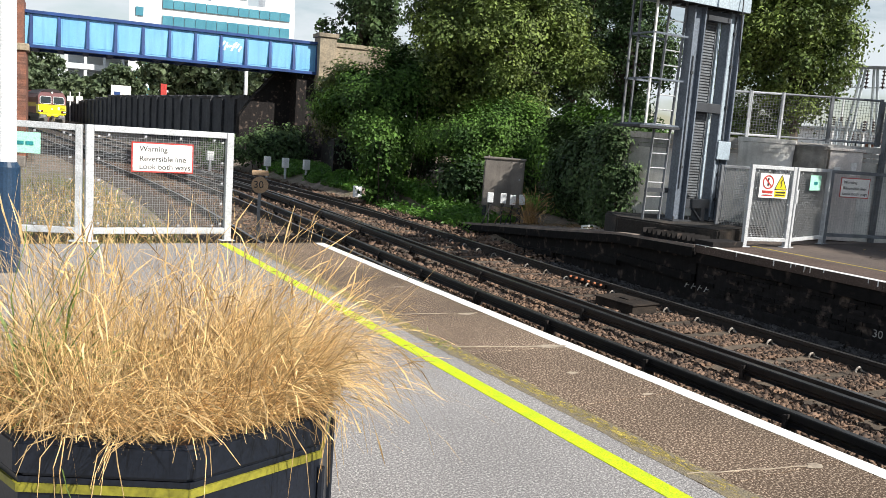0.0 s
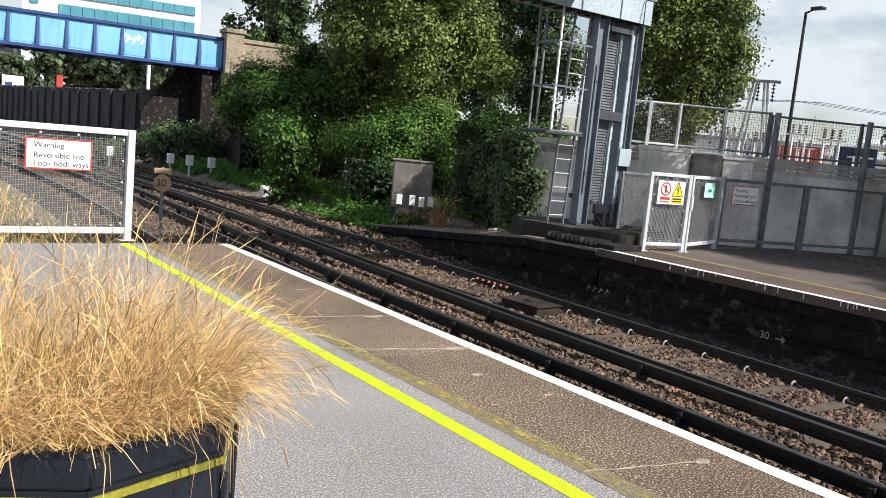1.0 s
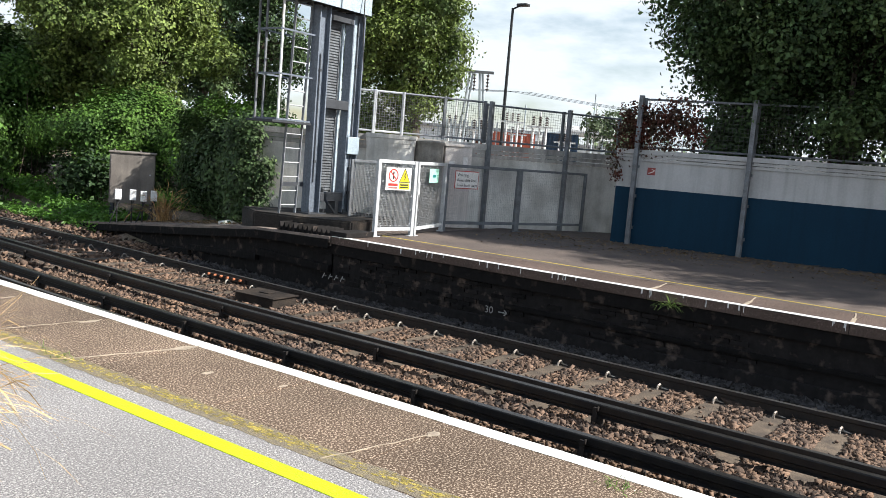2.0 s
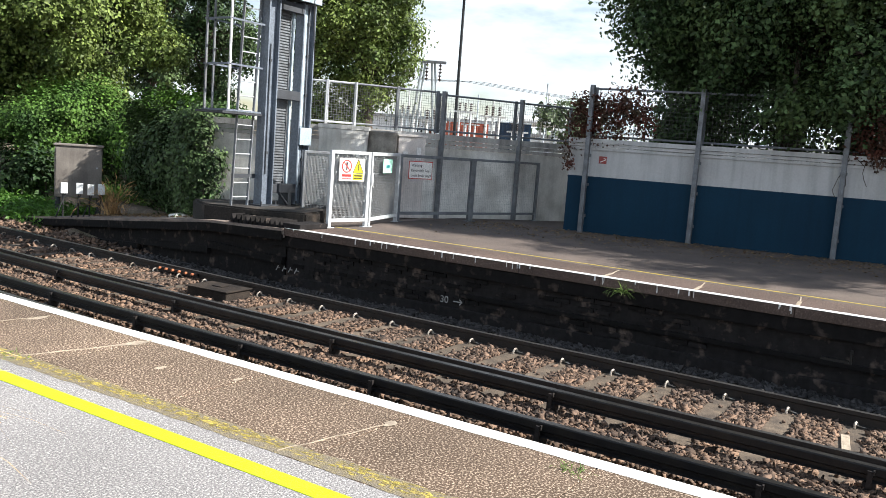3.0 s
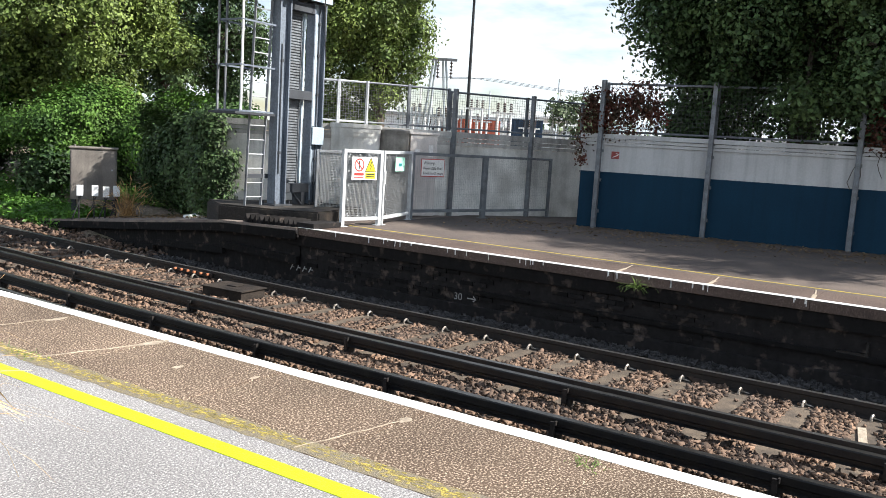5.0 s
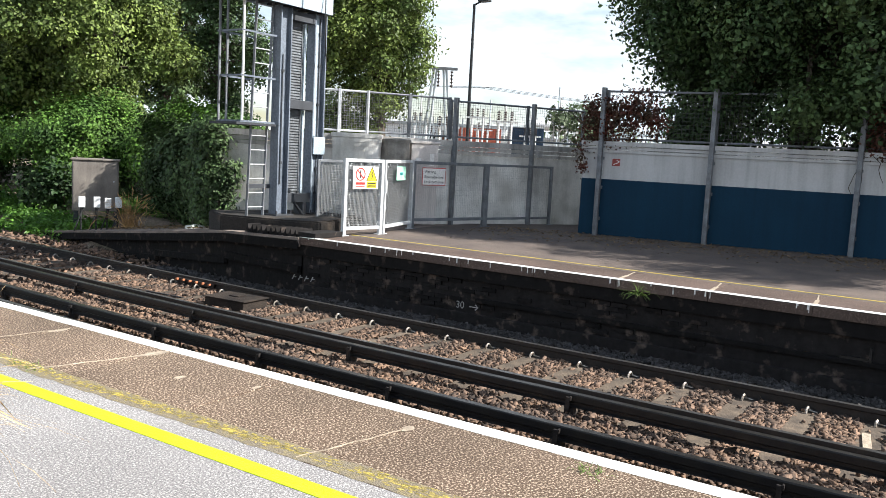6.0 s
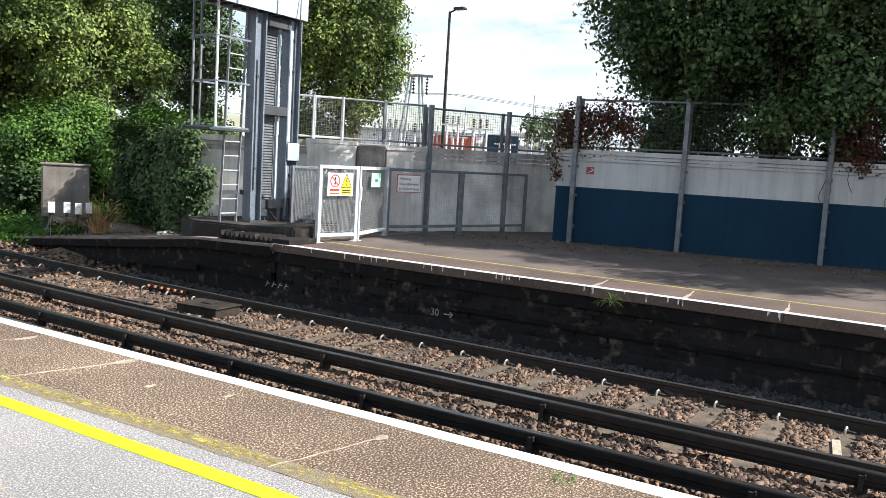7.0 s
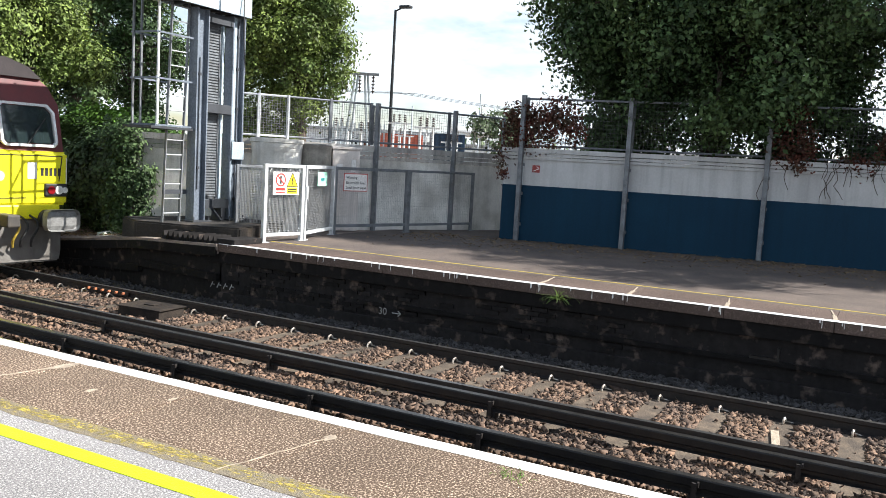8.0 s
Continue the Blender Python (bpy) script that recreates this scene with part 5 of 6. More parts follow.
part("post", m, M_FENCE_DARK, sg)
m = B()
box(m, -.16, -.0, 1.50, .16, .022, 1.60, .004)
part("cap_plate", m, bpy.data.materials["weathered_tan"], sg)
rb = thing("rubble", "pale broken concrete lumps on the ground", "rubble", (11.75, 13.9, -.5), 20)
for k, (x, y, z, s) in enumerate([(0, 0, .1, .30), (.35, .1, .1, .2), (.62, 0, .05, .24), (-.2, -.25, .03, .18)]):
    m = B()
    gq = bmesh.ops.create_icosphere(m, subdivisions=2, radius=s)
    for v in m.verts:
        v.co *= 1 + .35 * noise.noise(v.co * 6 + Vector((k * 3, 0, 0)))
        v.co.z *= .8
    ob = part("lump", m, M_CONCRETE_PALE, rb)
    ob.matrix_basis = pose(x, y, z, 20 * k, 10, 40 * k)


# ---- bridge ----
br = thing("road_bridge", "bright blue riveted plate girder bridge over the tracks", "bridge", (2.66, 41.6, -.29), math.degrees(math.atan2(40.2 - 41.6, 15.15 - 2.45)))
BL = math.hypot(15.15 - 2.45, 1.4)
m = B()
box(m, -6, -.08, 4.281, BL, .08, 5.599)
part("web_plate", m, M_BRIDGE, br, "light blue web plates")
for z0, z1, d in ((4.14, 4.28, .26), (5.60, 5.74, .20)):
    m = B()
    box(m, -6, -d, z0, BL + .0, d, z1, .01)
    part("flange", m, M_BRIDGE_DARK, br)
n_rib = 11
for k in range(-5, n_rib + 1):
    x = BL * k / n_rib + (.05 if k == 0 else 0)
    m = B()
    vs0 = [m.verts.new(c) for c in ((x - .06, -.08, 4.29), (x + .06, -.08, 4.29), (x + .06, -.08, 5.55), (x - .06, -.08, 5.55))]
    vs1 = [m.verts.new(c) for c in ((x - .07, -.27, 4.29), (x + .07, -.27, 4.29), (x + .05, -.14, 5.55), (x - .05, -.14, 5.55))]
    for f in ((0, 1, 2, 3), ):
        m.faces.new([vs0[i] for i in f])
        m.faces.new([vs1[i] for i in f][::-1])
    for i in range(4):
        m.faces.new((vs0[i], vs0[(i + 1) % 4], vs1[(i + 1) % 4], vs1[i]))
    bmesh.ops.recalc_face_normals(m, faces=m.faces)
    part("rib", m, M_BRIDGE_DARK, br)
for k in range(n_rib):
    m = B()
    x0, x1 = BL * k / n_rib + .12, BL * (k + 1) / n_rib - .12
    box(m, x0, -.10, 4.36, x1, -.081, 5.48, .004)
    part("panel", m, M_BRIDGE, br)
m = B()
for k in range(12):
    box(m, BL * k / 12, .1, 4.16, BL * k / 12 + .25, 3.6, 4.40)
box(m, -6, .31, 4.36, BL, 3.6, 4.55)
box(m, -6, 3.5, 4.20, BL, 3.7, 5.6)
part("deck", m, M_BRIDGE_DARK, br)
m = B()
for k in range(9):
    bar(m, (8.05 + k * .11, -.104, 5.0 + .12 * math.sin(k * 2.2)), (8.2 + k * .11, -.104, 5.22 + .1 * math.sin(k * 1.3)), .09, .004, (0, 1, 0))
part("graffiti", m, M_WHITE, br, "white illegible graffiti")
pr = thing("bridge_pier", "red brick bridge pier with a stone cap", "pier", (2.52, 41.2, -.21), -6)
m = B()
box(m, -1.05, -.75, -1.2, .0, 1.2, 3.85)
part("shaft", m, M_BRICK, pr)
m = B()
box(m, -1.15, -.85, 3.855, .10, 1.3, 4.15, .03)
part("cap", m, M_STONEWORK, pr, "stone cap")
m = B()
box(m, -1.05, -.75, 4.155, -.10, 1.2, 6.0)
part("parapet_pillar", m, M_BRICK, pr)
for k in range(60):
    z = -1.0 + k * .079
    part("brick_course", box(B(), -1.056, -.757, z, .006, -.751, z + .062), M_BRICK, pr)
ab = thing("bridge_abutment", "stained sandstone abutment pillar beside the bridge", "abutment", (15.32, 40.0, -.24), -6)
m = B()
box(m, 0, -.45, 3.4, .85, .6, 5.92, .02)
box(m, -.08, -.53, 5.925, .93, .68, 6.12, .02)
part("pillar", m, M_STONEWORK, ab)
m = B()
box(m, .855, -.1, 3.0, 3.6, .4, 5.55)
box(m, .86, -.18, 5.555, 3.75, .48, 5.75, .02)
part("parapet", m, M_STONEWORK, ab)
m = B()
box(m, -.9, .25, -1.3, 4.5, 8, 4.08)
part("bank_seat", m, M_SOOT, ab, "sooty brick abutment in shade")
m = B()
prism(m, [(12.55, 30.5), (15.6, 39.5), (16.4, 39.5), (13.6, 30.5)], -1.3, .9)
setting("wing_wall", m, M_SOOT, "low dark wing wall below the bridge", "wall")
m = B()
slope = [(12.1, -1.3), (12.1, 1.55), (12.9, 2.75), (14.0, 3.98), (16.2, 3.98), (16.2, -1.3)]
a_ = [m.verts.new((x, 41.9 - .11 * (x - 12), z)) for x, z in slope]
b_ = [m.verts.new((x, 42.5 - .11 * (x - 12), z)) for x, z in slope]
m.faces.new(a_)
m.faces.new(b_[::-1])
for i in range(6):
    m.faces.new((a_[i], a_[(i + 1) % 6], b_[(i + 1) % 6], b_[i]))
bmesh.ops.recalc_face_normals(m, faces=m.faces)
setting("abutment_wing", m, M_SOOT, "sooty sloping wing wall under the bridge end", "wall")
# retaining wall beyond the bridge, in bays that step down
for k in range(13):
    y0 = 43.5 + k * 7.0
    x0, x1 = 13.15 - .025 * (y0 - 43), 13.15 - .025 * (y0 + 7 - 43)
    zt = 2.58 if k < 6 else 2.58 - .22 * (k - 5)
    m = B()
    prism(m, [(x0, y0), (x1, y0 + 7), (x1 + .5, y0 + 7), (x0 + .5, y0)], -1.3, zt)
    for j in range(3):
        t = j / 3
        x, y = x0 + (x1 - x0) * t, y0 + 7 * t
        box(m, x - .14, y, -1.3, x + .02, y + .28, zt - .12)
        box(m, x - .2, y + .6, zt + .002, x + .5, y + 1.7, zt + .10)
    box(m, x0 - .1, y0, zt - .10, x0 + .6, y0 + 6.9, zt + .06)
    setting("retaining_wall", m, mat("sooty_concrete", (.040, .043, .050), .9, col2=(.066, .069, .076), scale=1, bump=.3, bscale=8, streak=.4) if k == 0 else bpy.data.materials["sooty_concrete"], "sooty panelled retaining wall beside the railway", "wall")
m = B()
prism(m, [(13.4, 43), (10.98, 140), (60, 140), (60, 43)], -1.0, 2.1)
setting("road_level", m, M_EARTH, "raised land behind the retaining wall", "ground")

# ---- buildings ----
of = thing("office_building", "white office building with teal glazing beyond the bridge", "building", (24.1, 148.6, -.8), -11)
m = B()
box(m, 0, 0, -1, 27, 16, 21.2)
box(m, 0, 2, 21.2, 4.4, 14, 27)
box(m, 13, 1, 21.2, 19, 10, 26)
box(m, 22, 1, 21.2, 27, 12, 24.2)
part("wall", m, M_BUILD_WHITE, of)
for z0, z1 in ((19.2, 20.6), (16.2, 18.0)):
    for k in range(12):
        m = B()
        box(m, 5.2 + k * 1.75, -.25, z0, 6.85 + k * 1.75, -.02, z1)
        part("window", m, M_BUILD_GLASS, of)
for k in range(5):
    m = B()
    box(m, 13.2 + k * 1.15, .78, 22.2, 14.25 + k * 1.15, .98, 25.4)
    part("window", m, M_BUILD_GLASS, of)
for k in range(7):
    m = B()
    box(m, 1.0 + (k % 2) * 1.6, -.2, 2 + 2.6 * k, 2.2 + (k % 2) * 1.6, -.02, 3.4 + 2.6 * k)
    part("small_window", m, M_BUILD_GLASS, of)
m = B()
box(m, 6.5, .60, 24.0, 12.0, .78, 25.2)
part("sign_board", m, M_SIGN_WHITE, of, "white board with a green emblem")
m = B()
rod(m, (7.3, .55, 24.6), (7.3, .60, 24.6), .4, 16)
for k in range(6):
    box(m, 8.2 + k * .55, .54, 24.35, 8.6 + k * .55, .59, 24.85)
part("emblem", m, M_SIGN_TEAL, of)
cp = thing("parking_structure", "pale open concrete parking structure", "building", (15.4, 158, -.8), -6)
m = B()
for z in (5, 8.5, 12):
    box(m, 0, 0, z, 16, 12, z + .9)
for k in range(6):
    box(m, k * 3, .2, -1, k * 3 + .5, .8, 14)
part("frame", m, M_BUILD_WHITE, cp)
m = B()
box(m, .5, 8, -1, 15.5, 11.5, 12)
part("core", m, M_BUILD_WHITE, cp)
bb = thing("roadside_hoarding", "white roadside board with red and blue bars", "sign", (13.3, 92, 1.8), -8)
m = B()
box(m, 0, 0, .0, 1.9, .15, 2.0, .02)
part("board", m, M_SIGN_WHITE, bb)
m = B()
box(m, .3, -.02, .2, 1.6, -.001, .5)
part("red_bar", m, M_SIGN_RED, bb)
m = B()
box(m, .3, -.02, 1.0, .9, -.001, 1.35)
part("blue_bar", m, M_BRIDGE_DARK, bb)
rs = thing("red_roadside_sign", "small red sign on a post above the wall", "sign", (16.6, 84, 1.9), -8)
m = B()
box(m, 0, 0, .9, .55, .1, 2.2, .02)
part("board", m, M_SIGN_RED, rs)
m = B()
rod(m, (.27, .05, -.6), (.27, .05, .9), .05, 6)
part("post", m, M_FAR_STEEL, rs)
m = B()
rod(m, (0, 0, -1), (0, 0, 3.8), .12, 8)
part("post", m, M_WHITE, thing("pale_post", "pale post behind the retaining wall", "post", (15.5, 52.5, 2.3)))
for k in range(4):
    x, y = 12.2 - k * .45, 104 + k * 5
    sgn = thing("lineside_post", "white railway signs on a post", "sign", (x - .5, y, -1), 0, "far lineside signs")
    m = B()
    rod(m, (0, 0, 0), (0, 0, 4.0), .07, 6)
    part("post", m, M_WHITE, sgn)
    m = B()
    box(m, -.35, -.1, 2.6 + .3 * k % 1, .35, .0, 3.5, .01)
    part("plate", m, M_SIGN_WHITE, sgn)


# ---- vegetation ----
def bush(name, label, lumps, per, leaf, material, seed, sprig=.45):
    root = thing(name, label, "bush", (lumps[0][0], lumps[0][1], 0))
    g = random.Random(seed)
    x0, y0 = lumps[0][0], lumps[0][1]
    for lx, ly, lz, rx, ry, rz in lumps:
        b0 = Vector(((lx - x0) * .7, (ly - y0) * .7, -.9))
        e0 = Vector((lx - x0, ly - y0, lz))
        mid = (b0 + e0) / 2 + Vector((g.uniform(-.2, .2), g.uniform(-.2, .2), 0))
        line = [b0, b0.lerp(mid, .5) + Vector((.03, 0, 0)), mid, e0]
        part("stem", sweep(B(), [(-.022, -.01), (.022, -.01), (.012, .012), (-.012, .012)], line), M_BARK, root)
    c, n = clump_points([(a - x0, b - y0, c_, d, e, f) for a, b, c_, d, e, f in lumps], per, seed, sprig=sprig, dome=.75)
    leaves("foliage", c, n, leaf, material, root, seed, wild=.3)
    return root


# shade below the bushes is put into the undergrowth's darker leaf colour
bush("undergrowth", "undergrowth below the ivy, shade put into its dark leaves", lumps_in(14.3, 21.9, -.05, 2.5, 1.4, .8, 18, .4, 33), 190, .09, M_LEAF_DARK, 33)
bush("undergrowth", "undergrowth on the bank, shade put into its dark leaves", lumps_in(14.6, 29.0, .4, 2.2, 1.6, 1.1, 14, .5, 34), 130, .09, M_LEAF_DARK, 34)
M_LEAF_YEL = mat("buddleia_leaf", (.17, .19, .06), .55, col2=(.10, .14, .045), scale=1.5, bump=0, island=.45, trans=.35)
bush("bush", "dense bright green ivy covered bush", lumps_in(14.5, 22.2, 1.40, 2.0, 1.7, 1.05, 30, .55, 21), 560, .06, M_LEAF, 21)
bush("bush", "dark green ivy mound below the tree", lumps_in(13.7, 28.0, 2.2, 2.2, 2.0, 2.0, 26, .8, 22), 330, .08, M_LEAF, 22)
bush("bush", "yellow green flowering bush on the bridge bank", lumps_in(14.9, 33.4, 2.5, 1.6, 1.6, 1.7, 24, .6, 23), 170, .11, M_LEAF_YEL, 23, .6)
bush("bush", "young leafy shrub beside the track", lumps_in(11.7, 24.4, .5, .55, .55, 1.25, 22, .26, 24), 130, .10, M_LEAF, 24, .5)
ivy = [(13.1, 15.6, 0.8, .75, 1.7, 1.0)]
ivy_top = []
rv = random.Random(25)
for k in range(9):
    f = k / 8
    for z in (-.15, .45, 1.05, 1.55):
        ivy.append((12.62 + 1.15 * f + rv.uniform(-.12, .12), 13.8 + 3.8 * f + rv.uniform(-.2, .2), z + .2 * f + rv.uniform(-.12, .12), .42, .48, .40))
    ivy_top.append((13.0 + 1.1 * f + rv.uniform(-.2, .2), 13.9 + 3.6 * f, 1.72 + .25 * f + rv.uniform(-.1, .1), .50, .55, .34))
# one ivy in two leaf colours: front painted shaded, top painted sunlit
bush("bush", "ivy mass climbing over the concrete wall, shaded by leaf colour", ivy, 520, .06, M_LEAF_DARK, 25, .3)
bush("bush", "green crown of ivy on the wall, sunlit by leaf colour", ivy_top, 560, .06, M_LEAF, 29, .3)
drape = [(11.95, 13.72, .8, .18, .25, .9)]
for k in range(5):
    f = k / 4
    for z in ((0.0, .5, 1.0, 1.5, 1.85) if k < 3 else (.2, .75) if k == 3 else (.9,)):
        drape.append((11.80 + .34 * f + rv.uniform(-.06, .06), 13.78 - .58 * f + rv.uniform(-.08, .08), z + rv.uniform(-.12, .12), .20, .22, .26))
# hanging ivy takes the same darker leaf as painted shade
bush("bush", "ivy hanging over the wall end, shaded by leaf colour", drape, 620, .055, M_LEAF_DARK, 26, .25)
bush("bush", "dark green thicket behind the relay cabinet", lumps_in(15.6, 19.4, 1.15, 1.4, 1.3, 1.05, 20, .45, 27), 420, .06, M_LEAF, 27)
# darker leaf colour stands in for the shade below the bridge
bush("bush", "bush below the bridge, shade put into its dark leaves", lumps_in(12.4, 37.8, .3, 1.3, 1.0, 1.2, 12, .5, 28), 160, .11, M_LEAF_DARK, 28)
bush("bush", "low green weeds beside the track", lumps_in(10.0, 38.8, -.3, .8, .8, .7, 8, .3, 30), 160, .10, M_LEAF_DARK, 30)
bush("bush", "weedy shrub beyond the platform end fence", lumps_in(-.6, 21, .0, 1.7, 2.5, 1.0, 14, .5, 31), 140, .09, M_LEAF_YEL, 31)

g = np.random.default_rng(40)
n = 27000
yy = g.uniform(15.2, 37, n)
xx = np.array([smooth_x(v) for v in yy]) + 2.05 + np.abs(g.normal(size=n)) * 1.2
keep = np.array([noise.noise((a * .8, b * .8, 3)) > -.35 for a, b in zip(xx, yy)]) & (xx - np.array([smooth_x(v) for v in yy]) > 1.55 + (yy < 18.0) * 2.4)
xx, yy = xx[keep], yy[keep]
zz = np.array([ground_z(a, b) for a, b in zip(xx, yy)]) + g.uniform(.02, .22, len(xx))
ex = g.uniform(11.3, 15.0, 9000)
ey = g.uniform(18.2, 24.0, 9000)
ez = np.array([ground_z(a, b) for a, b in zip(ex, ey)]) + np.abs(g.normal(size=9000)) * .14 + .03
xx, yy, zz = np.append(xx, ex), np.append(yy, ey), np.append(zz, ez)
cov = leaves("ground_cover", np.stack([xx, yy, zz], -1), np.tile([0, 0, 1.0], (len(xx), 1)), .075, M_COVER, None, 41)
tagged(cov, "bright green ground cover leaves beside the track", "ground cover", kind="stuff")


def weeds(x, y, sx, sy, z):
    return lambda q: (x + q.normal() * sx, y + q.normal() * sy, q.normal() * .3, q.normal() * .3, 1.0)


grass("dry_weeds", 160, 12, mat("dry_weed", (.58, .38, .18), .8, col2=(.42, .25, .10), scale=9, bump=0, island=.4, trans=.3), weeds(12.0, 16.55, .10, .10, -.5), .95, .35, .006, "dry orange brown weeds beside the cabinet", .6, .3, -.55)
grass("verge_grass", 3200, 13, M_STRAW, lambda q: (q.uniform(-2.5, 3.6), q.uniform(12.5, 26), q.normal() * .3, q.normal() * .3, 1.0), .6, .5, .008, "pale dry verge grass beyond the fence", .3, .4, -1.0)
grass("verge_grass", 5200, 14, mat("verge_green", (.17, .2, .07), .7, col2=(.24, .22, .09), scale=3, bump=0, island=.4, trans=.3), lambda q: (q.uniform(-3, 3.8), q.uniform(12.2, 30), q.normal() * .3, q.normal() * .3, 1.0), .5, .5, .01, "green and yellow verge grass beyond the fence", .1, .4, -1.0)
grass("fence_grass", 60, 15, M_STRAW, lambda q: (q.uniform(2.7, 4.3), q.uniform(10.3, 10.9), q.normal() * .3, q.normal() * .2, 1.0), 1.35, .3, .004, "tall dry stalks at the platform end", .7, .3, -.9)
grass("wall_weed", 60, 16, M_GRASS_GREEN, lambda q: (XF - .01, 3.72 + q.normal() * .03, -1.0, q.normal() * 1.2, 1.0), .24, 1.0, .006, "green weed growing from the platform face", 0, .3, -.16)
grass("edge_weed", 40, 17, M_GRASS_GREEN, lambda q: (3.02 + q.normal() * .04, 5.2 + q.normal() * .12, q.normal(), q.normal(), 1.0), .06, .8, .003, "tiny weeds in a slab joint", 0, .4, 0)
grass("edge_weed", 40, 18, M_GRASS_GREEN, lambda q: (3.80 + q.normal() * .04, 1.55 + q.normal() * .05, q.normal(), q.normal(), 1.0), .06, .8, .003, "tiny weeds by the platform edge", 0, .4, 0)

tree("tree", "large leafy tree on the railway bank", 16.6, 25.8, -.3, 9.5, 3.5, lumps_in(0, 0, 5.5, 3.2, 3.0, 3.9, 95, .66, 51), 250, .085, M_LEAF_TREE, 51, .28)
tree("tree", "leafy tree behind the bank", 19.2, 30.5, -.3, 10, 3.0, lumps_in(0, 0, 5.5, 2.6, 2.6, 3.6, 50, .75, 52), 170, .11, M_LEAF_TREE, 52, .26)
tree("tree", "leafy tree with yellowing leaves behind the gantry", 22.6, 17.6, 1.4, 8, 2.6, lumps_in(-.5, .35, 4.1, 1.75, 1.75, 3.6, 72, .52, 53), 300, .08, M_LEAF_TREE, 53, .24)
tree("tree", "leafy tree between gantry and bank", 21.2, 24.2, .8, 8, 2.2, lumps_in(0.5, 0, 4.2, 1.3, 1.3, 3.4, 34, .5, 54), 210, .085, M_LEAF_DARK, 54, .22)
tree("tree", "tall dark feathery tree in the distance", 28.6, 36.5, -.3, 13, 3, lumps_in(0, 0, 7.3, 2.2, 2.4, 4.5, 40, .8, 55), 75, .15, M_LEAF_DARK, 55, .3)
tree("tree", "dark feathery tree beyond the bridge bank", 24.2, 55, 2.0, 11, 2.6, lumps_in(0, 0, 7.0, 2.4, 2.4, 3.6, 26, 1.0, 56), 45, .20, M_LEAF_DARK, 56, .3)
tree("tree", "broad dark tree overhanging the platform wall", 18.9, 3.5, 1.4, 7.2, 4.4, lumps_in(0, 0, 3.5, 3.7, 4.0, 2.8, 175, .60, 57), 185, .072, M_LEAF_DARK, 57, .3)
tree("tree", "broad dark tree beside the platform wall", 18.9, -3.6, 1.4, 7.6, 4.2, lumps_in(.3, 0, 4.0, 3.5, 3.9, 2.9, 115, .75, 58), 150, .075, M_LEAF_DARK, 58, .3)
tree("tree", "small pale tree beyond the yard fence", 31, 14.0, 1.4, 3, 1.0, lumps_in(0, 0, 1.5, 1.0, 1.0, 1.0, 12, .4, 59), 60, .12, M_LEAF_FAR, 59, .08)
for k, (x, y, z, r, h) in enumerate([(22, 96, 2, 4.2, 4.4), (28, 90, 2, 4.5, 4.6), (33, 84, 2, 4.5, 4.8), (17.5, 120, 1, 4, 4.2), (4.0, 135, -1, 6, 6.5), (-5, 128, -1, 6, 6), (12, 150, -1, 6, 7), (38, 78, 2, 4.5, 5), (1, 150, -1, 7, 8)]):
    tree("far_tree", "distant green tree seen beneath the bridge", x, y, z, h * 1.5, r, lumps_in(0, 0, h * .8, r, r, h * .62, 18, r * .42, 70 + k), 13, .42, M_LEAF_FAR, 70 + k, .25)

for k, (y, h, r) in enumerate([(5.6, .62, .7), (2.2, .7, .7), (.4, .85, .9), (-3.0, .9, 1.2), (-5.6, .9, 1.2)]):
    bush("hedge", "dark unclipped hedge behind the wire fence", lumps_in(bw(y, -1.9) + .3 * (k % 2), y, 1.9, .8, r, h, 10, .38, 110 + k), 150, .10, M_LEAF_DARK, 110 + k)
# creeper on the fence
for k, (y, z, ry, rz) in enumerate([(7.15 - .14 * j, 2.15 + .62 * ((j * 7) % 10) / 10, .26, .26 + .03 * (j % 4)) for j in range(10)] + [(7.2, 2.35, .12, .5), (1.75, 2.35, .42, .62), (1.6, 2.0, .25, .3), (-.2, 2.2, .6, .35), (.55, 1.95, .4, .15), (7.3, 1.6, .1, .3)]):
    c, nn = clump_points([(0, 0, 0, .12, ry, rz)], 620, 90 + k, sprig=.2)
    cr = thing("creeper", "reddish creeper hanging on the wire fence", "climbing plant", (bw(y, 0), y, z), group="creepers on the fence")
    leaves("foliage", c, nn, .045, M_LEAF_RED, cr, 90 + k)
vine = thing("creeper", "bare creeper stems trailing down the white wall", "climbing plant", group="creepers on the fence")
g = random.Random(7)
for k in range(16):
    m = B()
    y = g.choice((2.0, 1.5, 1.0, .4, -.1, .7)) + g.gauss(0, .12)
    z = 2.0
    p = Vector((bw(y, .10), y, z))
    for j in range(g.randint(3, 7)):
        q = p + Vector((-.005, g.gauss(0, .05), -.12))
        rod(m, p, q, .006, 4)
        p = q
    part("stem", m, M_BARK, vine)
# fallen leaves on the far platform
g = np.random.default_rng(77)
n = 2600
ly = g.uniform(-4, 9, n)
lx = np.array([bw(v, 0) for v in ly]) - np.abs(g.normal(size=n)) * 1.1 - .05
lf = leaves("fallen_leaves", np.stack([lx, ly, g.uniform(.006, .02, n)], -1), np.tile([0, 0, 2.5], (n, 1)), .035, M_DEAD_LEAF, None, 78)
tagged(lf, "dry fallen leaves scattered along the wall foot", "leaves", kind="stuff")
n = 900
ly = g.uniform(11.5, 17, n)
lx = np.array([smooth_x(v) for v in ly]) + g.uniform(1.9, 4.2, n)
lz = np.interp(ly, [9.7, 11.6, 14.1, 17.6], [.0, -.05, -.32, -.66]) + .02
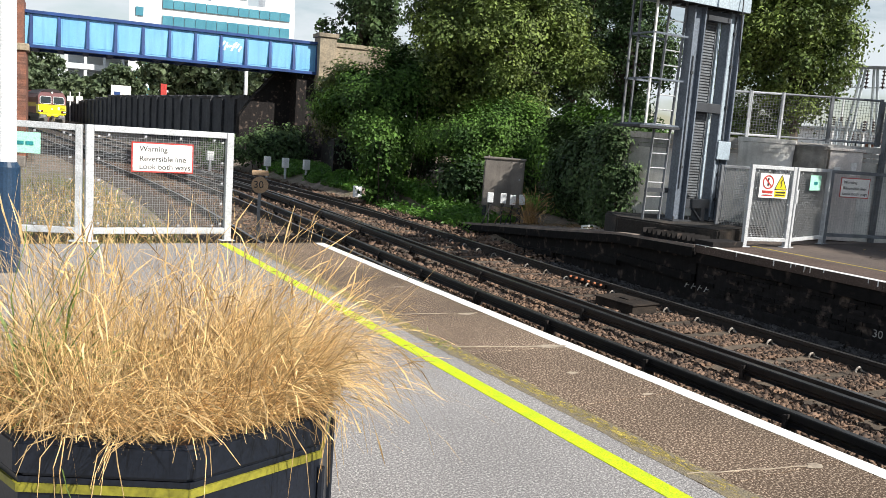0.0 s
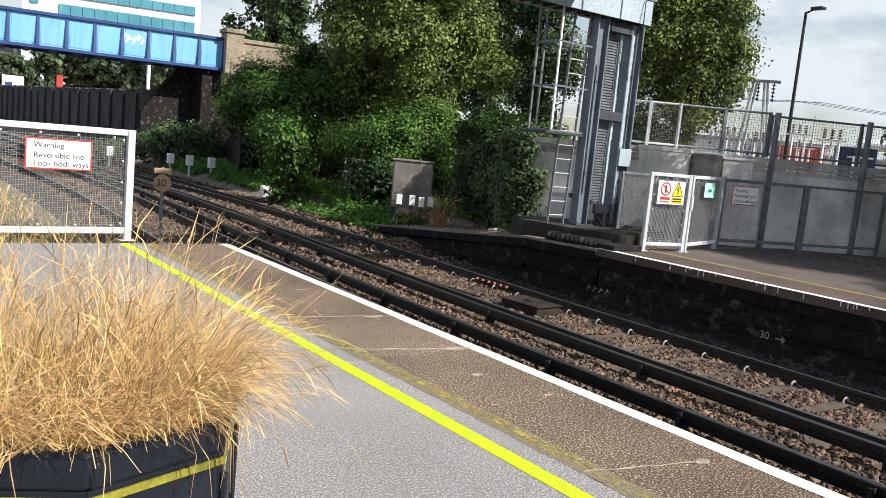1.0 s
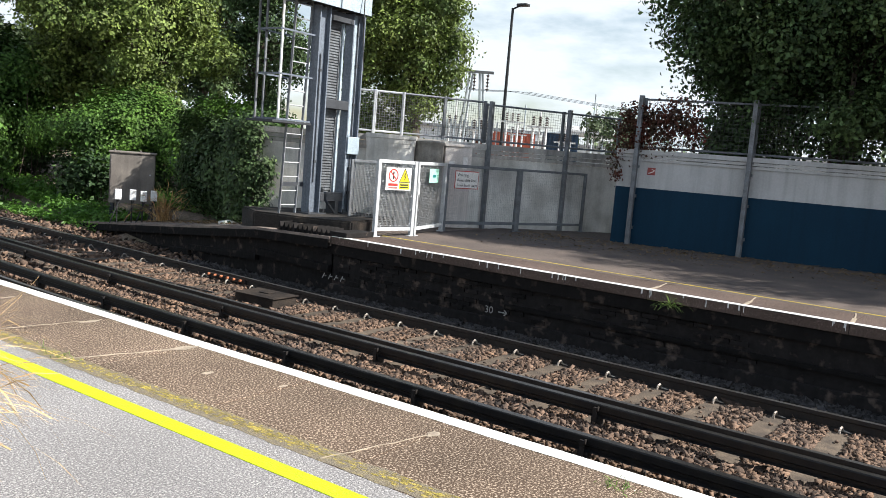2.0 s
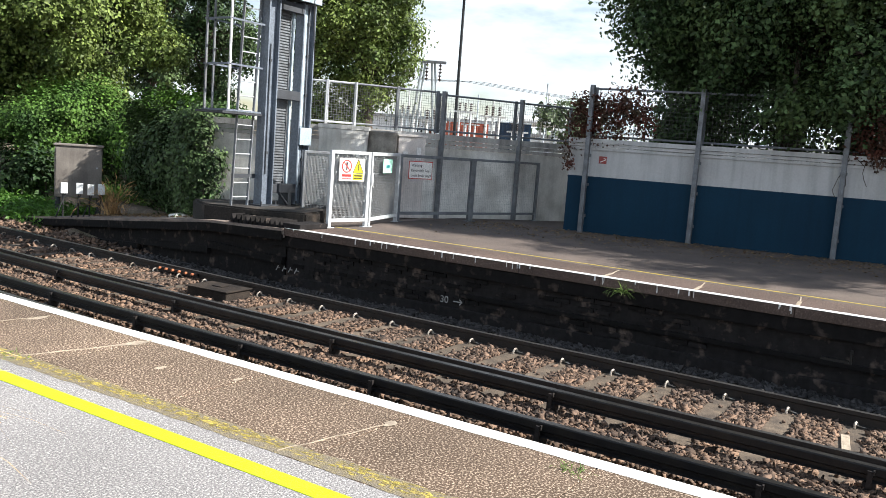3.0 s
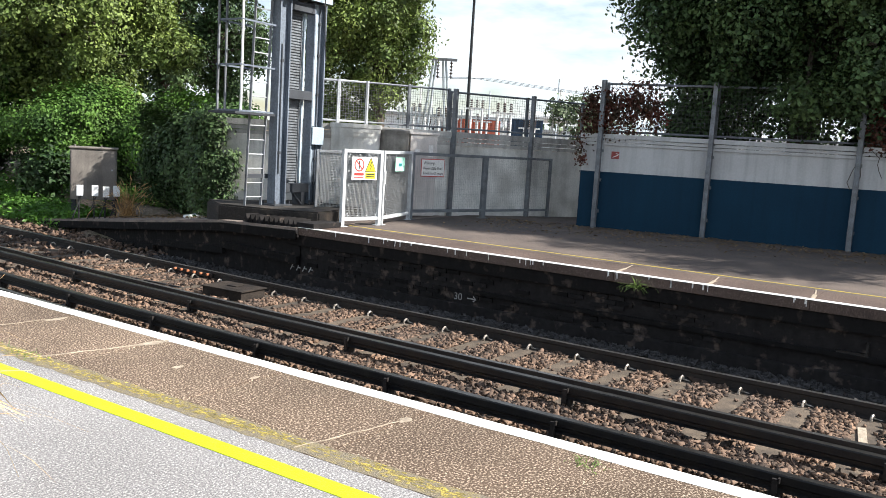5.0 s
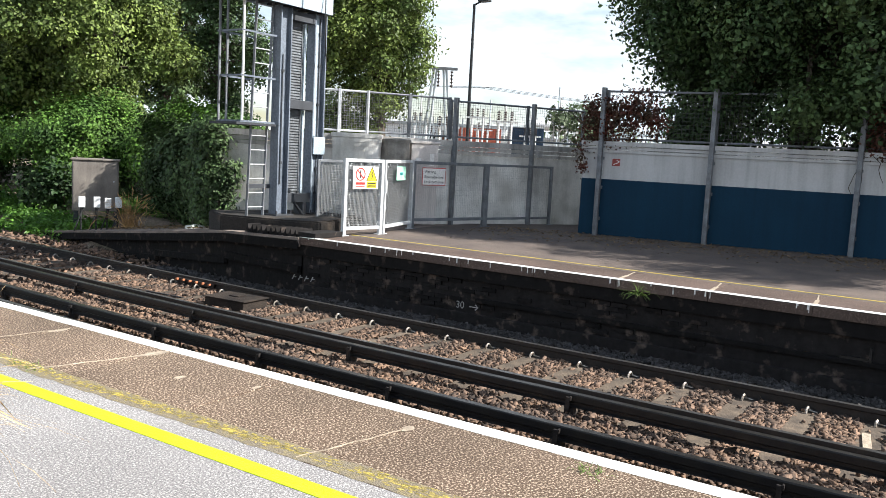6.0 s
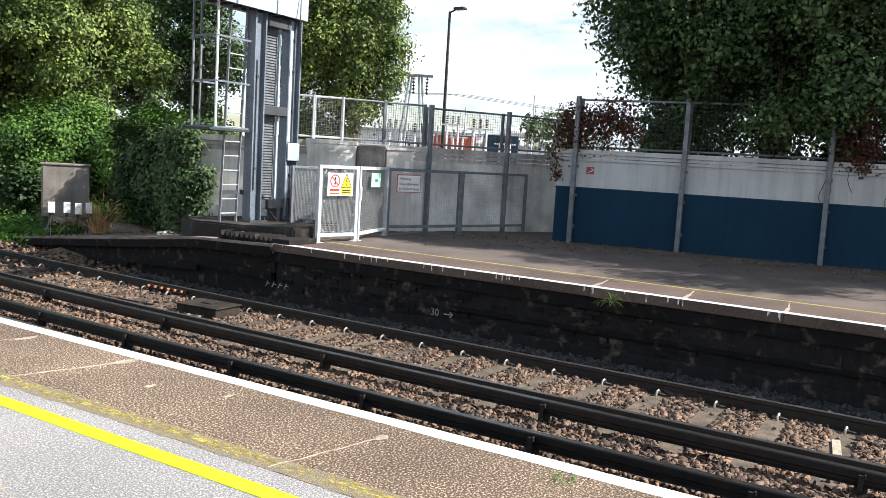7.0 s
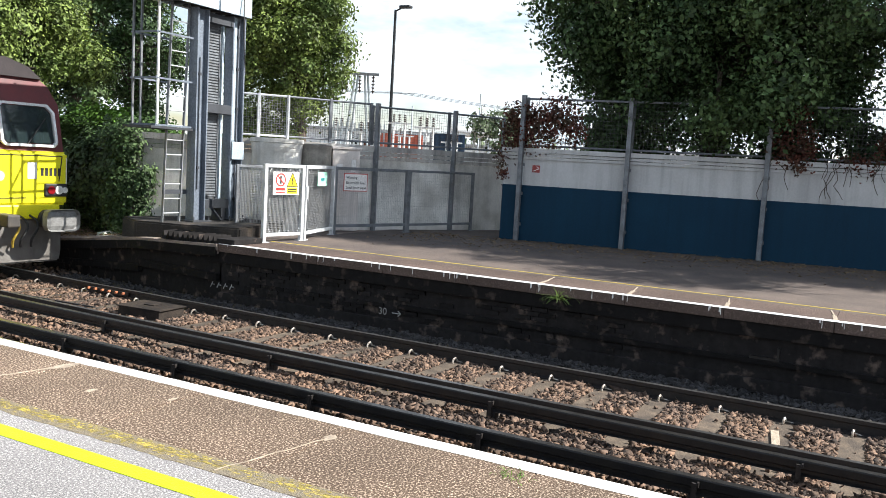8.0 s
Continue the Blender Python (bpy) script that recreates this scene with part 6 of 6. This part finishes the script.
lf = leaves("fallen_leaves", np.stack([lx, ly, lz], -1), np.tile([0, 0, 2.5], (n, 1)), .05, M_DEAD_LEAF, None, 79)
tagged(lf, "dry fallen leaves on the ramp", "leaves", kind="stuff")

# ---- yard beyond the wall ----
lp = thing("street_lamp", "tall black street lamp post in the yard", "street lamp", (33.9, 21.2, 1.5))
m = B()
rod(m, (0, 0, 0), (0, 0, 7.0), .085, 12, .06)
part("post", m, M_DARK_STEEL, lp)
m = B()
rod(m, (0, 0, 6.95), (.15, -.35, 7.15), .04, 8)
box(m, -.05, -.75, 7.08, .3, -.2, 7.2, .03)
part("lantern", m, M_DARK_STEEL, lp)
ins = thing("insulator_frame", "steel frame with hanging insulators in the substation", "insulator frame", (24.9, 16.85, 1.45), -57)
for s in (-.28, .28):
    for t in (-.1, .1):
        m = B()
        rod(m, (s * 1.6 + t, 0, 0), (s * .6 + t * .5, 0, 3.0), .04, 6)
        part("leg", m, M_FAR_STEEL, ins)
m = B()
box(m, -.65, -.07, 3.0, .62, .07, 3.09)
part("cross_arm", m, M_FENCE_DARK, ins)
for x in (-.5, -.05, .42):
    m = B()
    rod(m, (x, 0, 3.0), (x, 0, 2.38), .02, 6)
    for k in range(5):
        rod(m, (x, 0, 2.95 - k * .12), (x, 0, 2.90 - k * .12), .07, 8, .03)
    part("insulator", m, M_PORCELAIN, ins)
for x in (-.5, -.05, .42):
    line = [(x, 0, 2.4)] + [(x + 1.5 * (j + 1), 0.3 * j, 2.6 - .56 * math.sin((j + 1) / 10 * 2.2)) for j in range(10)]
    part("wire", sweep(B(), [(-.006, -.006), (.006, -.006), (.006, .006), (-.006, .006)], line), M_DARK_STEEL, ins)
sub = [(26 + 2.2 * i, 17.5 - 1.25 * i) for i in range(7)] + [(30 + 2.3 * i, 21.5 - 1.5 * i) for i in range(8)] + [(36 + 2.5 * i, 25 - 1.6 * i) for i in range(6)]
for k, (x, y) in enumerate(sub):
    st = thing("busbar_support", "grey substation support with brown insulators", "substation post", (x, y, 1.45), -57, "substation posts")
    m = B()
    rod(m, (0, 0, 0), (0, 0, 1.0 + .35 * (k % 3)), .06, 6)
    rod(m, (.5, 0, 0), (.5, 0, 1.0 + .35 * (k % 3)), .06, 6)
    rod(m, (.25, 0, 0), (.25, 0, 1.5 + .5 * (k % 4)), .03, 6)
    box(m, -.25, -.05, 1.0 + .35 * (k % 3), .75, .05, 1.07 + .35 * (k % 3))
    part("frame", m, M_WHITE, st)
    for x2 in (0, .25, .5):
        m = B()
        for j in range(4):
            z = 1.1 + .35 * (k % 3) + j * .09
            rod(m, (x2, 0, z), (x2, 0, z + .06), .085, 8, .03)
        part("insulator", m, M_PORCELAIN, st)
pf = thing("palisade_fence", "pale steel palisade fence round the substation", "fence", (27.5, 20.5, 1.45), -57)
for k in [j for j in range(86) if j < 16 or j > 50]:
    m = B()
    box(m, k * .17, 0, 0, k * .17 + .06, .02, 1.5)
    part("pale", m, M_FAR_STEEL, pf)
for x0, x1 in ((0, 2.7), (8.6, 14.6)):
    for z in (.3, 1.15):
        part("rail", box(B(), x0, .021, z, x1, .05, z + .08), M_FAR_STEEL, pf)
for nm, lab, at, w, d, h, mt in (
        ("shipping_container", "blue steel container beyond the yard fence", (34.2, 19.1, 1.45), 1.6, 1.0, 1.42, M_NAVY),
        ("shipping_container", "orange red steel container in the substation", (39.5, 25.9, 1.45), 2.9, 1.6, 1.55, mat("orange_paint", (.50, .13, .07), .6, col2=(.40, .10, .06), scale=2, bump=.05))):
    t = thing(nm, lab, "container", at, -57, "containers in the yard")
    part("body", box(B(), 0, 0, 0, w, d, h, .02), mt, t)
    for k in range(int(w / .2)):
        part("rib", box(B(), .05 + k * .2, -.03, .06, .13 + k * .2, -.001, h - .06), mt, t)
    part("roof", box(B(), -.03, -.03, h + .002, w + .03, d + .03, h + .06, .01), M_FAR_STEEL, t)
tk = thing("storage_tank", "white horizontal storage tank on legs in the yard", "tank", (38.6, 20.4, 1.45), -57)
part("shell", rod(B(), (0, 0, 1.75), (2.3, 0, 1.75), .27, 20), M_WHITE, tk)
for x in (.35, 1.95):
    part("leg", box(B(), x - .06, -.2, 0, x + .06, .2, 1.5), M_FAR_STEEL, tk)
far = [("depot_shed", "low white depot shed in the distance", (70, 50), 18, 4.2, M_BUILD_WHITE), ("depot_shed", "pale depot shed in the distance", (78, 34), 26, 3.2, M_BUILD_WHITE), ("brick_shed", "low red brick shed beyond the substation", (44, 27.6), 3, 2.6, M_BRICK), ("depot_shed", "pale flat roofed building in the distance", (95, 13), 22, 3.6, M_BUILD_WHITE)]
for nm, lab, (x, y), w, h, mt in far:
    t = thing(nm, lab, "building", (x, y, 0), -57)
    m = B()
    box(m, -w / 2, 0, 0, w / 2, 6, h)
    part("wall", m, mt, t)
    m = B()
    box(m, -w / 2 - .3, -.3, h + .01, w / 2 + .3, 6.3, h + .3)
    part("roof", m, M_FAR_GREY, t)
    for k in range(int(w / 9)):
        m = B()
        box(m, -w / 2 + 1 + k * 9, -.06, h - 1.3, -w / 2 + 2.2 + k * 9, -.01, h - .7)
        part("window", m, M_GLASS, t)
for k in range(6):
    m = B()
    rod(m, (0, 0, 0), (0, 0, 3.2 + 1.2 * (k % 3)), .06, 6)
    part("mast", m, M_FAR_STEEL, thing("mast", "thin distant steel mast", "mast", (48 + 3.5 * k, 34 - 3.6 * k, 1.0), group="distant masts"))
g = np.random.default_rng(99)
n = 9000
a = g.uniform(radians(-25), radians(110), n)
d = 230 + 30 * g.random(n)
z = np.abs(g.normal(size=n)) * 2.6 * (1 + .4 * np.sin(a * 23)) + 1
tagged(leaves("distant_woods", np.stack([np.sin(a) * d, np.cos(a) * d, z], -1), np.tile([0, -1.0, .3], (n, 1)), 2.4, M_LEAF_FAR, None, 98), "distant woods along the skyline", "woods", kind="stuff")


# ---- locomotive ----
def section(bm, prof, y0, y1):
    """A body between y0 and y1 over the closed outline (x, z)."""
    a = [bm.verts.new((x, y0, z)) for x, z in prof]
    b = [bm.verts.new((x, y1, z)) for x, z in prof]
    bm.faces.new(a)
    bm.faces.new(b[::-1])
    k = len(prof)
    for i in range(k):
        bm.faces.new((a[i], a[(i + 1) % k], b[(i + 1) % k], b[i]))
    bmesh.ops.recalc_face_normals(bm, faces=bm.faces)
    return bm


loco = thing("locomotive", "maroon freight locomotive with a yellow warning front", "locomotive", (8.2, 98, RAIL_Z))
CW = 1.30
roof = [(-CW, 3.05), (-CW + .18, 3.38), (-.72, 3.68), (-.3, 3.80), (.3, 3.80), (.72, 3.68), (CW - .18, 3.38), (CW, 3.05)]
cabp = [(-CW, 2.16)] + roof + [(CW, 2.16)]
m = B()
section(m, cabp, .10, 2.6)
for v in m.verts:
    if v.co.y < 1 and v.co.z > 2.3:
        v.co.y += (v.co.z - 2.16) * .20
part("cab", m, M_LOCO_RED, loco, "maroon cab")
m = B()
section(m, [(-.98, 3.50), (-.72, 3.70), (-.3, 3.825), (.3, 3.825), (.72, 3.70), (.98, 3.50)], .30, 2.6)
part("cab_roof", m, M_LOCO_ROOF, loco, "sooty black cab roof")
m = B()
section(m, [(-CW - .03, 1.22), (-CW - .03, 2.20), (CW + .03, 2.20), (CW + .03, 1.22)], .0, 1.9)
bmesh.ops.bevel(m, geom=m.edges[:], offset=.05, segments=3, affect="EDGES")
part("nose", m, M_LOCO_YELLOW, loco, "yellow warning panel")
m = B()
box(m, -1.15, -.03, .98, 1.15, .8, 1.24, .03)
part("nose_skirt", m, M_LOCO_YELLOW, loco)
m = B()
section(m, [(-1.22, 1.20)] + [(-1.22, 2.9), (-.98, 3.3), (-.5, 3.62), (.5, 3.62), (.98, 3.3), (1.22, 2.9)] + [(1.22, 1.20)], 2.62, 19.0)
part("body", m, M_LOCO_RED, loco, "long maroon body side")
m = B()
section(m, [(-1.0, 3.3), (-.5, 3.64), (-.3, 3.82), (.3, 3.82), (.5, 3.64), (1.0, 3.3)], 2.65, 18.9)
part("roof_grilles", m, M_LOCO_ROOF, loco)
m = B()
for s in (-1, 1):
    box(m, s * 1.225, 2.7, 1.9, s * 1.232, 18.8, 2.35)
part("gold_band", m, M_GOLD, loco)
m = B()
section(m, cabp, 19.02, 21.4)
part("rear_cab", m, M_LOCO_RED, loco)
m = B()
box(m, -CW, 19.05, 1.2, CW, 21.4, 2.158)
part("rear_nose", m, M_LOCO_YELLOW, loco)
for s in (-1, 1):
    wd = part("windscreen", B(), M_GLASS, loco)
    m = B()
    x0, x1 = (.10, 1.14) if s > 0 else (-1.14, -.10)
    prof = [(x0 + .06, 2.30), (x1 - .06, 2.30), (x1, 2.36), (x1 - .01, 2.90), (x1 - .13, 3.03), (x0 + .06, 3.03), (x0, 2.97), (x0, 2.36)]
    if s < 0:
        prof = [(-x, z) for x, z in [(.16, 2.30), (1.08, 2.30), (1.14, 2.36), (1.13, 2.90), (1.01, 3.03), (.16, 3.03), (.10, 2.97), (.10, 2.36)]]
    cx, cz = (x0 + x1) / 2, 2.66
    a = [m.verts.new((cx + (x - cx) * .92, .05 + (z - 2.16) * .20, cz + (z - cz) * .90)) for x, z in prof]
    b = [m.verts.new((cx + (x - cx) * .92, .12 + (z - 2.16) * .20, cz + (z - cz) * .90)) for x, z in prof]
    m.faces.new(a)
    m.faces.new(b[::-1])
    for i in range(8):
        m.faces.new((a[i], a[(i + 1) % 8], b[(i + 1) % 8], b[i]))
    bmesh.ops.recalc_face_normals(m, faces=m.faces)
    m.to_mesh(wd.data)
    m.free()
    m = B()
    for i in range(8):
        (xa, za), (xb, zb) = prof[i], prof[(i + 1) % 8]
        bar(m, (xa, .045 + (za - 2.16) * .20, za), (xb, .045 + (zb - 2.16) * .20, zb), .045, .06, (0, 1, 0))
    part("window_frame", m, M_WHITE, wd, "white windscreen surround")
    m = B()
    bar(m, (s * .55, .03, 2.33), (s * .95, .13, 2.80), .015, .015)
    part("wiper", m, M_BLACK, wd)
    hl = part("light_cluster", box(B(), s * 1.18 - .33, -.035, 1.38, s * 1.18 - .33 + .45 if s > 0 else s * 1.18 + .33, .05, 1.62, .02) if s > 0 else box(B(), -1.30, -.035, 1.38, -.85, .05, 1.62, .02), M_BLACK, loco)
    for x, mt, r in ((.97, M_RED_LENS, .075), (1.12, M_LENS, .08), (1.24, M_LENS, .055)):
        m = B()
        rod(m, (s * x, -.05, 1.50), (s * x, -.02, 1.50), r, 16)
        part("lamp", m, mt, hl)
    m = B()
    rod(m, (s * .87, -.45, .98), (s * .87, .1, .98), .11, 14)
    rod(m, (s * .87, -.1, .98), (s * .87, .12, .98), .17, 14)
    bf = part("buffer", m, M_LOCO_DARK, loco)
    m = B()
    box(m, s * .87 - .33, -.52, .79, s * .87 + .33, -.455, 1.18, .10)
    part("buffer_head", m, M_BUFFER, bf, "oval steel buffer head")
    m = B()
    rod(m, (s * 1.30, .02, 1.45), (s * 1.30, .02, 2.1), .015, 6)
    part("grab_rail", m, M_WHITE, loco)
m = B()
for k in range(5):
    box(m, .78 + k * .085, -.008, 1.76, .83 + k * .085, -.001, 1.90)
part("number_bars", m, M_BLACK, loco)
m = B()
for p, q in (((-1.2, 2.12), (1.2, 2.12)), ((1.2, 2.12), (1.14, 1.66)), ((-1.2, 2.12), (-1.14, 1.66)), ((-.9, 1.36), (.5, 1.36))):
    bar(m, (p[0], -.003, p[1]), (q[0], -.003, q[1]), .018, .006, (0, 1, 0))
part("panel_seam", m, M_BLACK, loco)
m = B()
box(m, .52, -.008, 1.70, .70, -.001, 2.0, .002)
part("emblem_plate", m, M_SIGN_WHITE, loco)
m = B()
rod(m, (0, .25, 3.45), (0, .33, 3.45), .10, 16)
part("top_headlight", m, M_LENS, loco)
m = B()
rod(m, (-.02, -.05, 1.75), (-.02, .0, 1.75), .09, 14)
part("horn_cover", m, M_GALV, loco)
m = B()
prof = [(-1.20, .18), (1.20, .18), (1.24, .35), (1.24, .98), (-1.24, .98), (-1.24, .35)]
section(m, prof, .05, .30)
bmesh.ops.bevel(m, geom=m.edges[:], offset=.03, segments=2, affect="EDGES")
part("obstacle_deflector", m, mat("deflector_grey", (.16, .15, .14), .6, col2=(.11, .10, .09), scale=5, bump=.05, world_co=False), loco, "grey curved obstacle deflector")
m = B()
box(m, -1.1, .30, .75, 1.1, 21.2, 1.19)
box(m, -.9, 7.5, .25, .9, 13.5, .75, .08)
part("underframe", m, M_LOCO_DARK, loco)
cpl = part("coupling", box(B(), -.12, -.45, .88, .12, .1, 1.10, .03), M_LOCO_DARK, loco)
for x, mt in ((-.35, M_SIGN_RED), (.35, M_BLACK), (.55, M_BLACK), (.2, M_GOLD)):
    m = B()
    p = Vector((x, -.02, 1.05))
    for j in range(8):
        t = (j + 1) / 8
        q = Vector((x + .06 * math.sin(t * 6), -.10 - .12 * math.sin(t * 3.1), 1.05 - .55 * t))
        rod(m, p, q, .022, 6)
        p = q
    part("brake_hose", m, mt, cpl)
wheels = []
for by in (1.9, 15.2):
    m = B()
    for s in (-1, 1):
        box(m, s * 1.0 - .06, by, .45, s * 1.0 + .06, by + 4.3, .80, .03)
    box(m, -1, by + 1.9, .5, 1, by + 2.4, .75)
    part("bogie_frame", m, M_LOCO_DARK, loco)
    for k in range(3):
        w = new("wheelset")
        w.parent = loco
        w.matrix_basis = pose(0, by + .35 + k * 1.8, .53)
        m = B()
        for s in (-1, 1):
            rod(m, (s * .70, 0, 0), (s * .80, 0, 0), .53, 28)
            rod(m, (s * .80, 0, 0), (s * .84, 0, 0), .20, 12)
        part("wheel", m, M_LOCO_DARK, w)
        m = B()
        rod(m, (-.7, 0, 0), (.7, 0, 0), .09, 10)
        part("axle", m, M_LOCO_DARK, w)
        wheels.append((w, by + .35 + k * 1.8))


def motions():
    rows, last = [], None
    ts = [0.25 * i for i in range(33)]
    for t in ts:
        y = 96.5 - 9.12 * t - 0.155 * t * t
        mid = smooth_x(y + 6)
        a = math.degrees(math.atan2(smooth_x(y + 13) - smooth_x(y + 3), 10))
        x = smooth_x(y + 1)
        rows.append((t, pose(x, y, RAIL_Z, 0, 0, -a)))
    walk(loco, rows)
    ws = [i / 30 for i in range(241)]
    for w, wy in wheels:
        rr = []
        for t in ws:
            run = 9.12 * t + 0.155 * t * t
            rr.append((t, pose(0, wy, .53, math.degrees(run / .53), 0, 0)))
        walk(w, rr)


motions()
